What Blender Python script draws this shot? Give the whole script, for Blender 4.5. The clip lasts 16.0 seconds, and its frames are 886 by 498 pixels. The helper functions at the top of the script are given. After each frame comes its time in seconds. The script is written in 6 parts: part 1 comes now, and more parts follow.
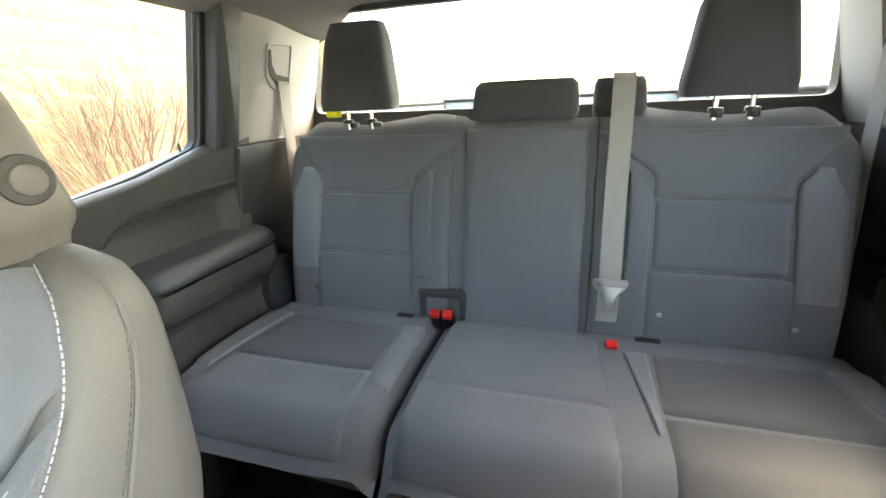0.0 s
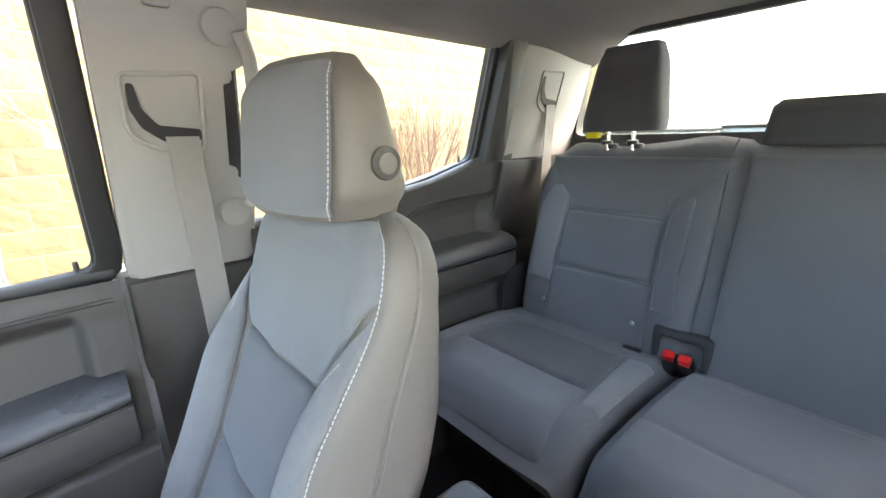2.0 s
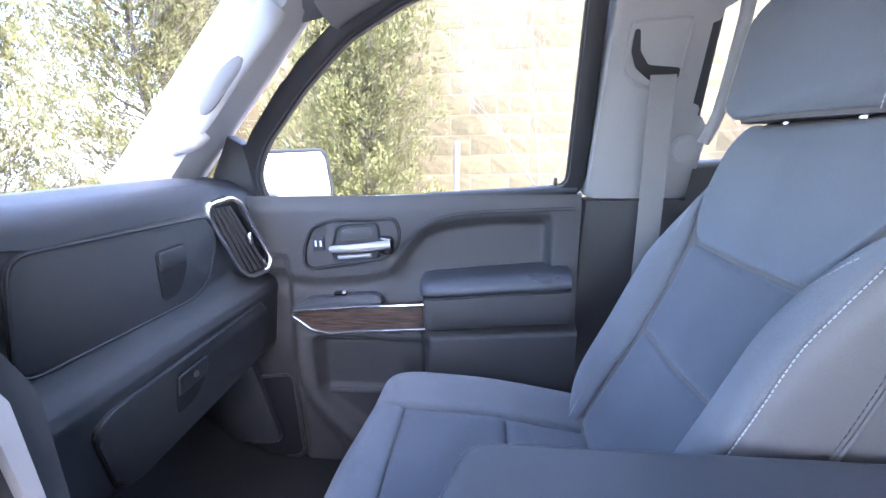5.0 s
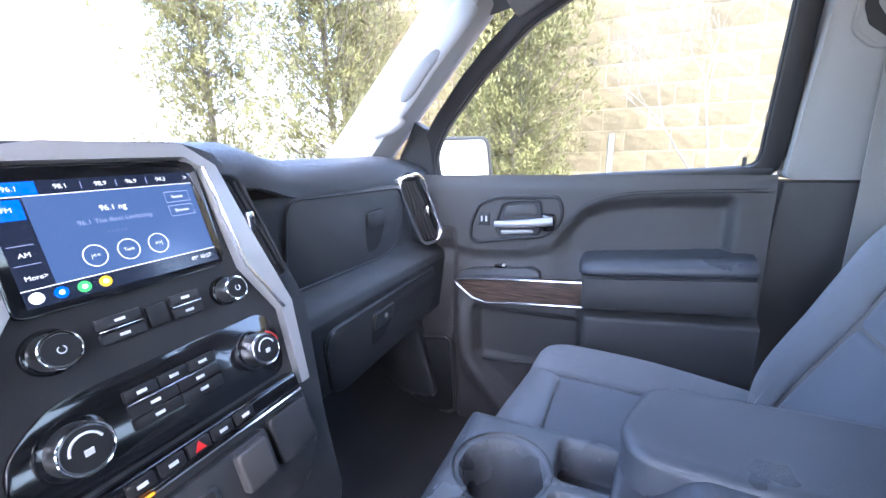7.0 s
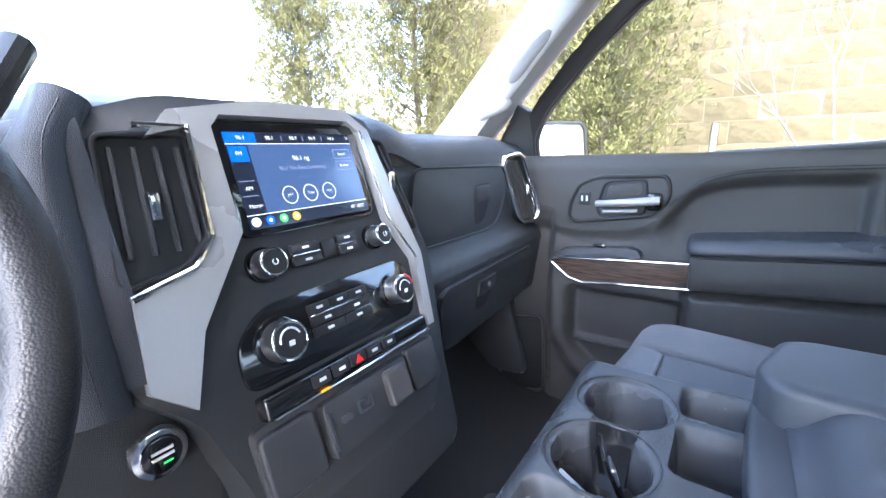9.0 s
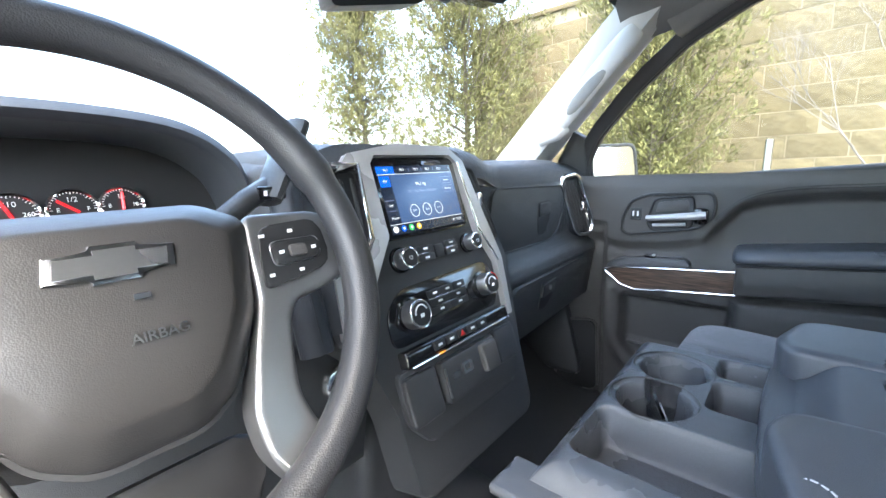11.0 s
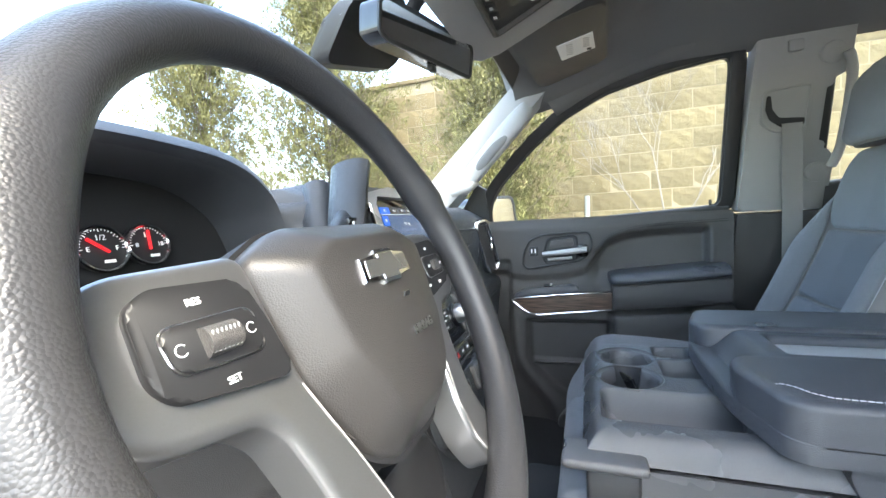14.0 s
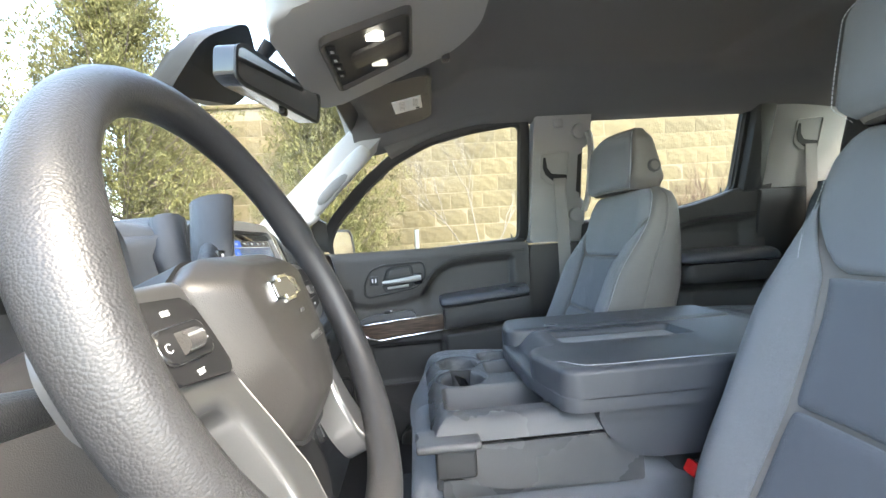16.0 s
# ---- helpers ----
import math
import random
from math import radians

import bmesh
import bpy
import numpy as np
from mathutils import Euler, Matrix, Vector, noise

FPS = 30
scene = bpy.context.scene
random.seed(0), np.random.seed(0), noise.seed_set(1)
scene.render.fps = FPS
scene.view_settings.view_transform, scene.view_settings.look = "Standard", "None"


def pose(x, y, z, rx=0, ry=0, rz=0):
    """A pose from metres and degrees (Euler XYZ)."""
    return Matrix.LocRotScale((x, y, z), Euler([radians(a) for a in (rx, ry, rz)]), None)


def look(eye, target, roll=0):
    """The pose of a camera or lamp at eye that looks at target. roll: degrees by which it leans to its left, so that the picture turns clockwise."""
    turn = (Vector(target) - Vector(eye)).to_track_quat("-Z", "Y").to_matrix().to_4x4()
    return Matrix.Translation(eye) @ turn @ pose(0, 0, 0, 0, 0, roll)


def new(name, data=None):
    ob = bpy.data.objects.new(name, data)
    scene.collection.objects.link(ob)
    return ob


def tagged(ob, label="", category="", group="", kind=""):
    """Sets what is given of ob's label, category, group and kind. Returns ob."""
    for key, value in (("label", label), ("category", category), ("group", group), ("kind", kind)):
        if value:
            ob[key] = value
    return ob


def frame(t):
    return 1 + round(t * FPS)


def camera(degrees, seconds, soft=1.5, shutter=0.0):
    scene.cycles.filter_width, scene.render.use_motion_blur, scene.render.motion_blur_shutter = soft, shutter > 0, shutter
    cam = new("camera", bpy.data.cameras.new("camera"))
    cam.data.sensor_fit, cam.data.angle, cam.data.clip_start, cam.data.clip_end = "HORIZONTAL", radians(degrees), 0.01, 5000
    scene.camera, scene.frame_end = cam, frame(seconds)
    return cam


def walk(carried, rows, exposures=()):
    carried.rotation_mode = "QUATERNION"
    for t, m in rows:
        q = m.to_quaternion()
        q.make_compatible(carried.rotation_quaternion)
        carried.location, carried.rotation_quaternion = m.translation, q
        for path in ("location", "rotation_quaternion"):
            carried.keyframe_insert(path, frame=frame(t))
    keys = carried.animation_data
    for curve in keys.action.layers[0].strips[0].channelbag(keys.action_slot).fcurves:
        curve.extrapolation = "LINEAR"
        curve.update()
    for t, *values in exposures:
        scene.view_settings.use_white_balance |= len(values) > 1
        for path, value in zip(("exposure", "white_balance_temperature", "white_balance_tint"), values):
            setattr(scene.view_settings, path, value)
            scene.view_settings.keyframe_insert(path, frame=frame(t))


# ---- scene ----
cam = camera(94.7, 16.0, shutter=0.0)
PATH = [
    (0, (-0.083, -0.046, 1.503), (0.452, -1.85, 0.824), -2.5),
    (0.5, (-0.076, -0.047, 1.488), (0.643, -1.799, 0.843), -2.5),
    (1, (-0.069, -0.029, 1.482), (0.885, -1.68, 0.877), -2.2),
    (1.5, (-0.078, -0.012, 1.487), (1.134, -1.5, 0.924), -1.8),
    (2, (-0.086, 0.001, 1.487), (1.37, -1.264, 0.96), -1.6),
    (2.5, (-0.075, 0.053, 1.474), (1.575, -0.956, 0.963), -1.1),
    (3, (-0.087, 0.078, 1.463), (1.706, -0.655, 0.965), -1.1),
    (3.5, (-0.106, 0.099, 1.457), (1.777, -0.364, 0.967), -1.0),
    (4, (-0.115, 0.128, 1.426), (1.813, -0.094, 0.944), -0.8),
    (4.5, (-0.131, 0.151, 1.405), (1.81, 0.148, 0.925), -0.8),
    (5, (-0.145, 0.193, 1.376), (1.785, 0.394, 0.892), -1.0),
    (5.2, (-0.161, 0.203, 1.372), (1.761, 0.481, 0.892), -1.0),
    (7.3, (-0.242, 0.242, 1.324), (1.496, 1.116, 0.859), -1.4),
    (7.5, (-0.25, 0.243, 1.318), (1.472, 1.148, 0.853), -1.3),
    (8, (-0.27, 0.254, 1.301), (1.409, 1.235, 0.835), -1.4),
    (8.5, (-0.284, 0.259, 1.296), (1.352, 1.311, 0.83), -1.5),
    (9, (-0.323, 0.273, 1.289), (1.267, 1.395, 0.826), -1.6),
    (9.5, (-0.365, 0.263, 1.29), (1.178, 1.455, 0.842), -1.8),
    (10, (-0.413, 0.229, 1.301), (1.082, 1.486, 0.869), -1.8),
    (10.2, (-0.429, 0.224, 1.303), (1.051, 1.501, 0.879), -1.8),
    (12.3, (-0.62, 0.272, 1.309), (0.912, 1.529, 1.037), -2.5),
    (12.5, (-0.634, 0.281, 1.303), (0.929, 1.502, 1.045), -2.6),
    (13, (-0.663, 0.302, 1.299), (0.998, 1.394, 1.078), -2.7),
    (13.5, (-0.684, 0.349, 1.301), (1.089, 1.256, 1.118), -2.9),
    (14, (-0.689, 0.398, 1.29), (1.189, 1.069, 1.146), -3.2),
    (14.5, (-0.698, 0.43, 1.291), (1.254, 0.849, 1.181), -3.4),
    (15, (-0.729, 0.433, 1.295), (1.261, 0.617, 1.216), -3.6),
    (15.5, (-0.752, 0.426, 1.297), (1.247, 0.421, 1.244), -3.7),
    (16, (-0.786, 0.417, 1.29), (1.21, 0.282, 1.257), -3.8),
]
EXPOSURES = [(0, 5.3, 8800, 8), (1.5, 5.15, 8100, 10), (3.5, 5.05, 7300, 13), (5, 4.85, 5900, 21), (9, 4.75, 6250, 12), (10, 4.65, 6600, 8), (12.5, 4.1, 6500, 3), (16, 4.2, 7200, 4)]
walk(cam, [(t, look(eye, target, roll)) for t, eye, target, roll in PATH], EXPOSURES)

# ---- daylight ----
SUN_AZ, SUN_EL = radians(227), radians(56)   # azimuth clockwise from +y
world = bpy.data.worlds.new("sky")
scene.world = world
world.use_nodes = True
wn = world.node_tree.nodes
sky = wn.new("ShaderNodeTexSky")
sky.sky_type, sky.sun_disc = "NISHITA", False
sky.sun_elevation, sky.sun_rotation = SUN_EL, SUN_AZ
sky.dust_density, sky.air_density = 3.0, 1.0
wn["Background"].inputs[1].default_value = 0.15
world.node_tree.links.new(sky.outputs[0], wn["Background"].inputs[0])
sun = new("sun", bpy.data.lights.new("sun", "SUN"))
sun.data.energy, sun.data.angle, sun.data.color = 0.6, radians(20), (1.0, 0.95, 0.87)
sun_dir = Vector((math.sin(SUN_AZ) * math.cos(SUN_EL), math.cos(SUN_AZ) * math.cos(SUN_EL), math.sin(SUN_EL)))
sun.matrix_world = look(sun_dir * 30, (0, 0, 1))


# ---- materials ----
def shade(name, color, rough=0.6, metal=0.0, vary=0.12, grain=0.0, grain_scale=400.0, blotch=6.0, sheen=0.0, coat=0.0, spec=0.5):
    """A surface with two scales of variation: blotches of wear and a fine grain with relief."""
    m = bpy.data.materials.new(name)
    m.use_nodes = True
    n, l = m.node_tree.nodes, m.node_tree.links
    b = n["Principled BSDF"]
    tc = n.new("ShaderNodeTexCoord")
    big, fine = n.new("ShaderNodeTexNoise"), n.new("ShaderNodeTexNoise")
    big.inputs["Scale"].default_value, fine.inputs["Scale"].default_value = blotch, grain_scale
    big.inputs["Detail"].default_value = 5
    mix = n.new("ShaderNodeMix")
    mix.data_type = "RGBA"
    add = n.new("ShaderNodeMath")
    add.operation = "ADD"
    for q in (big, fine):
        l.new(tc.outputs["Object"], q.inputs["Vector"])
    l.new(big.outputs["Fac"], add.inputs[0])
    l.new(fine.outputs["Fac"], add.inputs[1])
    half = n.new("ShaderNodeMath")
    half.operation = "MULTIPLY"
    half.inputs[1].default_value = 0.5
    l.new(add.outputs[0], half.inputs[0])
    l.new(half.outputs[0], mix.inputs["Factor"])
    mix.inputs[6].default_value = (*[c * (1 - 2 * vary) for c in color], 1)
    mix.inputs[7].default_value = (*[min(1, c * (1 + 2 * vary)) for c in color], 1)
    l.new(mix.outputs[2], b.inputs["Base Color"])
    rr = n.new("ShaderNodeMapRange")
    rr.inputs["To Min"].default_value, rr.inputs["To Max"].default_value = max(0.02, rough - 0.1), min(1, rough + 0.1)
    l.new(big.outputs["Fac"], rr.inputs["Value"])
    l.new(rr.outputs[0], b.inputs["Roughness"])
    b.inputs["Metallic"].default_value = metal
    b.inputs["Specular IOR Level"].default_value = spec
    b.inputs["Sheen Weight"].default_value = sheen
    b.inputs["Coat Weight"].default_value = coat
    if grain > 0:
        bump = n.new("ShaderNodeBump")
        bump.inputs["Strength"].default_value, bump.inputs["Distance"].default_value = grain, 0.001
        l.new(fine.outputs["Fac"], bump.inputs["Height"])
        l.new(bump.outputs[0], b.inputs["Normal"])
    return m


def leather(name, color, rough, scale=260.0, depth=0.6):
    """Grained hide or moulded grain: cells with rounded pebbles."""
    m = shade(name, color, rough, vary=0.08, spec=0.38)
    n, l = m.node_tree.nodes, m.node_tree.links
    vor, bump = n.new("ShaderNodeTexVoronoi"), n.new("ShaderNodeBump")
    vor.feature = "F1"
    vor.inputs["Scale"].default_value = scale
    bump.inputs["Strength"].default_value, bump.inputs["Distance"].default_value = depth, 0.0012
    bump.invert = True
    l.new(n["Texture Coordinate"].outputs["Object"], vor.inputs["Vector"])
    l.new(vor.outputs["Distance"], bump.inputs["Height"])
    l.new(bump.outputs[0], n["Principled BSDF"].inputs["Normal"])
    return m


def weave(name, color, scale=500.0, depth=0.45, vary=0.16):
    """Woven cloth: two crossed waves under a little melange."""
    m = shade(name, color, 0.9, vary=vary, grain_scale=700, sheen=0.25, spec=0.2)
    n, l = m.node_tree.nodes, m.node_tree.links
    mul, bump = n.new("ShaderNodeMath"), n.new("ShaderNodeBump")
    mul.operation = "ADD"
    for k, axis in enumerate(("X", "Z")):
        w = n.new("ShaderNodeTexWave")
        w.bands_direction = axis
        w.inputs["Scale"].default_value, w.inputs["Distortion"].default_value = scale * 0.6, 14.0
        w.inputs["Detail"].default_value, w.inputs["Detail Scale"].default_value = 3.0, 2.5
        l.new(n["Texture Coordinate"].outputs["Object"], w.inputs["Vector"])
        l.new(w.outputs["Fac"], mul.inputs[k])
    bump.inputs["Strength"].default_value, bump.inputs["Distance"].default_value = depth, 0.0008
    l.new(mul.outputs[0], bump.inputs["Height"])
    l.new(bump.outputs[0], n["Principled BSDF"].inputs["Normal"])
    return m


def glow(name, color, power):
    m = bpy.data.materials.new(name)
    m.use_nodes = True
    b = m.node_tree.nodes["Principled BSDF"]
    b.inputs["Base Color"].default_value = (0.01, 0.01, 0.012, 1)
    b.inputs["Roughness"].default_value = 0.15
    b.inputs["Emission Color"].default_value, b.inputs["Emission Strength"].default_value = (*color, 1), power
    return m


def pane_glass(name, tint, gloss=0.6):
    m = bpy.data.materials.new(name)
    m.use_nodes = True
    n, l = m.node_tree.nodes, m.node_tree.links
    clear, shine, mix = n.new("ShaderNodeBsdfTransparent"), n.new("ShaderNodeBsdfGlossy"), n.new("ShaderNodeMixShader")
    face, power, range_ = n.new("ShaderNodeLayerWeight"), n.new("ShaderNodeMath"), n.new("ShaderNodeMapRange")
    clear.inputs[0].default_value = (*tint, 1)
    shine.inputs["Roughness"].default_value = 0.02
    power.operation = "POWER"
    power.inputs[1].default_value = 5.0
    range_.inputs["To Min"].default_value, range_.inputs["To Max"].default_value = 0.02, gloss
    l.new(face.outputs["Facing"], power.inputs[0])
    l.new(power.outputs[0], range_.inputs["Value"])
    l.new(range_.outputs[0], mix.inputs[0])
    l.new(clear.outputs[0], mix.inputs[1])
    l.new(shine.outputs[0], mix.inputs[2])
    l.new(mix.outputs[0], n["Material Output"].inputs[0])
    return m


CLOTH = weave("charcoal cloth", (0.150, 0.156, 0.170))
CLOTH_DARK = weave("dark cloth insert", (0.058, 0.060, 0.066))
CLOTH_SEAT = weave("charcoal seat insert cloth", (0.105, 0.110, 0.123))
CLOTH_LIGHT = weave("grey melange cloth", (0.185, 0.187, 0.20), scale=420, depth=0.7, vary=0.25)
VINYL = leather("taupe grey vinyl", (0.135, 0.123, 0.113), 0.45, 1300, 0.2)
VINYL_DARK = leather("black vinyl", (0.055, 0.058, 0.066), 0.31, 1300, 0.3)
HIDE = leather("wheel rim hide", (0.030, 0.030, 0.032), 0.36, 820, 0.22)
PLASTIC = leather("grained dark plastic", (0.032, 0.033, 0.035), 0.34, 1300, 0.4)
PLASTIC_MID = leather("grained grey plastic", (0.060, 0.057, 0.055), 0.36, 1300, 0.4)
PAD = leather("airbag cover plastic", (0.032, 0.030, 0.029), 0.38, 1100, 0.13)
CONSOLE = leather("grey console plastic", (0.066, 0.068, 0.073), 0.27, 1300, 0.35)
for glossy in (CONSOLE, VINYL_DARK):
    glossy.node_tree.nodes["Principled BSDF"].inputs["Specular IOR Level"].default_value = 0.5
DASH_PAD = leather("dash pad", (0.040, 0.044, 0.052), 0.38, 1100, 0.45)
PILLAR = shade("pale grey trim", (0.30, 0.293, 0.283), 0.6, grain=0.25, grain_scale=900, vary=0.04)
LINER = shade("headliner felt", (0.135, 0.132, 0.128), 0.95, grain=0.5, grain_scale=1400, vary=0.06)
CARPET = shade("black carpet", (0.018, 0.018, 0.019), 1.0, grain=1.0, grain_scale=500, vary=0.3)
RUBBER = shade("black rubber", (0.015, 0.015, 0.016), 0.55, vary=0.1, grain=0.1)
GLOSS = shade("gloss black", (0.008, 0.008, 0.009), 0.12, vary=0.05, coat=0.5)
MATTE = shade("matte black", (0.012, 0.012, 0.013), 0.5, vary=0.05)
SILVER = shade("satin silver", (0.40, 0.392, 0.386), 0.30, 0.3, vary=0.03, grain=0.04, grain_scale=900)
DARK_SILVER = shade("satin graphite", (0.24, 0.24, 0.244), 0.27, 0.85, vary=0.04)
SPOKE = shade("satin silver spoke", (0.25, 0.25, 0.255), 0.32, 0.85, vary=0.03, grain=0.03, grain_scale=900)
CHROME = shade("chrome", (0.85, 0.85, 0.86), 0.1, 1.0, vary=0.02)
GREY_METAL = shade("brushed steel", (0.4, 0.4, 0.4), 0.3, 1.0, vary=0.05)
RED = shade("red button", (0.65, 0.02, 0.02), 0.35, vary=0.05)
YELLOW = shade("yellow tag", (0.75, 0.68, 0.02), 0.5, vary=0.05)
WHITE = shade("white print", (0.75, 0.75, 0.75), 0.5, vary=0.04)
THREAD = shade("pale thread", (0.45, 0.45, 0.46), 0.8, vary=0.08)
BELT = weave("grey belt webbing", (0.27, 0.255, 0.245), scale=700, depth=0.4, vary=0.08)
PAPER = shade("white paper", (0.8, 0.8, 0.78), 0.6, vary=0.03)
PAINT = shade("grey body paint", (0.35, 0.36, 0.37), 0.3, vary=0.05, coat=0.4)
MIRROR = shade("mirror silver", (0.9, 0.9, 0.9), 0.02, 1.0, vary=0.0)
GLASS = pane_glass("window glass", (0.90, 0.92, 0.90))
SHADE_GLASS = pane_glass("rear glass", (0.68, 0.70, 0.67))
LAMP_GLOW = glow("lamp lens", (1.0, 0.97, 0.9), 0.7)
LAMP_DIM = glow("dim lamp lens", (1.0, 0.97, 0.9), 0.07)
SCREEN_DARK = glow("screen ground", (0.006, 0.010, 0.022), 0.11)
SCREEN_BLUE = glow("screen blue", (0.035, 0.07, 0.16), 0.11)
SCREEN_TAB = glow("screen tab", (0.0, 0.09, 0.55), 0.11)
SCREEN_WHITE = glow("screen white", (0.6, 0.65, 0.72), 0.11)
SCREEN_DIM = glow("screen dim text", (0.16, 0.2, 0.33), 0.11)
SCREEN_GREEN = glow("screen green", (0.05, 0.4, 0.12), 0.11)
SCREEN_YELLOW = glow("screen amber", (0.6, 0.38, 0.03), 0.11)
GREEN_LED = glow("green lamp", (0.03, 0.6, 0.12), 0.11)
AMBER_LED = glow("amber lamp", (0.9, 0.3, 0.02), 0.11)
NEEDLE = glow("red needle", (0.75, 0.02, 0.03), 0.11)


def wood_material():
    m = shade("dark open-pore wood", (0.07, 0.045, 0.032), 0.42, vary=0.2)
    n, l = m.node_tree.nodes, m.node_tree.links
    mp, nz, ramp, bump = n.new("ShaderNodeMapping"), n.new("ShaderNodeTexNoise"), n.new("ShaderNodeValToRGB"), n.new("ShaderNodeBump")
    mp.inputs["Scale"].default_value = (60, 7, 170)
    nz.inputs["Scale"].default_value, nz.inputs["Detail"].default_value = 2.5, 6
    ramp.color_ramp.elements[0].position, ramp.color_ramp.elements[0].color = 0.35, (0.018, 0.011, 0.008, 1)
    ramp.color_ramp.elements[1].position, ramp.color_ramp.elements[1].color = 0.7, (0.14, 0.088, 0.062, 1)
    l.new(n["Texture Coordinate"].outputs["Object"], mp.inputs[0])
    l.new(mp.outputs[0], nz.inputs["Vector"])
    l.new(nz.outputs["Fac"], ramp.inputs[0])
    l.new(ramp.outputs[0], n["Principled BSDF"].inputs["Base Color"])
    bump.inputs["Strength"].default_value, bump.inputs["Distance"].default_value = 0.3, 0.0006
    l.new(nz.outputs["Fac"], bump.inputs["Height"])
    l.new(bump.outputs[0], n["Principled BSDF"].inputs["Normal"])
    return m


WOOD = wood_material()


# ---- shapes ----
def part(name, bm, material, parent=None, label="", smooth=38):
    """Links a bmesh as one mesh object, under a thing or a part."""
    me = bpy.data.meshes.new(name)
    bmesh.ops.recalc_face_normals(bm, faces=bm.faces)
    for f in bm.faces:
        f.smooth = smooth > 0
    bm.to_mesh(me)
    bm.free()
    if smooth > 0:
        me.set_sharp_from_angle(angle=radians(smooth))
    me.materials.append(material)
    ob = new(name, me)
    if parent is not None:
        ob.parent = parent
    if label:
        ob["label"] = label
    return ob


def thing(name, label, category, group="", kind="", at=(0, 0, 0)):
    ob = new(name)
    ob.empty_display_size = 0.05
    return tagged(ob, label, category, group, kind)


def rbox(c, s, r=0.006, seg=2, turn=None):
    bm = bmesh.new()
    bmesh.ops.create_cube(bm, size=1.0)
    bmesh.ops.scale(bm, vec=s, verts=bm.verts)
    if r > 0:
        bmesh.ops.bevel(bm, geom=bm.edges[:], offset=min(r, 0.49 * min(s)), segments=seg, profile=0.5, affect="EDGES")
    m = Matrix.Translation(c) @ (turn.to_4x4() if turn else Matrix())
    bmesh.ops.transform(bm, matrix=m, verts=bm.verts)
    return bm


def rounded(pts, r=0.01, n=4):
    """Rounds the corners of a closed outline."""
    out = []
    for i, p in enumerate(pts):
        p, a, b = Vector(p), Vector(pts[i - 1]), Vector(pts[(i + 1) % len(pts)])
        da, db = (a - p), (b - p)
        q = min(r, 0.45 * da.length, 0.45 * db.length)
        s, e = p + da.normalized() * q, p + db.normalized() * q
        for k in range(n + 1):
            t = k / n
            out.append((s * (1 - t) ** 2 + p * 2 * t * (1 - t) + e * t * t))
    return out


def prism(pts, to3, a, b, bevel=0.0, seg=2):
    """An outline of 2D points, set into space by to3(u, v, depth), drawn out from depth a to b."""
    bm = bmesh.new()
    lo = [bm.verts.new(to3(p[0], p[1], a)) for p in pts]
    hi = [bm.verts.new(to3(p[0], p[1], b)) for p in pts]
    n = len(pts)
    bm.faces.new(lo[::-1])
    top = bm.faces.new(hi)
    for i in range(n):
        bm.faces.new((lo[i], lo[(i + 1) % n], hi[(i + 1) % n], hi[i]))
    if bevel > 0:
        bmesh.ops.bevel(bm, geom=list(top.edges), offset=bevel, segments=seg, profile=0.5, affect="EDGES")
    return bm


def rolled(pts, to3, a, b, r, steps=5):
    """An outline drawn out from depth a to b whose upper edge rolls over with radius r."""
    P = [Vector((p[0], p[1])) for p in pts]
    P = [p for i, p in enumerate(P) if (p - P[i - 1]).length > 1e-5]
    n = len(P)
    area = sum(P[i - 1].x * P[i].y - P[i].x * P[i - 1].y for i in range(n))
    sgn = 1 if area > 0 else -1
    inward = []
    for i in range(n):
        d0, d1 = (P[i] - P[i - 1]).normalized(), (P[(i + 1) % n] - P[i]).normalized()
        t = (d0 + d1).normalized()
        inward.append(Vector((-t.y, t.x)) * sgn / max(0.6, d0.dot(t)))
    rows = [(0.0, a)] + [(r * (1 - math.cos(q * math.pi / 2 / steps)), b - r * 0.7 + r * 0.7 * math.sin(q * math.pi / 2 / steps)) for q in range(steps + 1)]
    bm = loft([[to3(p.x + w.x * k, p.y + w.y * k, h) for p, w in zip(P, inward)] for k, h in rows])
    bmesh.ops.recalc_face_normals(bm, faces=bm.faces)
    return bm


def ring(outer, inner, to3, a, b, bevel=0.0):
    """A frame between two outlines with as many points."""
    bm = bmesh.new()
    n = len(outer)
    rows = [[bm.verts.new(to3(p[0], p[1], d)) for p in o] for o, d in ((outer, a), (outer, b), (inner, b), (inner, a))]
    tops = []
    for k in range(4):
        for i in range(n):
            f = bm.faces.new((rows[k][i], rows[k][(i + 1) % n], rows[(k + 1) % 4][(i + 1) % n], rows[(k + 1) % 4][i]))
            if k == 1:
                tops.append(f)
    if bevel > 0:
        es = [e for e in bm.edges if sum(f in tops for f in e.link_faces) == 1] if len(tops) < 400 else []
        bmesh.ops.bevel(bm, geom=es, offset=bevel, segments=2, profile=0.5, affect="EDGES")
    return bm


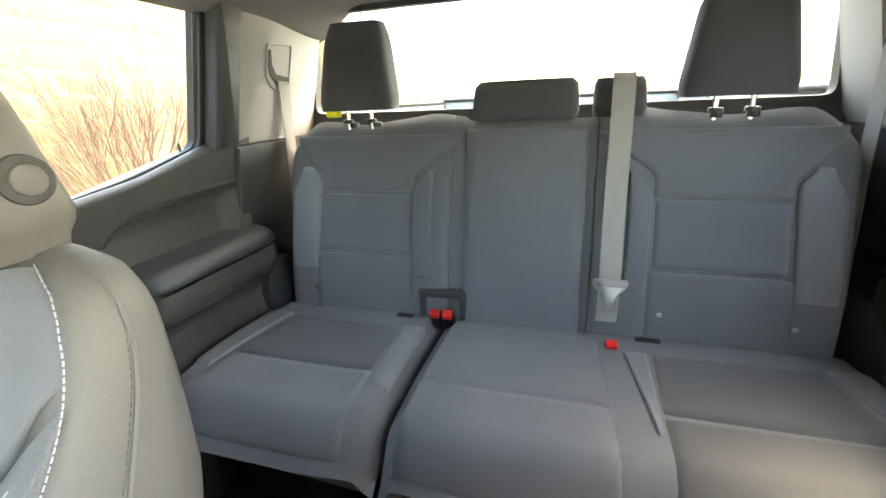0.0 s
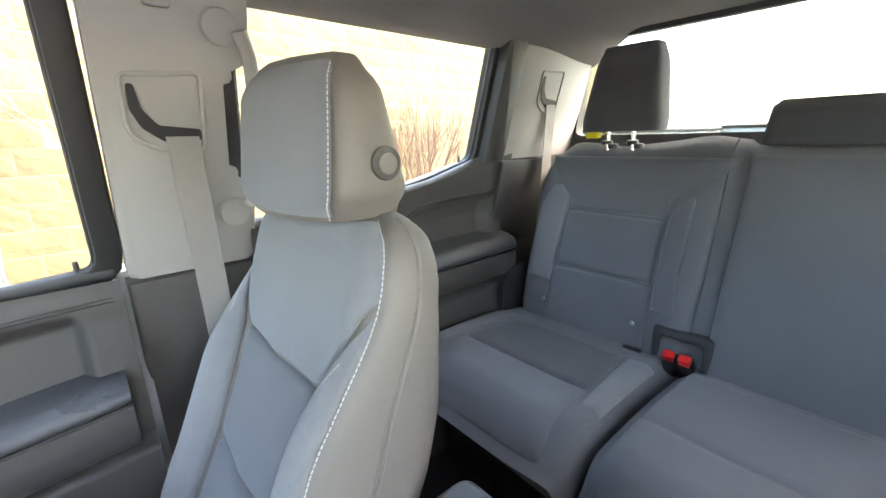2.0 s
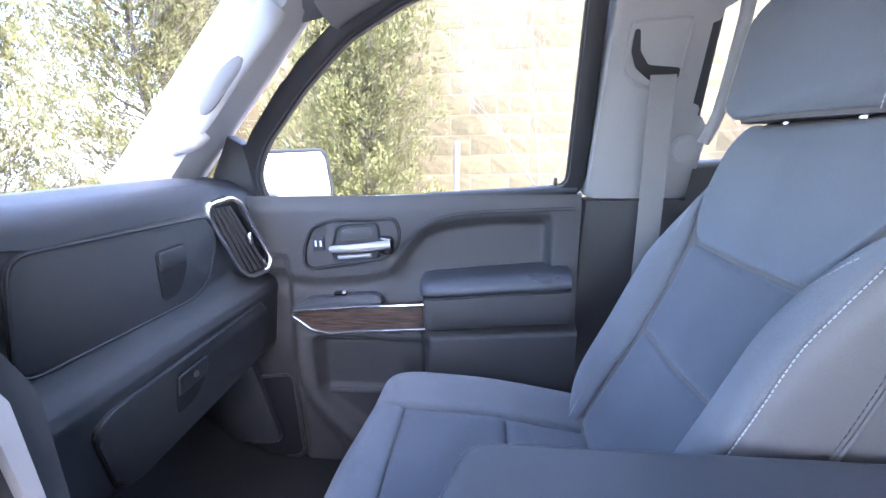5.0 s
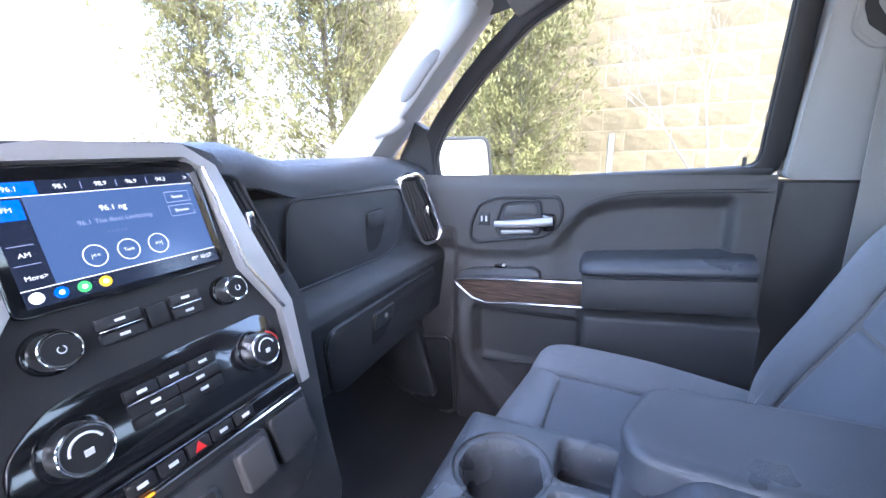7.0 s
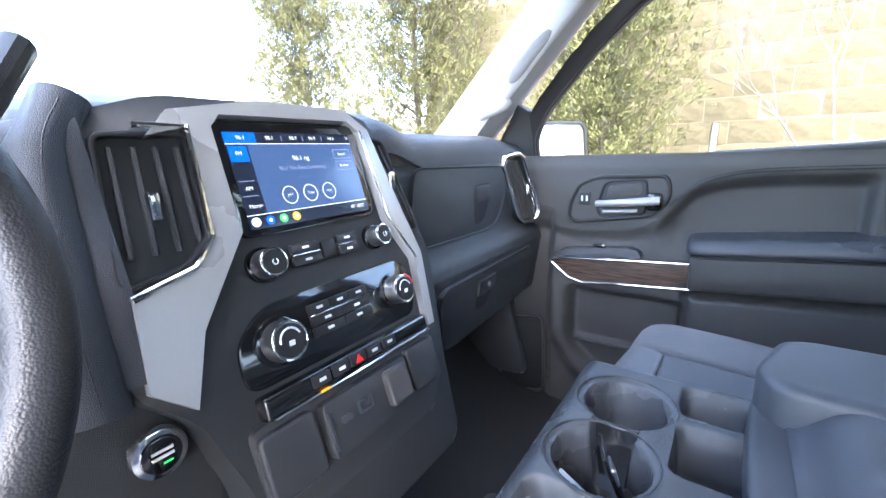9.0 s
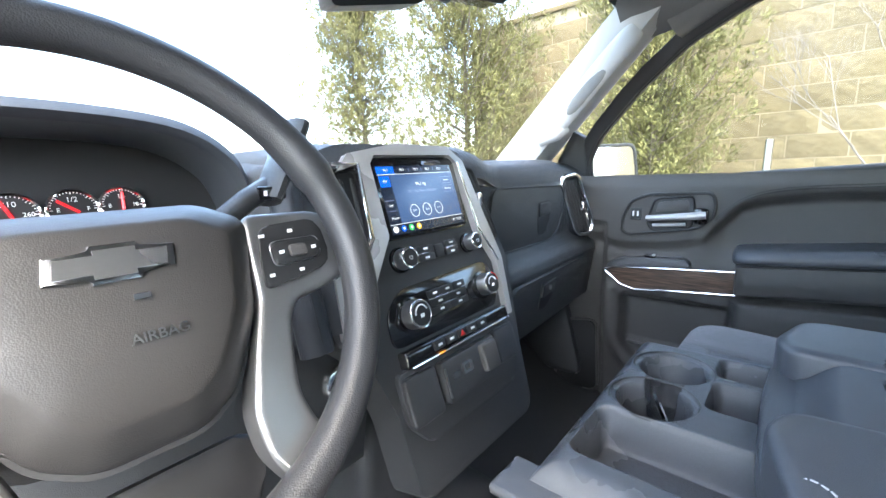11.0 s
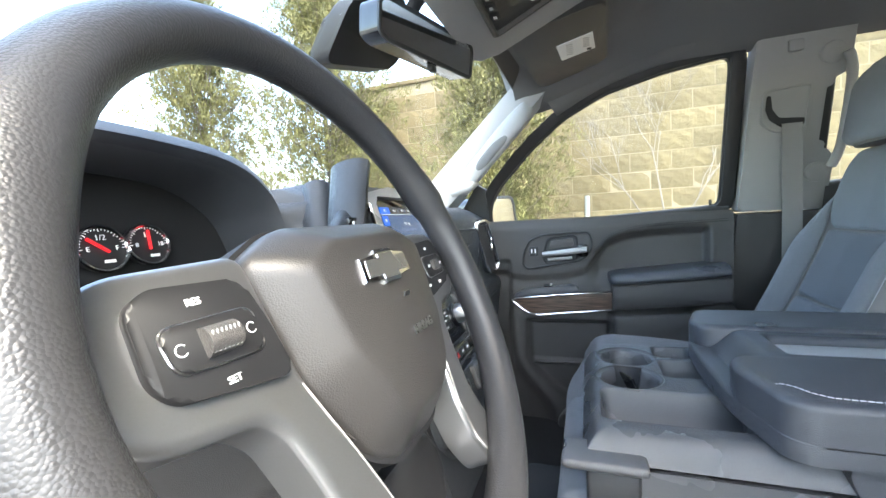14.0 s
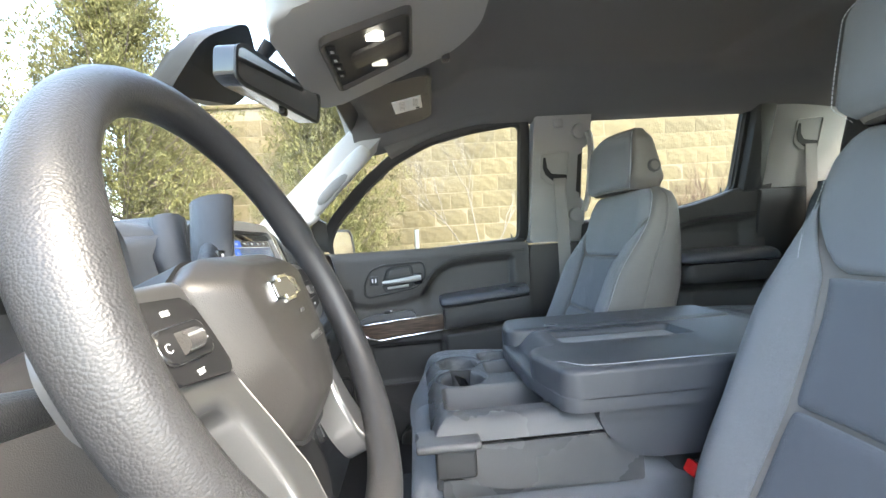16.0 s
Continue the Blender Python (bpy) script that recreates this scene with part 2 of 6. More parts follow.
def tube(pts, r, n=8, closed=False, flat=1.0, up=Vector((0, 0, 1))):
    bm = bmesh.new()
    pts = [Vector(p) for p in pts]
    m = len(pts)
    rings = []
    for i, p in enumerate(pts):
        a = pts[i - 1] if (closed or i > 0) else p
        b = pts[(i + 1) % m] if (closed or i < m - 1) else p
        d = (b - a).normalized()
        side = d.cross(up)
        side = side.normalized() if side.length > 1e-4 else d.orthogonal().normalized()
        w = side.cross(d)
        rr = r(i / max(1, m - 1)) if callable(r) else r
        rings.append([bm.verts.new(p + side * rr * math.cos(2 * math.pi * k / n) + w * rr * flat * math.sin(2 * math.pi * k / n)) for k in range(n)])
    for i in range(m if closed else m - 1):
        A, B = rings[i], rings[(i + 1) % m]
        for k in range(n):
            bm.faces.new((A[k], A[(k + 1) % n], B[(k + 1) % n], B[k]))
    if not closed:
        bm.faces.new(rings[0][::-1])
        bm.faces.new(rings[-1])
    return bm


def curve(pts, n=10, closed=False):
    """A smooth line through the points."""
    pts = [Vector(p) for p in pts]
    out, m = [], len(pts)
    for i in range(m if closed else m - 1):
        p0 = pts[i - 1] if (closed or i) else pts[0]
        p1, p2 = pts[i], pts[(i + 1) % m]
        p3 = pts[(i + 2) % m] if (closed or i + 2 < m) else pts[-1]
        for k in range(n):
            t = k / n
            out.append(0.5 * ((2 * p1) + (p2 - p0) * t + (2 * p0 - 5 * p1 + 4 * p2 - p3) * t * t + (3 * p1 - p0 - 3 * p2 + p3) * t ** 3))
    if not closed:
        out.append(pts[-1])
    return out


def loft(rings, caps=True):
    bm = bmesh.new()
    rows = [[bm.verts.new(p) for p in r] for r in rings]
    n = len(rows[0])
    for A, B in zip(rows, rows[1:]):
        for k in range(n):
            bm.faces.new((A[k], A[(k + 1) % n], B[(k + 1) % n], B[k]))
    if caps:
        bm.faces.new(rows[0][::-1])
        bm.faces.new(rows[-1])
    return bm


def sheet(f, u0, u1, v0, v1, nu=24, nv=24, thick=0.0):
    bm = bmesh.new()
    g = [[bm.verts.new(f(u0 + (u1 - u0) * i / nu, v0 + (v1 - v0) * j / nv)) for j in range(nv + 1)] for i in range(nu + 1)]
    for i in range(nu):
        for j in range(nv):
            bm.faces.new((g[i][j], g[i + 1][j], g[i + 1][j + 1], g[i][j + 1]))
    if thick:
        bmesh.ops.recalc_face_normals(bm, faces=bm.faces)
        bmesh.ops.solidify(bm, geom=bm.faces[:], thickness=thick)
    return bm


def normal_of(f, u, v, e=0.004):
    a, b = Vector(f(u + e, v)) - Vector(f(u - e, v)), Vector(f(u, v + e)) - Vector(f(u, v - e))
    return a.cross(b).normalized()


def pad(f, left, right, v0, v1, bulge=0.008, sink=0.004, flip=1, nu=14, nv=20, edge=0.12):
    """An upholstered panel on the surface f between the lines u = left(t) and u = right(t); its rim dips into the seam."""
    bm = bmesh.new()

    def swell(x):
        x = min(x, 1 - x) / edge
        return math.sqrt(max(0.0, 1 - (1 - min(1, x)) ** 2))
    g = []
    for i in range(nu + 1):
        row = []
        for j in range(nv + 1):
            s, t = i / nu, j / nv
            s, t = 0.5 - 0.5 * math.cos(math.pi * s), 0.5 - 0.5 * math.cos(math.pi * t)
            lo = v0(s) if callable(v0) else v0
            hi = v1(s) if callable(v1) else v1
            v = lo + (hi - lo) * t
            u = left(t) + (right(t) - left(t)) * s
            row.append(bm.verts.new(Vector(f(u, v)) + normal_of(f, u, v) * flip * (bulge * swell(s) * swell(t) - sink * (1 - swell(s) * swell(t)))))
        g.append(row)
    for i in range(nu):
        for j in range(nv):
            bm.faces.new((g[i][j], g[i + 1][j], g[i + 1][j + 1], g[i][j + 1]))
    return bm


def stitches(pts, step=0.0060, length=0.0042, r=0.00052):
    """A row of thread stitches along a line in space."""
    bm = bmesh.new()
    pts = [Vector(p) for p in pts]
    carry = 0.0
    for a, b in zip(pts, pts[1:]):
        d = b - a
        L = d.length
        if L < 1e-6:
            continue
        q = d.to_track_quat("X", "Z").to_matrix().to_4x4()
        s = carry
        while s < L:
            mm = Matrix.Translation(a + d * (s / L)) @ q @ Matrix.Diagonal((length, 2 * r, 2 * r, 1))
            bmesh.ops.create_cube(bm, size=1.0, matrix=mm)
            s += step
        carry = s - L
    return bm


def disc(c, axis, r, h, n=28, bevel=0.0, taper=1.0):
    bm = bmesh.new()
    bmesh.ops.create_cone(bm, cap_ends=True, segments=n, radius1=r, radius2=r * taper, depth=h)
    if bevel:
        zt = max(v.co.z for v in bm.verts)
        es = [e for e in bm.edges if all(abs(v.co.z - zt) < 1e-6 for v in e.verts)]
        bmesh.ops.bevel(bm, geom=es, offset=bevel, segments=2, profile=0.5, affect="EDGES")
    q = Vector(axis).normalized().to_track_quat("Z", "Y").to_matrix().to_4x4()
    bmesh.ops.transform(bm, matrix=Matrix.Translation(c) @ q, verts=bm.verts)
    return bm


def merge(*bms):
    out = bmesh.new()
    for b in bms:
        me = bpy.data.meshes.new("tmp")
        b.to_mesh(me)
        b.free()
        out.from_mesh(me)
        bpy.data.meshes.remove(me)
    return out


def mirrored(bm):
    bmesh.ops.scale(bm, vec=(-1, 1, 1), verts=bm.verts)
    bmesh.ops.reverse_faces(bm, faces=bm.faces)
    return bm


def lettering(text, size, material, parent, m, name="lettering", depth=0.0004):
    c = bpy.data.curves.new(name, "FONT")
    c.body, c.size, c.extrude, c.align_x, c.align_y = text, size, depth, "CENTER", "CENTER"
    o = bpy.data.objects.new(name, c)
    me = bpy.data.meshes.new_from_object(o)
    bpy.data.objects.remove(o)
    me.materials.append(material)
    ob = new(name, me)
    ob.matrix_world = m
    ob.parent = parent
    return ob


def smooth(a, b, x):
    t = min(1.0, max(0.0, (x - a) / (b - a)))
    return t * t * (3 - 2 * t)


def lerp_table(table, x):
    return float(np.interp(x, [p[0] for p in table], [p[1] for p in table]))


YZ = lambda x0: (lambda u, v, d: (x0 + d, u, v))
LEAN = 0.26                                  # how far the cab's sides lean inwards, per metre of height


def on_side(s, x0=0.81):
    """Places (y, z) on the leaning side of the cab, d metres towards the middle."""
    return lambda u, v, d: (s * (x0 - LEAN * (v - 1.28) - d), u, v)



def offset(pts, d):
    """An outline moved outwards by d."""
    out, n = [], len(pts)
    area = sum(pts[i - 1][0] * pts[i][1] - pts[i][0] * pts[i - 1][1] for i in range(n))
    sgn = 1 if area > 0 else -1
    for i in range(n):
        a, p, b = Vector(pts[i - 1]), Vector(pts[i]), Vector(pts[(i + 1) % n])
        e1, e2 = (p - a).normalized(), (b - p).normalized()
        n1, n2 = Vector((e1.y, -e1.x)), Vector((e2.y, -e2.x))
        m = (n1 + n2)
        m = m.normalized() / max(0.5, m.normalized().dot(n1)) if m.length > 1e-6 else n1
        out.append(p + m * d * sgn)
    return out


# ---- the cab: floor, roof, pillars, rear wall ----
def cab_shell():
    floor = part("floor", sheet(lambda x, y: (x, y, 0.56 + 0.13 * math.exp(-(x / 0.17) ** 4) + (0.25 * smooth(0.75, 1.1, y))), -0.82, 0.82, -1.3, 1.15, 40, 40, 0.03), CARPET)
    tagged(floor, "black carpeted cab floor with a centre tunnel", "floor", kind="structure")

    def liner(x, y):
        side = min(1.0, abs(x) / 0.70)
        z = 1.80 - 0.095 * smooth(0.72, 1.0, side) - 0.095 * smooth(0.12, 0.62, y) - 0.02 * smooth(-1.0, -1.3, y)
        z += 0.022 * smooth(0.52, 0.48, abs(x)) * smooth(0.27, 0.23, y) * smooth(-0.62, -0.58, y)
        return (x, y, z)
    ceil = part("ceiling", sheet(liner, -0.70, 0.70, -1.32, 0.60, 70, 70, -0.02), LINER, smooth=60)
    tagged(ceil, "grey felt headliner with a raised middle field", "ceiling", kind="structure")
    roof = part("roof", sheet(lambda x, y: (x, y, 1.88 - 0.09 * (x / 0.76) ** 4 - 0.10 * smooth(0.1, 0.7, y)), -0.76, 0.76, -1.36, 0.64, 24, 24, 0.02), PAINT)
    tagged(roof, "grey painted cab roof", "roof", kind="structure")
    for s, side in ((1, "passenger"), (-1, "driver")):
        # rail over the doors
        pts = [(-1.34, 1.79), (-0.6, 1.79), (0.0, 1.765), (0.20, 1.742), (0.36, 1.703), (0.50, 1.64)]
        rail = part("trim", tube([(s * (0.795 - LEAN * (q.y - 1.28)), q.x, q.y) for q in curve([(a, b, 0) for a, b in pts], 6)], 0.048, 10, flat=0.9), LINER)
        tagged(rail, "grey lined rail above the doors", "trim", kind="structure")
        # front pillar
        rings = []
        for k in range(13):
            t = k / 12
            c = Vector((s * (0.645 + 0.115 * t), 0.535 + 0.52 * t, 1.70 - 0.46 * t))
            w = 0.040 + 0.012 * t
            ring_ = [c + Vector((s * a * w, b * w, b * 0.9 * w)) + Vector((0, dd, dd)) for a, b, dd in ((-0.75, -0.9, 0), (-1.0, -0.2, 0), (-0.8, 0.75, 0), (0.2, 1.0, 0), (2.1, 0.8, 0), (2.1, -0.8, 0), (0.4, -1.1, 0))]
            rings.append(ring_)
        ap = part("trim", loft(rings), PILLAR, smooth=50)
        tagged(ap, "pale grey windscreen pillar cover", "pillar", kind="structure")
        # grab handle on the pillar
        gh = thing("grab_handle", "pale grey moulded grab handle on the windscreen pillar", "handle", "grab handles")
        line = [(0.624, 0.560, 1.625), (0.620, 0.585, 1.600), (0.621, 0.645, 1.542), (0.632, 0.715, 1.474), (0.640, 0.765, 1.425), (0.652, 0.792, 1.396)]
        part("grip", tube([(s * x, y, z) for x, y, z in curve(line, 8)], lambda t: 0.0105 - 0.004 * abs(2 * t - 1) ** 3, 16, flat=2.9), PILLAR, gh)
        part("foot", tube([(s * x, y, z) for x, y, z in curve([(0.646, 0.745, 1.410), (0.634, 0.765, 1.392), (0.640, 0.800, 1.385), (0.668, 0.835, 1.380)], 6)], lambda t: 0.011, 12, flat=1.3), PILLAR, gh)
        # oval recess in the grip: its shade is a tube of darker colour
        part("insert", tube([(s * (x - 0.0075), y - 0.004, z - 0.003) for x, y, z in curve([(0.621, 0.630, 1.552), (0.627, 0.685, 1.502), (0.634, 0.740, 1.448)], 8)], lambda t: 0.0050 * (1 - abs(2 * t - 1) ** 4) + 0.0012, 14, flat=2.8), LINER, gh, "darker tube standing in for the shaded oval recess of the grip")
        # pillar between the doors, pale above and dark below
        bp = [(-0.028, 1.262), (-0.040, 1.728), (-0.250, 1.738), (-0.248, 1.615), (-0.205, 1.595), (-0.203, 1.435), (-0.243, 1.415), (-0.238, 1.262)]
        up = part("trim", prism(rounded(bp, 0.015), on_side(s, 0.80), -0.03, 0.031, 0.010), PILLAR)
        tagged(up, "pale grey upper cover of the middle pillar", "pillar", kind="structure")
        low = part("trim", prism([(-0.024, 0.60), (-0.024, 1.259), (-0.24, 1.259), (-0.26, 0.60)], on_side(s, 0.80), -0.03, 0.042, 0.01), PLASTIC_MID)
        tagged(low, "dark grey lower cover of the middle pillar", "pillar", kind="structure")
        cp = part("trim", prism(rounded([(-0.925, 1.42), (-0.915, 1.742), (-1.30, 1.752), (-1.30, 1.42)], 0.02), on_side(s, 0.80), -0.03, 0.034, 0.012), PILLAR)
        tagged(cp, "pale grey upper cover of the rear pillar", "pillar", kind="structure")
        cl = part("trim", prism([(-0.935, 1.417), (-1.30, 1.417), (-1.30, 0.5), (-0.96, 0.5), (-0.96, 1.20)], on_side(s, 0.80), -0.03, 0.045, 0.01), PLASTIC)
        tagged(cl, "dark grey lower cover of the rear pillar", "pillar", kind="structure")
        corner = part("trim", rbox((s * 0.802, -1.13, 0.94), (0.018, 0.38, 0.92), 0.004), PLASTIC)
        tagged(corner, "dark trim panel closing the rear corner", "trim", kind="structure")
    # rear wall with its window opening
    fx = lambda u, v, d: (u, -1.305 - d, v)
    hole = rounded([(-0.715, 1.470), (0.715, 1.470), (0.68, 1.775), (-0.68, 1.775)], 0.04)
    outer = [(max(-0.83, min(0.83, p.x * 1.3)), 1.83 if p.y > 1.63 else 0.55) for p in hole]
    rw = part("wall_rear", ring(outer, hole, fx, 0.0, 0.05), PLASTIC)
    tagged(rw, "dark trimmed rear wall of the cab round the back window", "wall", kind="structure")
    rg = thing("window_1", "wide back window with a black rim", "window", kind="structure")
    part("window_frame", ring(offset(hole, 0.012), offset(hole, -0.010), fx, -0.006, 0.02), RUBBER, rg)
    g = part("pane", prism(hole, fx, 0.022, 0.026), SHADE_GLASS, rg)
    g.visible_shadow = False
    # windscreen
    ws = lambda u, v, d: (u * (0.64 + 0.13 * (1 - v)), 0.56 + (0.50 + 0.14 * (1 - u * u)) * (1 - v) + d, 1.71 + 0.02 * (1 - u * u) - 0.46 * (1 - v))
    wg = thing("window_2", "large raked windscreen with a black border", "window", kind="structure")
    g = part("pane", sheet(lambda u, v: ws(u, v, 0.03), -1.05, 1.05, -0.05, 1.0, 20, 12), GLASS, wg)
    g.visible_shadow = False
    part("window_frame", sheet(lambda u, v: ws(u, v, 0.012 + 0.03 * (v - 0.93)), -1.05, 1.05, 0.93, 1.05, 24, 4, 0.012), MATTE, wg, "black header band")


cab_shell()

W_FRONT = [(0.005, 1.283), (0.003, 1.709), (0.171, 1.690), (0.340, 1.653), (0.468, 1.594), (0.58, 1.506), (0.698, 1.390), (0.740, 1.32), (0.735, 1.240), (0.628, 1.240), (0.318, 1.260)]
W_REAR = [(-0.232, 1.325), (-0.227, 1.722), (-0.492, 1.739), (-0.872, 1.752), (-0.862, 1.419), (-0.69, 1.372), (-0.56, 1.350)]


def window_of(door, outline, s, glass, frame_mat):
    o = rounded(outline, 0.03, 3)
    part("window_frame", ring(offset(o, 0.034), offset(o, -0.004), on_side(s, 0.812), -0.02, 0.018, 0.006), frame_mat, door, "matte black window surround")
    part("seal", tube([on_side(s, 0.812)(p[0], p[1], 0.004) for p in offset(o, -0.003)], 0.006, 6, closed=True), RUBBER, door)
    g = part("pane", prism(offset(o, 0.01), on_side(s, 0.812), -0.012, -0.008), glass, door)
    g.visible_shadow = False


def front_door(s):
    d = thing("door_1" if s > 0 else "door_2", ("closed" if s > 0 else "wide open") + " dark grey front door with wood strip, armrest and silver handle", "door", kind="structure")

    EDGE = [(-0.02, 1.236), (0.20, 1.230), (0.29, 1.218), (0.335, 1.198), (0.375, 1.150), (0.41, 1.108), (0.47, 1.088), (0.60, 1.078), (0.645, 1.086), (0.68, 1.10), (0.9, 1.11)]

    def relief(y, z):
        line = lerp_table(EDGE, y)
        drop = smooth(line + 0.002, line - 0.034, z)
        hollow = (0.030 * smooth(0.040, 0.062, y) * smooth(0.42, 0.36, y) + 0.014 * smooth(0.38, 0.46, y)) * smooth(1.02, 1.10, z)
        inner = 0.030 - (0.010 * smooth(1.235, 1.272, z)) - drop * (0.004 + hollow)
        inner -= 0.012 * smooth(0.655, 0.675, y) * smooth(1.14, 1.12, z)
        # lower half: a proud ledge under the armrest, a hollow pocket before it, the speaker field in front
        ledge = 0.955 + 0.07 * (0.33 - y)
        inner += 0.036 * smooth(0.345, 0.315, y) * smooth(ledge, ledge - 0.014, z) * (1 - 0.35 * smooth(0.95, 0.70, z))
        pocket = smooth(0.325, 0.345, y) * smooth(0.620, 0.598, y + 0.16 * smooth(0.80, 0.62, z) ** 1.5) * smooth(0.925, 0.900, z)
        inner -= pocket * (0.036 - 0.012 * smooth(0.775, 0.765, z))
        inner += 0.016 * math.exp(-((y - 0.645 + 0.13 * smooth(0.84, 0.58, z) ** 1.4) / 0.028) ** 2) * smooth(0.97, 0.92, z)
        inner -= 0.02 * smooth(0.55, 0.47, z)
        return (s * (0.782 - inner), y, z)
    part("panel", sheet(relief, -0.015, 0.86, 0.46, 1.272, 150, 150), PLASTIC_MID, d, smooth=75)
    part("skin", prism([(-0.03, 0.46), (0.86, 0.46), (0.86, 1.25), (-0.03, 1.27)], lambda u, v, q: (s * (0.82 + q), u, v), 0.0, 0.08, 0.01), PAINT, d, "painted outer skin")
    part("beltline", tube([(s * (0.80 + 0.004), y, z) for y, z in ((-0.012, 1.278), (0.3, 1.262), (0.62, 1.240), (0.86, 1.22))], 0.013, 10), PLASTIC, d)
    window_of(d, W_FRONT, s, GLASS, MATTE)
    # stitched crease along the swage
    crease = curve([(0, 0.0, 1.240), (0, 0.20, 1.233), (0, 0.28, 1.222), (0, 0.33, 1.203), (0, 0.365, 1.172), (0, 0.385, 1.15)], 10)
    for dz, rr in ((0.0, 0.0016), (0.006, 0.0011)):
        part("crease", tube([Vector(relief(p.y, p.z + dz)) + Vector((-s * 0.0006, 0, 0)) for p in crease], rr, 6), MATTE, d)
    # armrest: firm body, soft cap with a rolled edge
    rise = lambda y: 0.085 * (0.33 - y)

    def along(section, ends):
        c = Vector((0.775, sum(q[1] for q in section) / len(section)))
        return loft([[(s * (c.x + (x - c.x) * k), y, c.y + (z - c.y) * k2 + rise(y)) for x, z in section] for y, k, k2 in ends])
    body_ = [(0.79, 0.968), (0.716, 0.966), (0.706, 0.969), (0.700, 0.978), (0.697, 1.020), (0.696, 1.044), (0.702, 1.049), (0.79, 1.049)]
    cap_ = [(0.79, 1.0505), (0.700, 1.0505), (0.693, 1.054), (0.690, 1.061), (0.692, 1.069), (0.699, 1.077), (0.712, 1.082), (0.735, 1.086), (0.79, 1.090)]
    part("armrest", along(body_, [(0.330, 0.80, 0.90), (0.327, 0.92, 0.97), (0.318, 0.99, 1.0), (0.305, 1, 1), (0.15, 1, 1), (0.008, 1, 1)]), PLASTIC_MID, d, smooth=40)
    part("armrest_cap", along(cap_, [(0.338, 0.66, 0.55), (0.335, 0.82, 0.78), (0.327, 0.93, 0.92), (0.314, 0.99, 1.0), (0.295, 1, 1.02), (0.15, 1.0, 1.04), (0.11, 1.0, 1.08), (0.03, 1.0, 1.05), (0.008, 0.97, 0.95)]), VINYL_DARK, d, "soft black armrest pad", smooth=60)
    part("piping", tube([(s * 0.6935, y, 1.0495 + rise(y)) for y in (0.010, 0.15, 0.318)], 0.0014, 6), MATTE, d)
    # wood strip with bright edges
    wood = [(0.324, 0.969), (0.50, 0.952), (0.567, 0.944), (0.606, 0.955), (0.654, 0.990), (0.632, 0.998), (0.50, 1.010), (0.324, 1.024)]
    xw = lambda u: 0.736 - 0.010 * smooth(0.55, 0.32, u)
    part("wood_trim", prism(rounded(wood, 0.006, 3), lambda u, v, q: (s * (xw(u) - q), u, v), -0.03, 0.0, 0.003), WOOD, d, "dark open-pore wood strip")
    part("bright_trim", tube([(s * (xw(y) - 0.003), y, z) for y, z in ((0.324, 1.0265), (0.50, 1.0125), (0.632, 1.0005), (0.657, 0.993), (0.652, 0.987), (0.608, 0.952), (0.567, 0.9415), (0.50, 0.9495), (0.324, 0.9665))], 0.0026, 8), CHROME, d, "bright chrome edging")
    podl = rounded([(0.654, 0.997), (0.648, 1.012), (0.609, 1.032), (0.453, 1.046), (0.432, 1.036), (0.43, 1.018)], 0.008, 3)
    part("switch_pod", prism(podl, lambda u, v, q: (s * (0.78 - q), u, v), 0.0, 0.046, 0.006), VINYL_DARK, d)
    part("window_switch", rbox((s * 0.744, 0.532, 1.043), (0.018, 0.030, 0.008), 0.003), GLOSS, d)
    part("switch_paddle", rbox((s * 0.740, 0.522, 1.047), (0.012, 0.008, 0.006), 0.002), SILVER, d)
    # inner handle in its bezel
    bez = rounded([(0.392, 1.226), (0.380, 1.190), (0.388, 1.152), (0.420, 1.124), (0.600, 1.096), (0.620, 1.110), (0.618, 1.152), (0.594, 1.203), (0.545, 1.222)], 0.018, 5)
    X = lambda u, v, q: (s * (0.752 - q), u, v)
    part("handle_bezel", ring(bez, offset(bez, -0.008), X, -0.02, 0.008, 0.003), MATTE, d)
    part("bezel_face", prism(offset(bez, -0.007), X, -0.02, 0.002), PLASTIC_MID, d)
    cup = rounded([(0.436, 1.213), (0.432, 1.180), (0.436, 1.130), (0.532, 1.116), (0.548, 1.140), (0.530, 1.200), (0.515, 1.208)], 0.014, 5)
    part("handle_recess", prism(cup, X, -0.018, 0.0035), PLASTIC, d)
    part("recess_rim", tube([X(p.x, p.y, 0.003) for p in cup], 0.0036, 6, closed=True), MATTE, d)
    part("handle_pocket", prism(rounded([(0.446, 1.204), (0.444, 1.178), (0.526, 1.168), (0.519, 1.196)], 0.008, 4), X, 0.0, 0.006, 0.003), PLASTIC_MID, d)
    part("handle", tube([(s * (0.738 - 0.010 * math.sin(math.pi * k / 12)), 0.545 - 0.140 * k / 12, 1.152 + 0.013 * k / 12) for k in range(13)], lambda t: 0.0088 + 0.0030 * t, 14, flat=0.9), SILVER, d, "satin silver pull handle")
    part("handle_lower_lip", tube([(s * 0.742, 0.530 - 0.08 * k / 8, 1.132 + 0.006 * k / 8) for k in range(9)], 0.0050, 10), SILVER, d)
    part("handle_pivot", rbox((s * 0.742, 0.415, 1.161), (0.020, 0.034, 0.044), 0.009), GLOSS, d)
    part("lock_switch", rbox((s * 0.750, 0.578, 1.162), (0.006, 0.030, 0.034), 0.003), PLASTIC, d)
    for dy in (0.006, -0.006):
        part("marking", rbox((s * 0.7466, 0.578 + dy, 1.163), (0.001, 0.0045, 0.014), 0.0), WHITE, d, smooth=0)
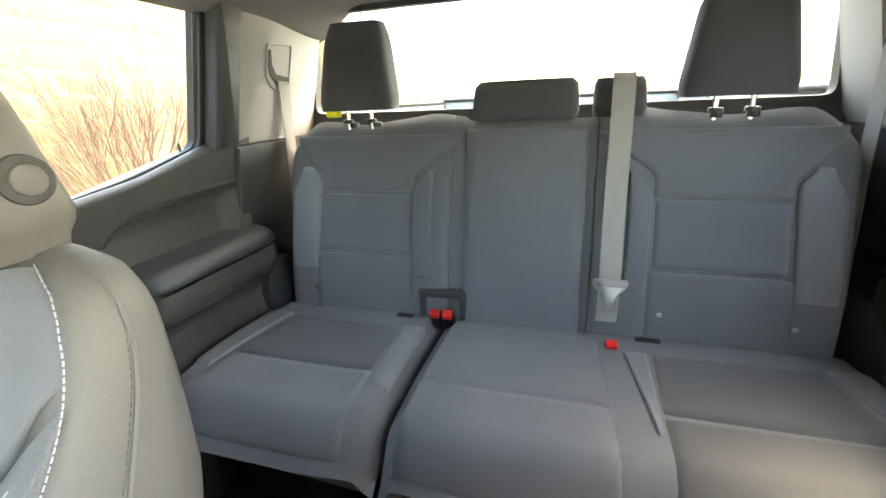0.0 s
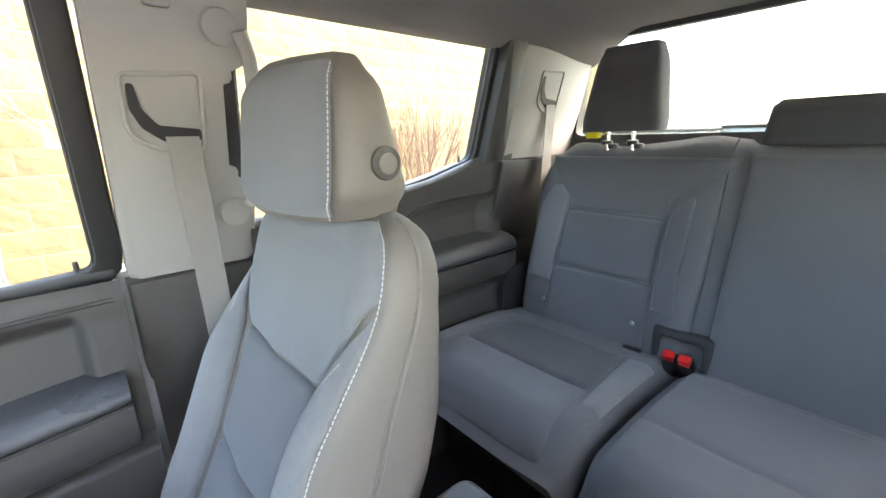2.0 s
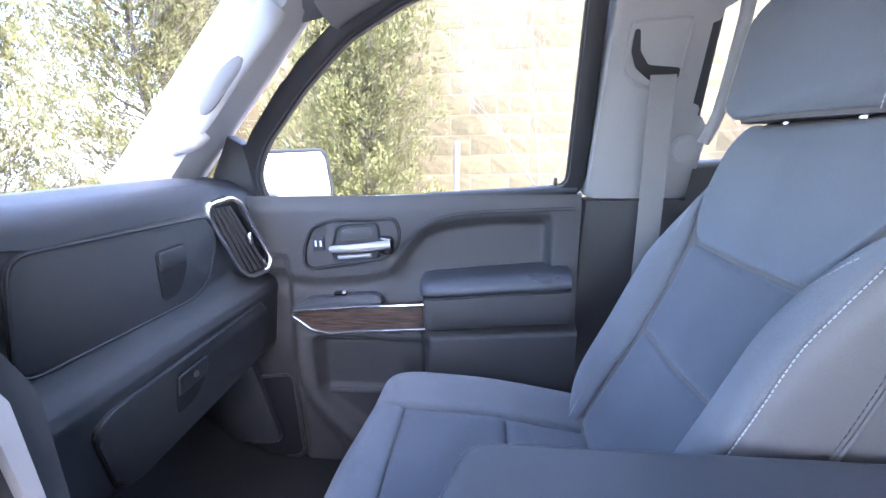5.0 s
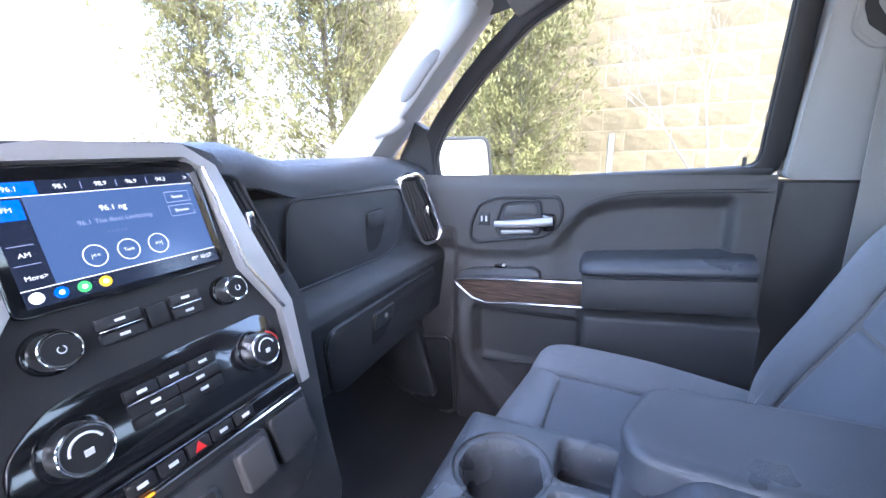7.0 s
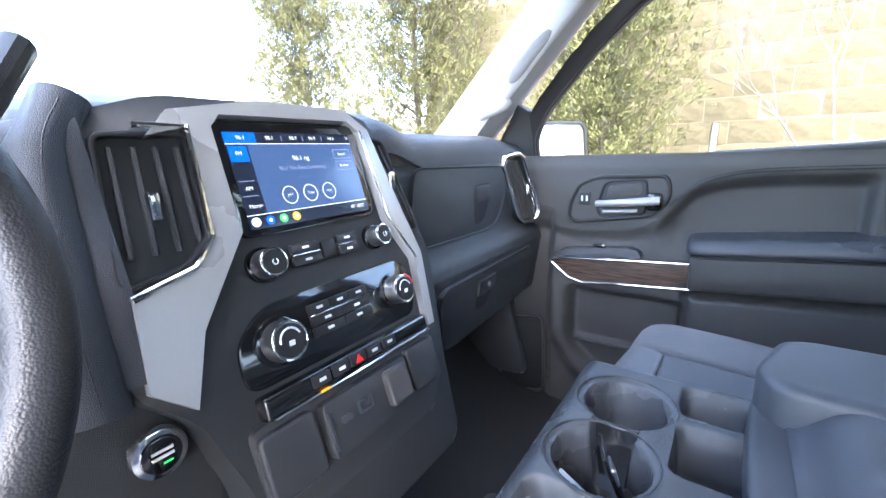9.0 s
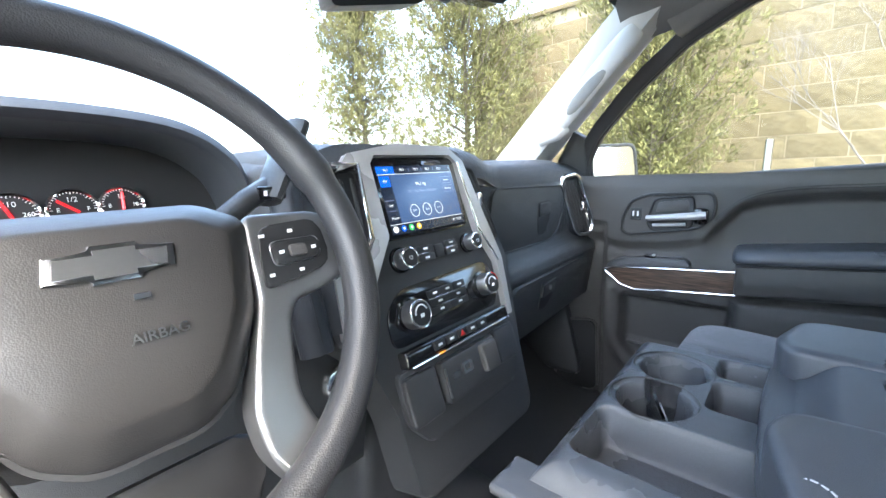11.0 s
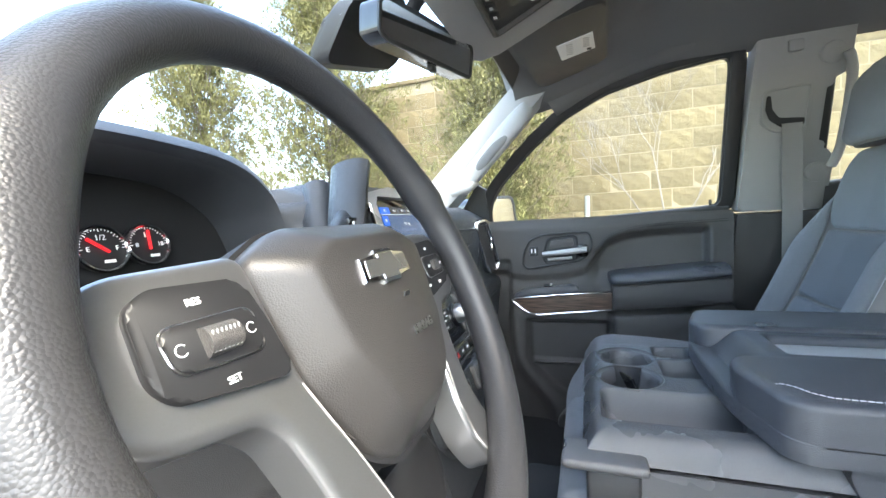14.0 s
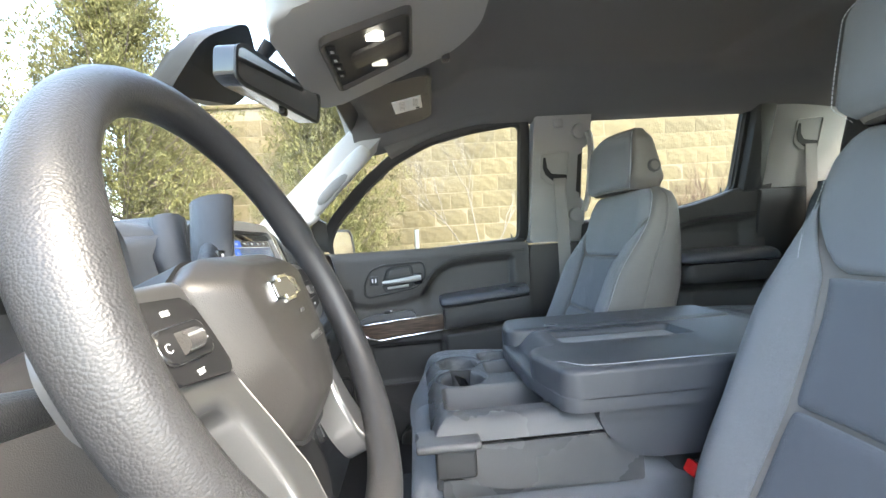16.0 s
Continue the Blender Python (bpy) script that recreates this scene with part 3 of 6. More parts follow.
    # speaker cover in its frame
    spk = rounded([(0.680, 0.57), (0.815, 0.55), (0.828, 0.785), (0.69, 0.806)], 0.022, 4)
    part("speaker_cover", prism(spk, lambda u, v, q: (s * (0.764 - q), u, v), -0.02, 0.006, 0.003), MATTE, d)
    part("speaker_rim", tube([(s * 0.760, p.x, p.y) for p in offset(spk, 0.006)], 0.0045, 6, closed=True), PLASTIC_MID, d)
    part("pocket_shelf", prism(rounded([(0.345, 0.770), (0.60, 0.760), (0.595, 0.752), (0.345, 0.760)], 0.003, 2), lambda u, v, q: (s * (0.80 - q), u, v), 0.0, 0.028, 0.003), PLASTIC_MID, d)
    part("pocket", prism(rounded([(0.0, 0.48), (0.50, 0.48), (0.52, 0.58), (0.47, 0.625), (0.0, 0.66)], 0.03, 3), lambda u, v, q: (s * (0.79 - q), u, v), 0.0, 0.085, 0.015, 3), PLASTIC_MID, d)
    part("lock_pin", tube([(s * 0.803, 0.035, 1.27), (s * 0.803, 0.035, 1.305)], 0.004, 8), PLASTIC, d)
    # sail in front of the window and the outer mirror on it
    part("sail", prism([(0.735, 1.23), (0.86, 1.21), (0.86, 1.29), (0.775, 1.41), (0.742, 1.39)], on_side(s, 0.81), -0.02, 0.02, 0.008), PLASTIC, d)
    return d


def rear_door(s):
    d = thing("door_3" if s > 0 else "door_4", "dark grey rear door with padded armrest below its window", "door", kind="structure")

    BELT_Z = [(-1.0, 1.432), (-0.972, 1.427), (-0.865, 1.408), (-0.693, 1.366), (-0.558, 1.340), (-0.23, 1.318)]
    EDGE = [(-1.0, 1.326), (-0.80, 1.322), (-0.67, 1.310), (-0.61, 1.285), (-0.575, 1.245), (-0.54, 1.19), (-0.40, 1.16), (-0.2, 1.15)]

    def relief(y, z):
        line = lerp_table(EDGE, y)
        inner = 0.026 - 0.034 * smooth(line + 0.002, line - 0.03, z) * smooth(-0.955, -0.90, y) * smooth(-0.53, -0.60, y) * smooth(1.15, 1.20, z)
        inner += 0.040 * smooth(1.045, 1.030, z) * smooth(-0.60, -0.64, y) + 0.012 * smooth(1.0, 0.9, z)
        return (s * (0.795 - inner - LEAN * max(0.0, z - 1.26)), y, z)
    part("panel", sheet(lambda y, t: relief(y, 0.50 + t * (lerp_table(BELT_Z, y) + 0.006 - 0.50)), -0.99, -0.23, 0, 1, 100, 120), PLASTIC_MID, d, smooth=75)
    part("skin", prism([(-1.0, 0.46), (-0.22, 0.46), (-0.22, 1.29), (-0.55, 1.33), (-0.95, 1.42), (-1.0, 1.42)], lambda u, v, q: (s * (0.825 + q), u, v), 0.0, 0.07, 0.01), PAINT, d, "painted outer skin")
    window_of(d, W_REAR, s, GLASS, MATTE)
    part("rear_cover", prism(rounded([(-0.872, 1.405), (-0.884, 1.748), (-0.962, 1.742), (-0.955, 1.412)], 0.01, 3), on_side(s, 0.80), -0.02, 0.040, 0.010), PLASTIC, d, "black cover behind the window")
    part("beltline", tube([(s * (0.785 - LEAN * (z - 1.28)), y, z + 0.006) for y, z in ((-0.23, 1.318), (-0.56, 1.338), (-0.70, 1.358), (-0.86, 1.405), (-0.97, 1.43))], 0.016, 10), PLASTIC_MID, d)
    low_ = [(0.80, 1.062), (0.716, 1.064), (0.705, 1.072), (0.700, 1.10), (0.701, 1.138), (0.80, 1.140)]
    cap_ = [(0.80, 1.1425), (0.706, 1.1425), (0.698, 1.150), (0.698, 1.160), (0.708, 1.176), (0.735, 1.187), (0.80, 1.196)]
    for nm, sec, mt in (("armrest", low_, PLASTIC_MID), ("armrest_cap", cap_, VINYL_DARK)):
        c = (0.78, sum(q[1] for q in sec) / len(sec))
        part(nm, loft([[(s * (c[0] + (x - c[0]) * k), y, c[1] + (z - c[1]) * k2) for x, z in sec] for y, k, k2 in ((-0.612, 0.55, 0.6), (-0.617, 0.80, 0.85), (-0.632, 0.95, 0.97), (-0.655, 1, 1), (-0.97, 1, 1), (-0.995, 0.92, 0.95), (-1.005, 0.7, 0.8))]), mt, d, smooth=50)
    wood = [(-0.36, 1.040), (-0.655, 1.066), (-0.655, 1.128), (-0.36, 1.098)]
    part("wood_trim", prism(wood, lambda u, v, q: (s * (0.745 - q), u, v), -0.03, 0.0, 0.003), WOOD, d, "dark open-pore wood strip")
    for za, zb in ((1.037, 1.063), (1.101, 1.131)):
        part("bright_trim", tube([(s * 0.742, -0.36, za), (s * 0.742, -0.655, zb)], 0.0026, 8), CHROME, d, "bright chrome edging")
    part("crease", tube([Vector(relief(p.x, p.y + 0.004)) + Vector((-s * 0.0006, 0, 0)) for p in curve([(-0.585, 1.255, 0), (-0.61, 1.285, 0), (-0.67, 1.310, 0), (-0.80, 1.322, 0), (-0.97, 1.326, 0)], 8)], 0.0016, 6), MATTE, d)
    part("lock_pin", tube([(s * 0.80, -0.84, 1.40), (s * 0.80, -0.84, 1.435)], 0.004, 8), PLASTIC, d)


front_doors, wing_mirrors = {}, {}
for s in (1, -1):
    front_doors[s] = front_door(s)
    rear_door(s)


def wing_mirror(s):
    m = thing("wing_mirror", "black wing mirror with a tall glass outside the front door", "mirror", "wing mirrors")
    c, turn = Vector((s * 1.095, 0.775, 1.280)), Euler((radians(-4), 0, radians(-s * 27))).to_matrix()
    o = rounded([(-0.120, -0.070), (0.085, -0.088), (0.125, -0.050), (0.115, 0.072), (0.10, 0.088), (-0.120, 0.085)], 0.02, 4)
    to3 = lambda u, v, q: tuple(c + turn @ Vector((s * u, -q, v)))
    part("housing", prism(offset(o, 0.012), to3, -0.10, 0.004, 0.004), GLOSS, m)
    part("mirror_rim", ring(offset(o, 0.012), o, to3, 0.003, 0.010, 0.002), MATTE, m)
    part("mirror_glass", prism(o, to3, 0.0042, 0.006), MIRROR, m)
    part("arm", tube([(s * 0.82, 0.80, 1.235), (s * 0.98, 0.81, 1.23)], 0.03, 10), MATTE, m)
    return m


for s in (1, -1):
    wing_mirrors[s] = wing_mirror(s)


# ---- seat belts on the pillars ----
def strap(line, width, material, parent, name="webbing", side=None):
    pts = curve(line, 8)
    bm = bmesh.new()
    rows = []
    for i, p in enumerate(pts):
        w = Vector(side).normalized() * width / 2
        d = (pts[min(i + 1, len(pts) - 1)] - pts[max(i - 1, 0)]).normalized()
        n = d.cross(w).normalized() * 0.0008
        rows.append([bm.verts.new(q) for q in (p - w + n, p + w + n, p + w - n, p - w - n)])
    for A, B in zip(rows, rows[1:]):
        for k in range(4):
            bm.faces.new((A[k], A[(k + 1) % 4], B[(k + 1) % 4], B[k]))
    return part(name, bm, material, parent)


def pillar_belt(s, y, z, foot, name_label):
    b = thing("seat_belt", name_label, "seat belt", "pillar seat belts")
    S = lambda u, v, q: on_side(s, 0.768)(y + u, z + v, q)
    plate = rounded([(0.055, 0.055), (0.055, -0.03), (0.02, -0.058), (-0.052, -0.058), (-0.055, 0.062)], 0.014, 4)
    part("guide_plate", ring(plate, offset(plate, -0.006), S, -0.004, 0.006, 0.002), PILLAR, b)
    part("cover", prism(offset(plate, -0.006), S, -0.004, 0.002), PILLAR, b)
    slot = [(0.045, 0.040), (0.036, 0.040), (0.030, 0.005), (0.012, -0.018), (-0.046, -0.024), (-0.046, -0.042), (0.005, -0.044), (0.034, -0.022), (0.046, 0.005)]
    part("slot", prism(rounded(slot, 0.005, 3), S, -0.002, 0.004), MATTE, b)
    top = Vector(S(-0.018, -0.035, 0.006))
    strap([top, top.lerp(Vector(foot), 0.5) + Vector((-s * 0.004, 0, 0)), Vector(foot)], 0.047, BELT, b, side=(0, 1, 0))


for s in (1, -1):
    pillar_belt(s, -0.118, 1.535, (s * 0.742, -0.150, 0.98), "grey shoulder belt hanging from the middle pillar's guide")
    pillar_belt(s, -1.105, 1.61, (s * 0.735, -1.150, 1.10), "grey shoulder belt hanging from the rear pillar's guide")
    oh = thing("pillar_handle", "pale grey grab handle on the middle pillar beside the rear window", "handle", "pillar handles")
    part("grip", tube([on_side(s, 0.757)(y, z, 0.012) for y, z in [(p.x, p.y) for p in curve([(-0.228, 1.655, 0), (-0.243, 1.60, 0), (-0.243, 1.44, 0), (-0.228, 1.375, 0)], 6)]], 0.011, 10), PILLAR, oh)
    for z in (1.662, 1.365):
        part("boss", disc(on_side(s, 0.772)(-0.205, z, 0.006), (-s, 0, -0.26), 0.027, 0.022, 24, 0.004), PILLAR, oh)
    tab = part("clip_cover", rbox(on_side(s, 0.768)(-0.125, 1.690, 0.004), (0.012, 0.034, 0.030), 0.004), PILLAR)
    tagged(tab, "small square pale grey clip cover on the pillar", "cover", "clip covers")

# ---- front seats ----
def front_seat(s):
    cx = 0.43
    st = thing("front_seat", "charcoal cloth front bucket seat with taupe vinyl sides and white stitching", "seat", "front seats")
    P = lambda x, y, z: (s * x, y, z)
    HALF = [(0.845, 0.146), (0.92, 0.182), (1.0, 0.189), (1.10, 0.189), (1.20, 0.185), (1.28, 0.182), (1.34, 0.178), (1.365, 0.172), (1.385, 0.160), (1.398, 0.140), (1.406, 0.112)]
    SEAM = [(0.845, 0.120), (0.92, 0.122), (1.055, 0.116), (1.16, 0.118), (1.215, 0.127), (1.26, 0.148), (1.30, 0.170), (1.325, 0.184), (1.41, 0.19)]
    SPINE = [(0.845, 0.020), (0.95, -0.030), (1.055, -0.080), (1.215, -0.148), (1.30, -0.176), (1.36, -0.194), (1.39, -0.207), (1.41, -0.225)]
    REAR = [(0.845, -0.150), (0.95, -0.215), (1.05, -0.268), (1.15, -0.296), (1.25, -0.304), (1.34, -0.306), (1.38, -0.298), (1.41, -0.275)]
    V = lambda z: (z - 0.845) / 0.565

    def front(u, v):
        """Face of the backrest: u from seam to seam, v from the cushion to the top."""
        z = 0.845 + 0.565 * v
        h, a = lerp_table(HALF, z), min(1.0, abs(u))
        i = min(0.97, lerp_table(SEAM, z) / h)
        y = lerp_table(SPINE, z) - 0.006 * math.sin(math.pi * min(1.0, a / max(0.2, i)) * 0.5)
        rise = smooth(1.325, 1.17, z) * (0.55 + 0.45 * smooth(0.85, 0.97, z))
        if a > i:
            y += 0.042 * rise * math.sin(math.pi * 0.75 * ((a - i) / (1 - i)) ** 0.95) ** 0.85
        y -= 0.016 * smooth(0.80, 1.0, a) * (0.25 + 0.75 * smooth(1.15, 1.35, z))
        return P(cx + u * h, y, z)

    def flank(q, w, z):
        """Side of the backrest: w from the front seam (0) to the rear (1)."""
        h, y0, y1 = lerp_table(HALF, z), front(1, V(z))[1], lerp_table(REAR, z)
        out = 0.011 * math.sin(math.pi * min(1, w * 1.25)) ** 0.7 if w < 0.8 else 0.0
        return P(cx + q * (h + out - 0.030 * smooth(0.72, 1.0, w) ** 1.6), y0 + (y1 - y0) * w, z)
    rings = []
    levels = [0.845 + 0.505 * j / 26 for j in range(27)] + [1.360, 1.370, 1.379, 1.386, 1.392, 1.398, 1.403, 1.406]
    for z in levels:
        F = [Vector(front(-1 + 2 * i / 32, V(z))) + Vector((0, -0.004, 0)) for i in range(33)]
        R = [Vector(flank(1, (i + 1) / 10, z)) for i in range(10)]
        L = [Vector(flank(-1, 1 - i / 10, z)) for i in range(10)]
        rings.append(F + R + L)
    mid_top = sum(rings[-1], Vector()) / len(rings[-1])
    last = rings[-1]
    for k, up in ((0.93, 0.003), (0.80, 0.005), (0.5, 0.006)):
        rings.append([mid_top + (p - mid_top) * k + Vector((0, 0, up)) for p in last])
    part("backrest_shell", loft(rings), VINYL, st, "taupe grey vinyl side and back cover", smooth=70)
    ins = lambda z: lerp_table(SEAM, z) / lerp_table(HALF, z)
    lap = lambda q: float(np.interp(abs(2 * q - 1), [0, 0.62, 0.72, 0.83, 0.93, 1.0], [1.219, 1.219, 1.236, 1.272, 1.312, 1.322]))
    part("upper_panel", pad(front, lambda t: -0.985, lambda t: 0.985, lambda q: V(lap(q)), V(1.399), 0.006, 0.003, -s, 30, 24, 0.05), CLOTH, st)
    for nm, z0, z1 in (("middle_panel", 1.060, 1.214), ("lumbar_panel", 0.862, 1.055)):
        part(nm, pad(front, lambda t: -ins(z0 + (z1 - z0) * t), lambda t: ins(z0 + (z1 - z0) * t), V(z0), V(z1), 0.006, 0.004, -s, 18, 18, 0.07), CLOTH_SEAT, st, "charcoal cloth insert")
    for q in (-1, 1):
        lo, hi = (lambda t, q=q: q * (ins(0.865 + 0.445 * t) + 0.012)), (lambda t, q=q: q * 0.985)
        part("bolster", pad(front, lo if q > 0 else hi, hi if q > 0 else lo, V(0.865), V(1.310), 0.005, 0.003, -s, 20, 40, 0.10), CLOTH_LIGHT, st, "lighter grey side bolster")
        zs = [0.87 + 0.53 * k / 60 for k in range(61)]
        part("stitching", stitches([Vector(front(q * 0.996, V(z))) + Vector((s * q * 0.001, 0.0012, 0)) for z in zs]), THREAD, st, "white contrast stitching")
        part("stitching", stitches([Vector(front(q * (ins(z) + 0.075), V(z))) + Vector((0, 0.0066, 0)) for z in zs if z < 1.27]), THREAD, st, "white contrast stitching")
        part("piping", tube([flank(q, 0.42, z) for z in zs], 0.0026, 6), VINYL, st)
        part("stitching", stitches([Vector(flank(q, 0.385, z)) + Vector((s * q * 0.0004, 0, 0)) for z in zs], 0.0075, 0.005, 0.0006), VINYL, st)
    part("top_piping", tube([Vector(front(u / 10, V(1.404))) + Vector((0, 0.000, 0.003)) for u in range(-10, 11)], 0.0024, 6), THREAD, st)
    # headrest
    hr = []
    for j in range(22):
        v = min(1.0, j / 16)
        close = max(0, j - 16) / 5
        z = 1.402 + 0.168 * v + 0.010 * math.sin(close * math.pi / 2)
        wdt = 0.141 - 0.010 * v ** 2 - 0.014 * smooth(0.8, 1, v) - 0.018 * smooth(0.18, 0, v)
        yf = -0.150 - 0.022 * v - 0.012 * smooth(0.75, 1, v) ** 2 - 0.012 * smooth(0.15, 0, v)
        yb = -0.302 + 0.040 * v + 0.012 * smooth(0.75, 1, v) ** 2 + 0.012 * smooth(0.2, 0, v)
        shut = 1 - 0.9 * (1 - math.cos(close * math.pi / 2))
        wdt *= shut
        yf, yb = (yf + yb) / 2 + (yf - yb) / 2 * shut, (yf + yb) / 2 - (yf - yb) / 2 * shut
        ring_ = []
        for k in range(36):
            a = 2 * math.pi * k / 36
            c, sn = math.cos(a), math.sin(a)
            e = 0.42
            px, py = math.copysign(abs(c) ** e, c), math.copysign(abs(sn) ** e, sn)
            front_curve = -0.030 * px * px if py > 0 else 0.0
            ring_.append(P(cx + wdt * px, (yf + yb) / 2 + (yf - yb) / 2 * py + front_curve * max(0, py), z))
        hr.append(ring_)
    head = part("headrest", loft(hr), VINYL, st, "taupe vinyl headrest with a cloth face", smooth=60)

    def hface(u, v):
        z = 1.402 + 0.168 * v
        wdt = 0.139 - 0.010 * v ** 2 - 0.014 * smooth(0.8, 1, v) - 0.018 * smooth(0.18, 0, v)
        yf = -0.150 - 0.022 * v - 0.012 * smooth(0.75, 1, v) ** 2 - 0.012 * smooth(0.15, 0, v)
        return P(cx + wdt * u, yf - 0.030 * u * u, z)
    part("headrest_face", pad(hface, lambda t: -0.97, lambda t: 0.97, 0.03, 0.985, 0.004, 0.002, -s, edge=0.06), CLOTH, head)
    for q in (-1, 1):
        part("stitching", stitches([Vector(hface(q * 0.985, 0.03 + 0.93 * k / 20)) + Vector((0, 0.004, 0)) for k in range(21)]), THREAD, head)
        part("post", tube([P(cx + q * 0.06, -0.225, 1.36), P(cx + q * 0.06, -0.222, 1.43)], 0.006, 10), CHROME, head)
    bx = cx - 0.137
    part("button_ring", disc(P(bx - 0.003, -0.248, 1.462), (-s, 0, 0), 0.0185, 0.006, 28, 0.002), PLASTIC_MID, head)
    part("button", disc(P(bx - 0.004, -0.248, 1.462), (-s, 0, 0), 0.0125, 0.010, 28, 0.004), VINYL, head)
    # cushion

    def cush(u, v):
        h = 0.205 + 0.022 * smooth(0.0, 0.5, v) - 0.035 * smooth(0.86, 1.0, v)
        a = abs(u)
        z = 0.845 + 0.030 * math.sin(min(1, v) * math.pi * 0.62) + 0.034 * smooth(0.52, 0.85, a) * smooth(1.0, 0.75, v) - 0.06 * smooth(0.85, 1.0, a)
        z -= 0.075 * smooth(0.84, 1.0, v) ** 1.4
        return P(cx + u * h, -0.03 + 0.495 * v - 0.02 * a * a * smooth(0.7, 1, v), z)
    rings = []
    for j in range(25):
        v = j / 24
        F = [Vector(cush(-1 + 2 * i / 20, v)) + Vector((0, 0, -0.005)) for i in range(21)]
        B = [Vector(P(cx + 0.19 * (1 - 2 * i / 6), -0.03 + 0.485 * v, 0.70)) for i in range(7)]
        rings.append(F + B)
    cu = part("cushion", loft(rings), CLOTH, st, smooth=70)
    part("cushion_rear_insert", pad(cush, lambda t: -0.52, lambda t: 0.52, 0.03, 0.36, 0.005, 0.003, s), CLOTH_SEAT, cu)
    part("cushion_insert", pad(cush, lambda t: -0.52 - 0.02 * t, lambda t: 0.52 + 0.02 * t, 0.365, 0.76, 0.005, 0.003, s), CLOTH_SEAT, cu)
    part("cushion_front", pad(cush, lambda t: -0.54 - 0.25 * t, lambda t: 0.54 + 0.25 * t, 0.765, 0.985, 0.005, 0.003, s), CLOTH, cu)
    for q in (-1, 1):
        lo, hi = (lambda t, q=q: q * (0.535 + 0.02 * t)), (lambda t, q=q: q * 0.965)
        part("cushion_bolster", pad(cush, lo if q > 0 else hi, hi if q > 0 else lo, 0.02, 0.93, 0.006, 0.003, s), CLOTH_LIGHT, cu, "lighter grey side bolster")
    part("seat_base", rbox(P(cx, 0.20, 0.645), (0.36, 0.42, 0.14), 0.02, 3), PLASTIC, st)
    part("side_cover", prism(rounded([(-0.10, 0.70), (0.34, 0.72), (0.30, 0.80), (0.0, 0.835), (-0.12, 0.88)], 0.03, 3), lambda a, b, q: P(cx + 0.205 + q, a, b), 0.0, 0.03, 0.01), PLASTIC, st)
    part("recliner_lever", tube([P(0.655, y, z) for y, z in ((-0.05, 0.845), (0.02, 0.84), (0.07, 0.858))], 0.010, 8), PLASTIC_MID, st)
    for x in (cx - 0.14, cx + 0.14):
        part("rail", rbox(P(x, 0.16, 0.585), (0.04, 0.52, 0.03), 0.004), GREY_METAL, st)
    return st


front_seats = {s: front_seat(s) for s in (1, -1)}


# ---- rear bench ----
def bench_back(u, z):
    """Front of the rear backrest at x = u."""
    y = -0.985 - 0.115 * smooth(0.92, 1.5, z) - 0.10 * max(0.0, z - 1.42) - 0.05 * smooth(0.93, 0.88, z)
    a = abs(u)
    y += 0.018 * smooth(0.52, 0.60, a) * smooth(0.71, 0.64, a) * smooth(1.42, 1.30, z)
    y += 0.014 * smooth(0.18, 0.22, a) * smooth(0.32, 0.25, a) * smooth(1.38, 1.28, z)
    y -= 0.06 * smooth(0.655, 0.70, a)
    return (u, y, z)


def bench_top(u):
    a = abs(u)
    z = 1.462 + 0.012 * math.exp(-((a - 0.24) / 0.06) ** 2) - 0.012 * math.exp(-((a - 0.44) / 0.07) ** 2)
    return z - 0.075 * smooth(0.58, 0.71, a) - (0.01 if a < 0.15 else 0)


def bench_section(x0, x1, st):

    def f(u, v):
        x = x0 + (x1 - x0) * u
        z0, z1 = 0.905, bench_top(x)
        p = bench_back(x, z0 + (z1 - z0) * v)
        return (p[0], p[1] - 0.035 * smooth(0.94, 1.0, v), p[2])
    rings = []
    n = 28
    for j in range(25):
        v = j / 24
        F = [Vector(f(i / n, v)) for i in range(n + 1)]
        B = [Vector((x1 + (x0 - x1) * i / 6, -1.185 - 0.05 * v, 0.905 + (bench_top(x1 + (x0 - x1) * i / 6) - 0.02 - 0.905) * v)) for i in range(7)]
        rings.append(F + B)
    part("backrest", loft(rings), CLOTH_SEAT, st, smooth=70)


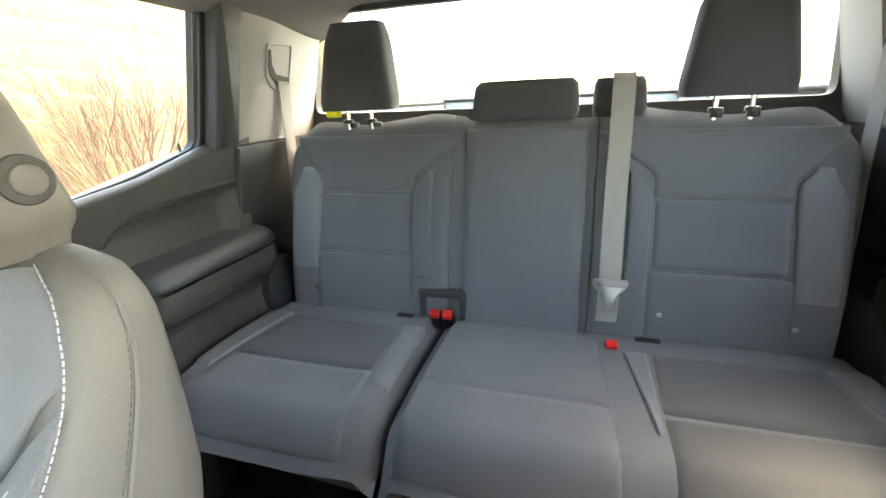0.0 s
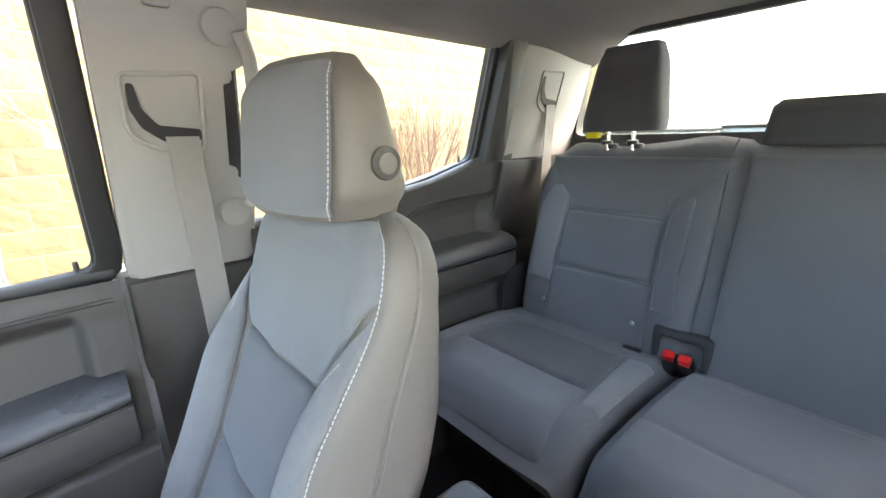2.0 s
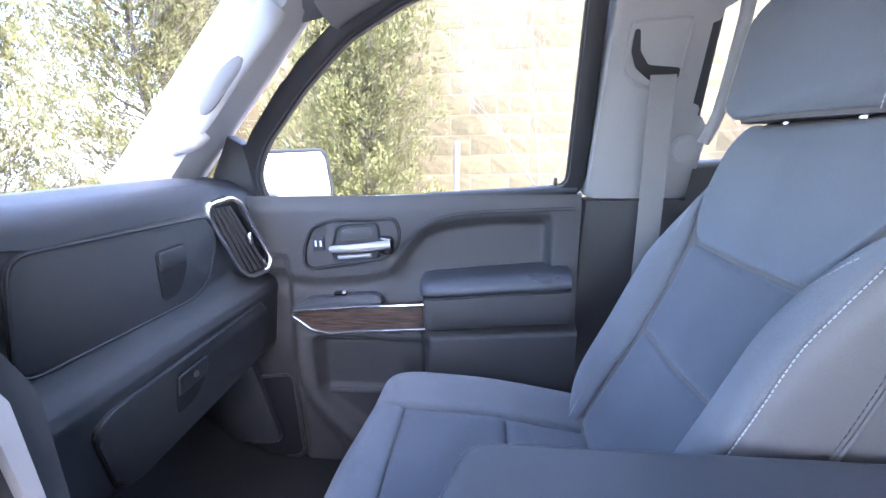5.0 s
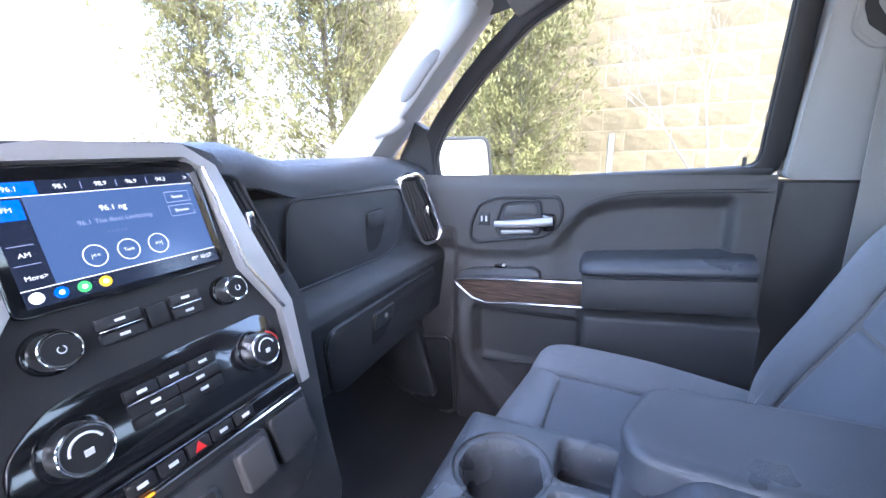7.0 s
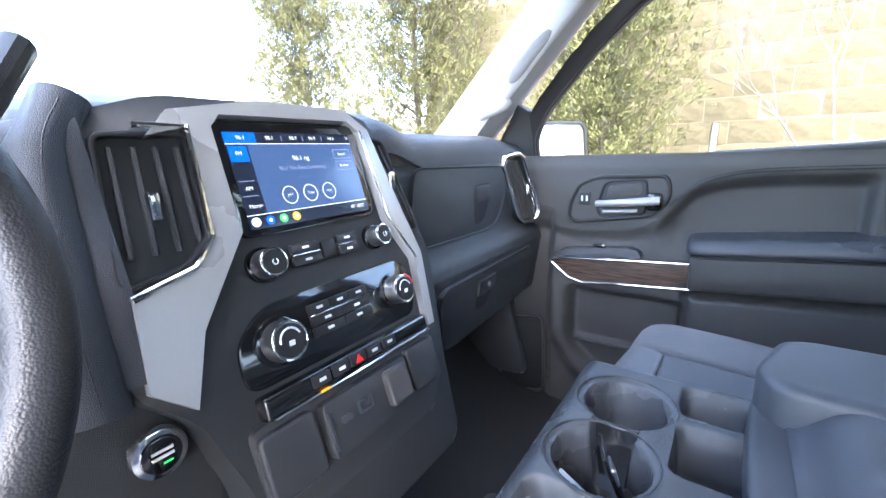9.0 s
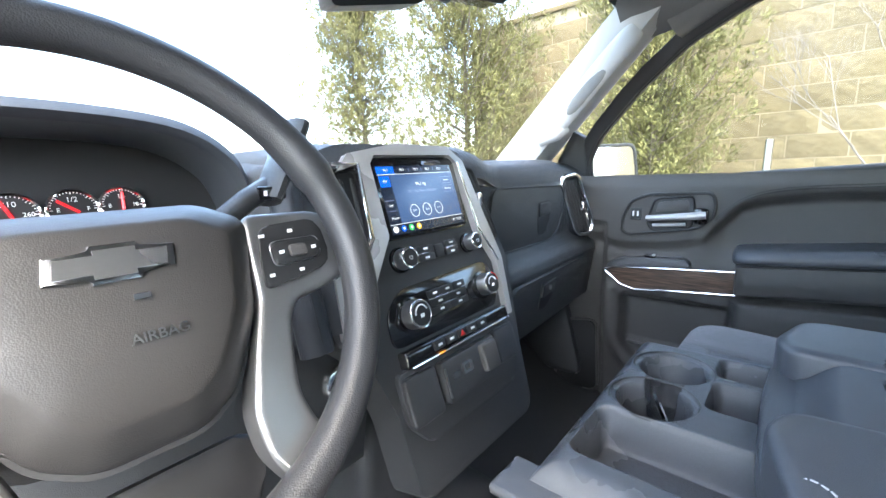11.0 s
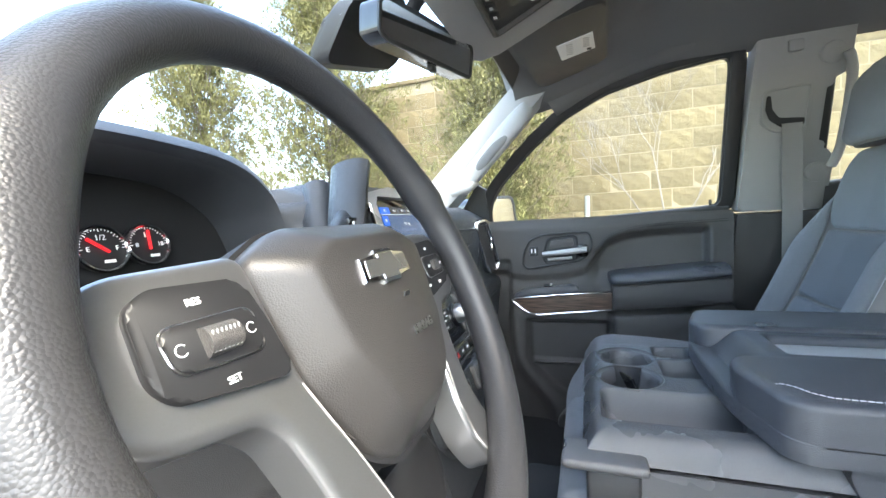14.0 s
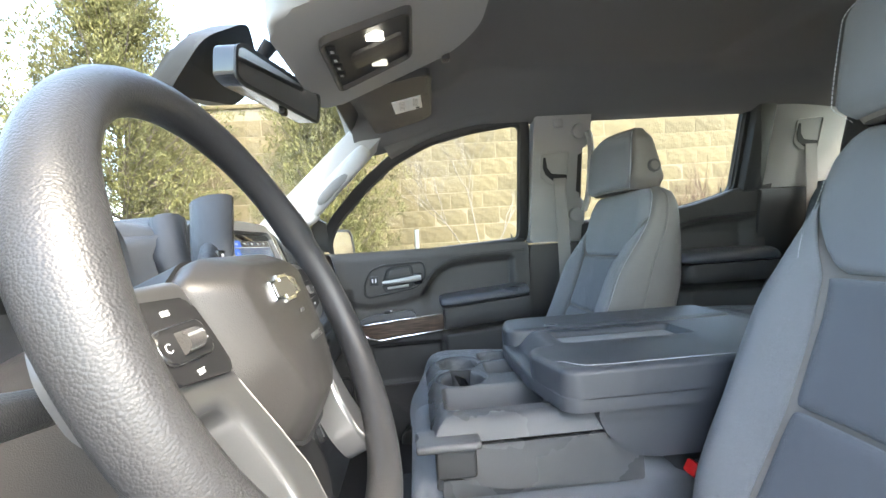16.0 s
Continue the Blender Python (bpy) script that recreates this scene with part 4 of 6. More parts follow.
def outer_panels(st, s):
    """Insert and bolsters of an outer rear place, s = side."""
    g = lambda u, z: (s * u, bench_back(u, z)[1], z)
    part("insert_panel", pad(g, lambda t: 0.295, lambda t: 0.560, 1.118, 1.272, 0.008, 0.002, -s, edge=0.08), CLOTH_SEAT, st)
    part("lower_panel", pad(g, lambda t: 0.290, lambda t: 0.575, 0.93, 1.112, 0.008, 0.002, -s, edge=0.08), CLOTH_SEAT, st)
    part("upper_panel", pad(g, lambda t: 0.290 - 0.13 * smooth(0.25, 1, t), lambda t: 0.558 + 0.085 * smooth(0.2, 0.9, t), 1.278, 1.425, 0.008, 0.002, -s, edge=0.08), CLOTH_SEAT, st)
    part("outer_bolster", pad(g, lambda t: 0.572 - 0.012 * t + 0.03 * smooth(0.85, 1, t), lambda t: 0.650 - 0.03 * smooth(0.7, 1, t), 1.07, 1.345, 0.010, 0.002, -s), CLOTH, st, "lighter grey side bolster")
    part("inner_bolster", pad(g, lambda t: 0.232 + 0.01 * smooth(0.0, 0.3, t) - 0.005, lambda t: 0.285 - 0.035 * smooth(0.8, 1, t), 1.06, 1.335, 0.010, 0.002, -s), CLOTH_SEAT, st)
    for x in (0.32, 0.58):
        part("screw_cap", disc((s * x, bench_back(x, 1.015)[1] + 0.008, 1.015), (0, 1, 0.1), 0.0065, 0.006, 14, 0.002), GREY_METAL, st)
    # posts for the headrest
    for x in (0.405, 0.475):
        part("post_collar", disc((s * x, -1.118, 1.452), (0, 0.05, 1), 0.013, 0.012, 16, 0.003), MATTE, st)


left = thing("rear_bench", "charcoal cloth rear bench, the single outer place", "seat", "rear bench")
bench_section(0.19, 0.705, left)
outer_panels(left, 1)
right = thing("rear_bench", "charcoal cloth rear bench, the wide double place with a dark insert", "seat", "rear bench")
bench_section(-0.705, -0.165, right)
outer_panels(right, -1)
bench_section(-0.162, 0.187, right)
gm = lambda u, z: (u, bench_back(u, z)[1] + 0.004, z)
part("centre_panel", pad(gm, lambda t: -0.145, lambda t: 0.150, 0.915, 1.435, 0.012, 0.003, -1, edge=0.06), CLOTH_SEAT, right)


def rear_headrest(x, w0, w1, z0, z1, label, posts=True, depth=0.10):
    h = thing("rear_headrest", label, "headrest", "rear headrests")
    rings = []
    for j in range(15):
        v = j / 14
        w = (w0 + (w1 - w0) * v) * (1 - 0.10 * smooth(0.85, 1, v) - 0.06 * smooth(0.12, 0, v))
        y = -1.125 - 0.03 * v
        dp = depth * (1 - 0.25 * smooth(0.7, 1, v) - 0.15 * smooth(0.2, 0, v)) / 2
        rr = []
        for k in range(32):
            a = 2 * math.pi * k / 32
            c, sn = math.cos(a), math.sin(a)
            e = 0.45
            rr.append((x + w * math.copysign(abs(c) ** e, c), y + dp * math.copysign(abs(sn) ** e, sn), z0 + (z1 - z0) * v))
        rings.append(rr)
    part("cushion", loft(rings), CLOTH_DARK, h, smooth=60)
    if posts:
        for q in (-0.035, 0.035):
            part("post", tube([(x + q, -1.118, 1.44), (x + q, -1.118, z0 + 0.03)], 0.0065, 10), CHROME, h, "chrome headrest post")
            part("collar", disc((x + q, -1.112, 1.462), (0, 0.05, 1), 0.015, 0.010, 16, 0.003), PLASTIC, h)


rear_headrest(0.455, 0.112, 0.078, 1.490, 1.705, "tall charcoal rear headrest raised on chrome posts")
rear_headrest(-0.435, 0.112, 0.078, 1.490, 1.705, "tall charcoal rear headrest raised on chrome posts")
rear_headrest(0.012, 0.130, 0.125, 1.455, 1.545, "low wide charcoal headrest of the centre rear place", False, 0.08)
rear_headrest(-0.205, 0.058, 0.055, 1.455, 1.540, "short charcoal roll beside the centre belt outlet", False, 0.08)
tag = part("pull_tag", rbox((0.535, -1.118, 1.482), (0.035, 0.03, 0.018), 0.005), YELLOW)
tagged(tag, "yellow pull tag on the rear backrest", "tag")


def cushion(x0, x1, st, splits):

    def f(u, v):
        x = x0 + (x1 - x0) * u
        e = min(u, 1 - u) * abs(x1 - x0)
        z = 0.955 + 0.022 * math.sin(math.pi * min(1, v * 0.75)) - 0.035 * (1 - smooth(0, 0.04, e)) - 0.085 * smooth(0.80, 1.0, v) ** 1.6
        return (x, -0.985 + 0.475 * v + 0.01 * smooth(0.0, 0.15, e), z)
    rings = []
    n = 30
    for j in range(25):
        v = j / 24
        F = [Vector(f(i / n, v)) for i in range(n + 1)]
        B = [Vector((x1 + (x0 - x1) * i / 6, -0.985 + 0.450 * v, 0.872)) for i in range(7)]
        rings.append(F + B)
    part("cushion", loft(rings), CLOTH_SEAT, st, smooth=70)
    X = lambda x: (x - x0) / (x1 - x0)
    fl_ = 1 if x1 > x0 else -1
    for kind, a0, a1, v0, v1, mt in splits:
        l = (lambda t, a0=a0: X(a0[0] + (a0[1] - a0[0]) * t))
        r = (lambda t, a1=a1: X(a1[0] + (a1[1] - a1[0]) * t))
        part(kind, pad(f, l, r, v0, v1, 0.006, 0.002, fl_, edge=0.10), mt, st, "dark ribbed cloth insert" if mt is CLOTH_DARK else ("lighter grey side bolster" if mt is CLOTH else ""))
    return st


cushion(0.205, 0.715, left, [
    ("insert", (0.295, 0.275), (0.600, 0.625), 0.16, 0.60, CLOTH_DARK), ("front_panel", (0.275, 0.27), (0.625, 0.66), 0.61, 0.96, CLOTH_SEAT),
    ("inner_bolster", (0.225, 0.225), (0.285, 0.262), 0.16, 0.70, CLOTH), ("outer_bolster", (0.612, 0.64), (0.690, 0.695), 0.14, 0.74, CLOTH)])
cushion(-0.715, 0.195, right, [
    ("centre_rear", (-0.185, -0.195), (0.175, 0.182), 0.06, 0.60, CLOTH_SEAT), ("centre_front", (-0.195, -0.20), (0.182, 0.185), 0.61, 0.97, CLOTH_SEAT),
    ("insert", (-0.600, -0.625), (-0.295, -0.275), 0.16, 0.60, CLOTH_DARK), ("front_panel", (-0.625, -0.66), (-0.275, -0.27), 0.61, 0.96, CLOTH_DARK),
    ("inner_bolster", (-0.285, -0.268), (-0.235, -0.262), 0.16, 0.72, CLOTH), ("outer_bolster", (-0.690, -0.695), (-0.612, -0.64), 0.14, 0.74, CLOTH)])
bb = part("bench_base", rbox((0, -0.92, 0.70), (1.36, 0.52, 0.25), 0.02), PLASTIC)
tagged(bb, "dark plastic base under the rear bench", "base")

for s in (1, -1):
    hinge = part("hinge_cover", prism(rounded([(-1.05, 0.93), (-0.93, 0.93), (-0.925, 1.04), (-0.965, 1.085), (-1.05, 1.09)], 0.03, 4), lambda u, v, q, s=s: (s * (0.70 + q), u, v), 0.0, 0.028, 0.008), PLASTIC)
    tagged(hinge, "black plastic hinge cover at the end of the bench", "cover", "hinge covers")


def buckle(x, y, z, lean, label):
    b = thing("belt_buckle", label, "buckle", "belt buckles")
    turn = Euler((radians(lean), 0, 0)).to_matrix()
    c = Vector((x, y, z))
    part("housing", rbox(c + turn @ Vector((0, 0, -0.03)), (0.030, 0.022, 0.065), 0.006, 2, turn), MATTE, b)
    part("release_button", rbox(c + turn @ Vector((0, 0.004, 0.003)), (0.025, 0.020, 0.018), 0.003, 2, turn), RED, b, "red release button")
    return b


buckle(0.212, -0.945, 0.985, -25, "black belt buckle with a red release button in the seat gap")
buckle(0.178, -0.945, 0.985, -25, "black belt buckle with a red release button in the seat gap")
buckle(-0.215, -0.915, 0.965, -20, "black belt buckle with a red release button on the cushion")
latch = part("latch_bracket", ring(rounded([(0.135, 0.945), (0.265, 0.945), (0.265, 1.035), (0.135, 1.035)], 0.008, 2), rounded([(0.155, 0.94), (0.245, 0.94), (0.245, 1.015), (0.155, 1.015)], 0.008, 2), lambda u, v, q: (u, -0.985 + q, v), -0.02, 0.012, 0.003), PLASTIC)
tagged(latch, "grey plastic bracket round the belt buckles", "bracket")
anch = part("anchor_loop", rbox((-0.30, -0.965, 0.955), (0.055, 0.02, 0.012), 0.004), MATTE)
tagged(anch, "black child seat anchor loop in the seat gap", "anchor")
anch2 = part("anchor_loop", rbox((0.305, -0.965, 0.955), (0.045, 0.02, 0.012), 0.004), MATTE)
tagged(anch2, "black child seat anchor loop in the seat gap", "anchor")

cb = thing("seat_belt", "grey centre belt hanging over the rear backrest with its tongue", "seat belt")
strap([(-0.210, -1.13, 1.548), (-0.207, -1.083, 1.535), (-0.207, -1.062, 1.44), (-0.205, -1.015, 1.25), (-0.205, -0.968, 1.085), (-0.203, -0.96, 1.0)], 0.047, BELT, cb, side=(1, 0, 0))
part("tongue", prism(rounded([(-0.242, 1.105), (-0.168, 1.105), (-0.172, 1.085), (-0.195, 1.072), (-0.195, 1.03), (-0.218, 1.03), (-0.218, 1.072), (-0.238, 1.085)], 0.005, 3), lambda u, v, q: (u, -0.952 - 0.2 * (v - 1.05) + q, v), -0.002, 0.003, 0.001), GREY_METAL, cb, "steel latch tongue")
part("tongue_cover", rbox((-0.205, -0.962, 1.098), (0.075, 0.012, 0.020), 0.005), BELT, cb)

# ---- dashboard ----
SLOPE = 0.315


def S(u, v, d):
    """A place on the raked centre stack, d metres towards the seats."""
    return (u, 0.64 + SLOPE * (v - 1.04) - 0.954 * d, v + 0.30 * d)


def dashboard():
    d = thing("dashboard", "dark soft-touch truck dashboard with silver centre surround", "dashboard")

    def top(x, t):
        prof = [(0.0, 1.16, 1.255), (0.25, 1.02, 1.298), (0.5, 0.88, 1.322), (0.7, 0.80, 1.326), (0.85, 0.762, 1.312), (0.95, 0.747, 1.288), (1.0, 0.745, 1.262)]
        y = float(np.interp(t, [p[0] for p in prof], [p[1] for p in prof]))
        z = float(np.interp(t, [p[0] for p in prof], [p[2] for p in prof]))
        z += 0.028 * smooth(0.30, 0.17, abs(x)) * smooth(0.1, 0.6, t) + 0.015 * smooth(-0.2, -0.3, x) * smooth(0.2, 0.6, t)
        z -= 0.03 * smooth(0.60, 0.78, abs(x)) * smooth(0.3, 1.0, t)
        if -0.69 < x < -0.245:
            y = max(y, 0.93)
        return (x, y - 0.02 * smooth(0.30, 0.17, abs(x)) * t, z)
    part("top_pad", sheet(top, -0.80, 0.80, 0, 1, 80, 24, 0.012), DASH_PAD, d, smooth=70)

    def face(x, t):
        prof = [(0.0, 0.750, 1.268), (0.08, 0.742, 1.250), (0.30, 0.742, 1.115), (0.36, 0.728, 1.085), (0.42, 0.706, 1.068), (0.50, 0.700, 1.050), (0.75, 0.722, 0.90), (0.9, 0.775, 0.86), (1.0, 0.90, 0.84)]
        return (x, float(np.interp(t, [p[0] for p in prof], [p[1] for p in prof])) + 0.03 * smooth(0.77, 0.82, x), float(np.interp(t, [p[0] for p in prof], [p[2] for p in prof])))
    part("passenger_panel", sheet(face, 0.13, 0.80, 0, 1, 30, 60), PLASTIC, d, smooth=50)
    F = lambda y0: (lambda u, v, q: (u, y0 - q, v))
    ug = rounded([(0.225, 1.112), (0.250, 1.262), (0.60, 1.252), (0.615, 1.20), (0.575, 1.13), (0.53, 1.108)], 0.03, 5)
    gb = part("upper_glove_door", prism(ug, F(0.7405), -0.01, 0.006, 0.006, 3), PLASTIC, d)
    part("door_edge", tube([(p.x, 0.735, p.y) for p in ug], 0.0022, 6, closed=True), MATTE, gb)
    pocket = rounded([(0.455, 1.215), (0.525, 1.218), (0.522, 1.172), (0.495, 1.132), (0.455, 1.128)], 0.014, 4)
    part("pull_recess", prism(pocket, F(0.7405), -0.005, 0.0068), MATTE, gb)
    part("pull_lip", prism(rounded([(0.459, 1.212), (0.521, 1.214), (0.519, 1.180), (0.459, 1.176)], 0.008, 3), F(0.7405), 0.003, 0.010, 0.003), PLASTIC, gb)
    lg = rounded([(0.262, 1.030), (0.70, 1.040), (0.715, 0.98), (0.690, 0.905), (0.30, 0.885)], 0.035, 5)
    L = lambda u, v, q: (u, 0.702 + 0.147 * (1.05 - v) - q, v)
    lgb = part("lower_glove_door", prism(lg, L, -0.01, 0.008, 0.008, 3), PLASTIC, d)
    part("door_edge", tube([L(p.x, p.y, 0.002) for p in lg], 0.003, 6, closed=True), MATTE, lgb)
    part("latch_recess", prism(rounded([(0.41, 1.015), (0.49, 1.020), (0.485, 0.975), (0.455, 0.945), (0.41, 0.942)], 0.012, 4), L, -0.005, 0.0095), MATTE, lgb)
    part("latch", prism(rounded([(0.414, 1.012), (0.486, 1.016), (0.484, 0.980), (0.414, 0.975)], 0.006, 3), L, 0.006, 0.014, 0.003), PLASTIC, lgb)
    part("key_lock", disc(L(0.452, 0.997, 0.0145), (0, -1, 0.15), 0.006, 0.003, 16, 0.001), GREY_METAL, lgb)
    # end vent
    ev = rounded([(0.612, 1.272), (0.668, 1.280), (0.690, 1.265), (0.762, 1.125), (0.748, 1.098), (0.690, 1.098), (0.668, 1.115), (0.612, 1.235)], 0.015, 4)
    E_ = lambda u, v, q: (u, 0.728 - q - 0.25 * (u - 0.69), v)
    vt = part("end_vent", ring(offset(ev, 0.005), offset(ev, -0.006), E_, -0.02, 0.012, 0.003), CHROME, d, "chrome-rimmed upright air vent")
    part("vent_box", prism(offset(ev, -0.004), E_, -0.03, -0.004), MATTE, vt)
    for k in range(5):
        q = (k + 0.5) / 5
        part("slat", tube([E_(0.620 + 0.05 * q, 1.262, 0.003), E_(0.680 + 0.07 * q, 1.108, 0.003)], 0.0035, 6), PLASTIC_MID, vt)
    part("vent_knob", rbox(E_(0.700, 1.185, 0.010), (0.012, 0.012, 0.028), 0.004), CHROME, vt)

    # centre stack
    base = rounded([(-0.156, 0.85), (-0.160, 0.97), (-0.186, 1.055), (-0.228, 1.095), (-0.235, 1.18), (-0.21, 1.33), (-0.14, 1.352), (0.10, 1.352), (0.155, 1.33), (0.20, 1.13), (0.165, 0.97), (0.150, 0.85)], 0.02, 4)
    stack = part("centre_panel", prism(base, S, -0.07, -0.003, 0.006), PLASTIC, d)
    part("stack_shoulder", tube([S(*p) for p in ((-0.205, 1.345, -0.015), (-0.232, 1.30, -0.012), (-0.244, 1.18, -0.012), (-0.246, 1.09, -0.014))], 0.022, 12), DASH_PAD, stack)
    part("dash_shoulder", sheet(lambda u, v: S(-0.268 + 0.062 * u, 1.105 + 0.243 * v, 0.010 - 0.075 * (1 - u) ** 2.2 - 0.05 * smooth(0.90, 1.0, v) - 0.004 * u), 0, 1, 0, 1, 14, 24, 0.006), DASH_PAD, stack, smooth=70)
    part("stitching", stitches([S(*p) for p in curve([(-0.215, 1.335, 0.010), (-0.236, 1.29, 0.012), (-0.247, 1.18, 0.012), (-0.249, 1.10, 0.010)], 10)]), MATTE, stack)
    silver = [(-0.162, 1.308), (-0.138, 1.333), (-0.04, 1.349), (0.09, 1.346), (0.124, 1.320), (0.142, 1.235), (0.166, 1.135), (0.150, 1.03), (0.136, 1.03), (0.146, 1.13), (0.112, 1.195), (0.104, 1.318), (0.088, 1.331), (-0.088, 1.331), (-0.100, 1.318), (-0.101, 1.210), (-0.163, 1.13), (-0.187, 1.068), (-0.217, 1.095), (-0.209, 1.174), (-0.152, 1.188), (-0.130, 1.212), (-0.121, 1.318)]
    part("silver_surround", prism(silver, S, -0.012, 0.010), SILVER, stack, "satin silver surround")
    part("bright_trim", tube([S(u, v, 0.009) for u, v in ((-0.170, 1.318), (-0.124, 1.318), (-0.131, 1.213), (-0.153, 1.186), (-0.209, 1.172))], 0.0035, 8), CHROME, stack, "bright chrome edging")
    part("bright_trim", tube([S(u, v, 0.010) for u, v in ((0.107, 1.318), (0.117, 1.195), (0.150, 1.13))], 0.0022, 8), CHROME, stack, "bright chrome edging")
    for name, out, knob, n in (("left_vent", [(-0.198, 1.308), (-0.126, 1.310), (-0.134, 1.216), (-0.158, 1.192), (-0.212, 1.184)], (-0.172, 1.246), 4), ("right_vent", [(0.124, 1.308), (0.152, 1.304), (0.178, 1.172), (0.158, 1.168), (0.146, 1.20)], (0.146, 1.247), 3)):
        o = rounded(out, 0.008, 3)
        v = part("air_vent", ring(offset(o, 0.005), o, S, -0.02, 0.006, 0.002), MATTE, stack)
        part("vent_box", prism(o, S, -0.03, -0.002), MATTE, v)
        lo, hi = min(p[0] for p in out), max(p[0] for p in out)
        for k in range(n):
            a = (k + 0.5) / n
            xt, xb = (out[0][0] + (out[1][0] - out[0][0]) * a, out[-1][0] + 0.004 + (out[2][0] - out[-1][0]) * a)
            part("slat", tube([S(xt, 1.300, 0.0), S(xb, 1.205 if n == 4 else 1.185, 0.0)], 0.003, 6), PLASTIC, v)
        part("vent_knob", rbox(S(knob[0], knob[1], 0.008), (0.010, 0.012, 0.026), 0.003), CHROME, v)
    # screen
    bez = rounded([(-0.100, 1.204), (0.096, 1.204), (0.101, 1.327), (-0.099, 1.327)], 0.012, 4)
    scr = part("touchscreen", prism(bez, S, -0.01, 0.004, 0.002), GLOSS, stack, "lit radio touchscreen in a gloss black frame")

    def lit(x0, x1, z0, z1, mt, dd=0.0052, r=0.0):
        o = [(x0, z0), (x1, z0), (x1, z1), (x0, z1)]
        part("screen_field", prism(rounded(o, r, 3) if r else o, S, 0.004, dd), mt, scr, smooth=0)
    lit(-0.088, 0.088, 1.211, 1.315, SCREEN_DARK, 0.0045)
    lit(-0.064, 0.087, 1.226, 1.302, SCREEN_BLUE, 0.0048)
    lit(-0.088, -0.052, 1.303, 1.3145, SCREEN_TAB)
    lit(-0.087, -0.066, 1.283, 1.300, SCREEN_TAB)
    lit(-0.088, 0.088, 1.3018, 1.3025, SCREEN_WHITE)
    lit(-0.088, 0.088, 1.2255, 1.2263, SCREEN_WHITE)
    for z in (1.262, 1.246):
        lit(-0.086, -0.068, z, z + 0.0006, SCREEN_DIM)
    turn = Matrix(((1, 0, 0), (0, SLOPE / math.hypot(1, SLOPE), -0.954), (0, 1 / math.hypot(1, SLOPE), 0.30))).to_4x4()

    def write(text, x, z, size, mt, dd=0.0058):
        lettering(text, size, mt, scr, Matrix.Translation(S(x, z, dd)) @ turn, "screen_text", 0.0001)
    for x, text in ((-0.070, "96.1"), (-0.035, "98.1"), (-0.003, "98.9"), (0.025, "96.9"), (0.055, "94.3")):
        write(text, x, 1.3085, 0.0062, SCREEN_WHITE)
    for x in (-0.019, 0.011, 0.040):
        lit(x, x + 0.0005, 1.3055, 1.3115, SCREEN_DIM)
    for x, z, text, size, mt in ((0.0, 1.285, "96.1 ng", 0.0082, SCREEN_WHITE), (-0.077, 1.2915, "FM", 0.006, SCREEN_WHITE), (-0.077, 1.254, "AM", 0.006, SCREEN_WHITE), (-0.075, 1.235, "More>", 0.0058, SCREEN_WHITE),
                                 (0.066, 1.2885, "Sound", 0.005, SCREEN_WHITE), (0.066, 1.2735, "Browse", 0.005, SCREEN_WHITE), (0.0, 1.2735, "96.1 The Beat Levitating", 0.0068, SCREEN_DIM), (-0.004, 1.263, "- - - - -", 0.0064, SCREEN_DIM),
                                 (0.0, 1.243, "Tune", 0.0046, SCREEN_WHITE), (-0.029, 1.243, "|<<", 0.0055, SCREEN_WHITE), (0.029, 1.243, ">>|", 0.0055, SCREEN_WHITE), (0.068, 1.2185, "49\u00b0 10:57", 0.0062, SCREEN_WHITE), (0.083, 1.3085, ">", 0.008, SCREEN_WHITE)):
        write(text, x, z, size, mt)
    for x in (-0.029, 0.0, 0.029):
        part("screen_ring", tube([S(x + 0.0098 * math.cos(a), 1.243 + 0.0098 * math.sin(a), 0.0053) for a in [2 * math.pi * k / 28 for k in range(28)]], 0.0005, 5, closed=True), SCREEN_WHITE, scr)
    for z in (1.2885, 1.2735):
        part("screen_box", tube([S(x, q, 0.0053) for x, q in ((0.053, z - 0.0055), (0.080, z - 0.0055), (0.080, z + 0.0055), (0.053, z + 0.0055))], 0.0004, 4, closed=True), SCREEN_DIM, scr)
    for x, mt in ((-0.080, SCREEN_WHITE), (-0.063, SCREEN_TAB), (-0.046, SCREEN_GREEN), (-0.029, SCREEN_YELLOW)):
        part("screen_icon", disc(S(x, 1.2185, 0.005), (0, -0.954, 0.30), 0.0052, 0.001, 20), mt, scr)
        if mt is not SCREEN_WHITE:
            part("screen_icon", disc(S(x, 1.2185, 0.0056), (0, -0.954, 0.30), 0.0022, 0.001, 12), SCREEN_WHITE, scr)
    # knobs
    for x, z, r, mark in ((-0.085, 1.174, 0.0165, None), (0.083, 1.174, 0.0145, None), (-0.094, 1.094, 0.0225, "fan"), (0.092, 1.096, 0.0205, "heat")):
        ax = (0, -0.954, 0.30)
        k = part("knob", disc(S(x, z, 0.012), ax, r, 0.026, 40, 0.003, 0.93), GREY_METAL, stack, "ribbed metal-rimmed knob")
        part("knob_skirt", disc(S(x, z, 0.002), ax, r * 1.22, 0.006, 40, 0.002), GLOSS, k)
        part("knob_face", disc(S(x, z, 0.0255), ax, r * 0.80, 0.002, 32), MATTE, k)
        part("knob_rim", tube([S(x + r * 0.88 * math.cos(a), z + r * 0.88 * math.sin(a), 0.0248) for a in [2 * math.pi * q / 36 for q in range(36)]], 0.0012, 6, closed=True), CHROME, k)
        if mark:
            part("marking", tube([S(x + r * 0.55 * math.cos(a), z + r * 0.55 * math.sin(a), 0.0268) for a in [radians(20 + 160 * q / 12) for q in range(13)]], 0.0012 if mark == "fan" else 0.001, 5), WHITE, k)
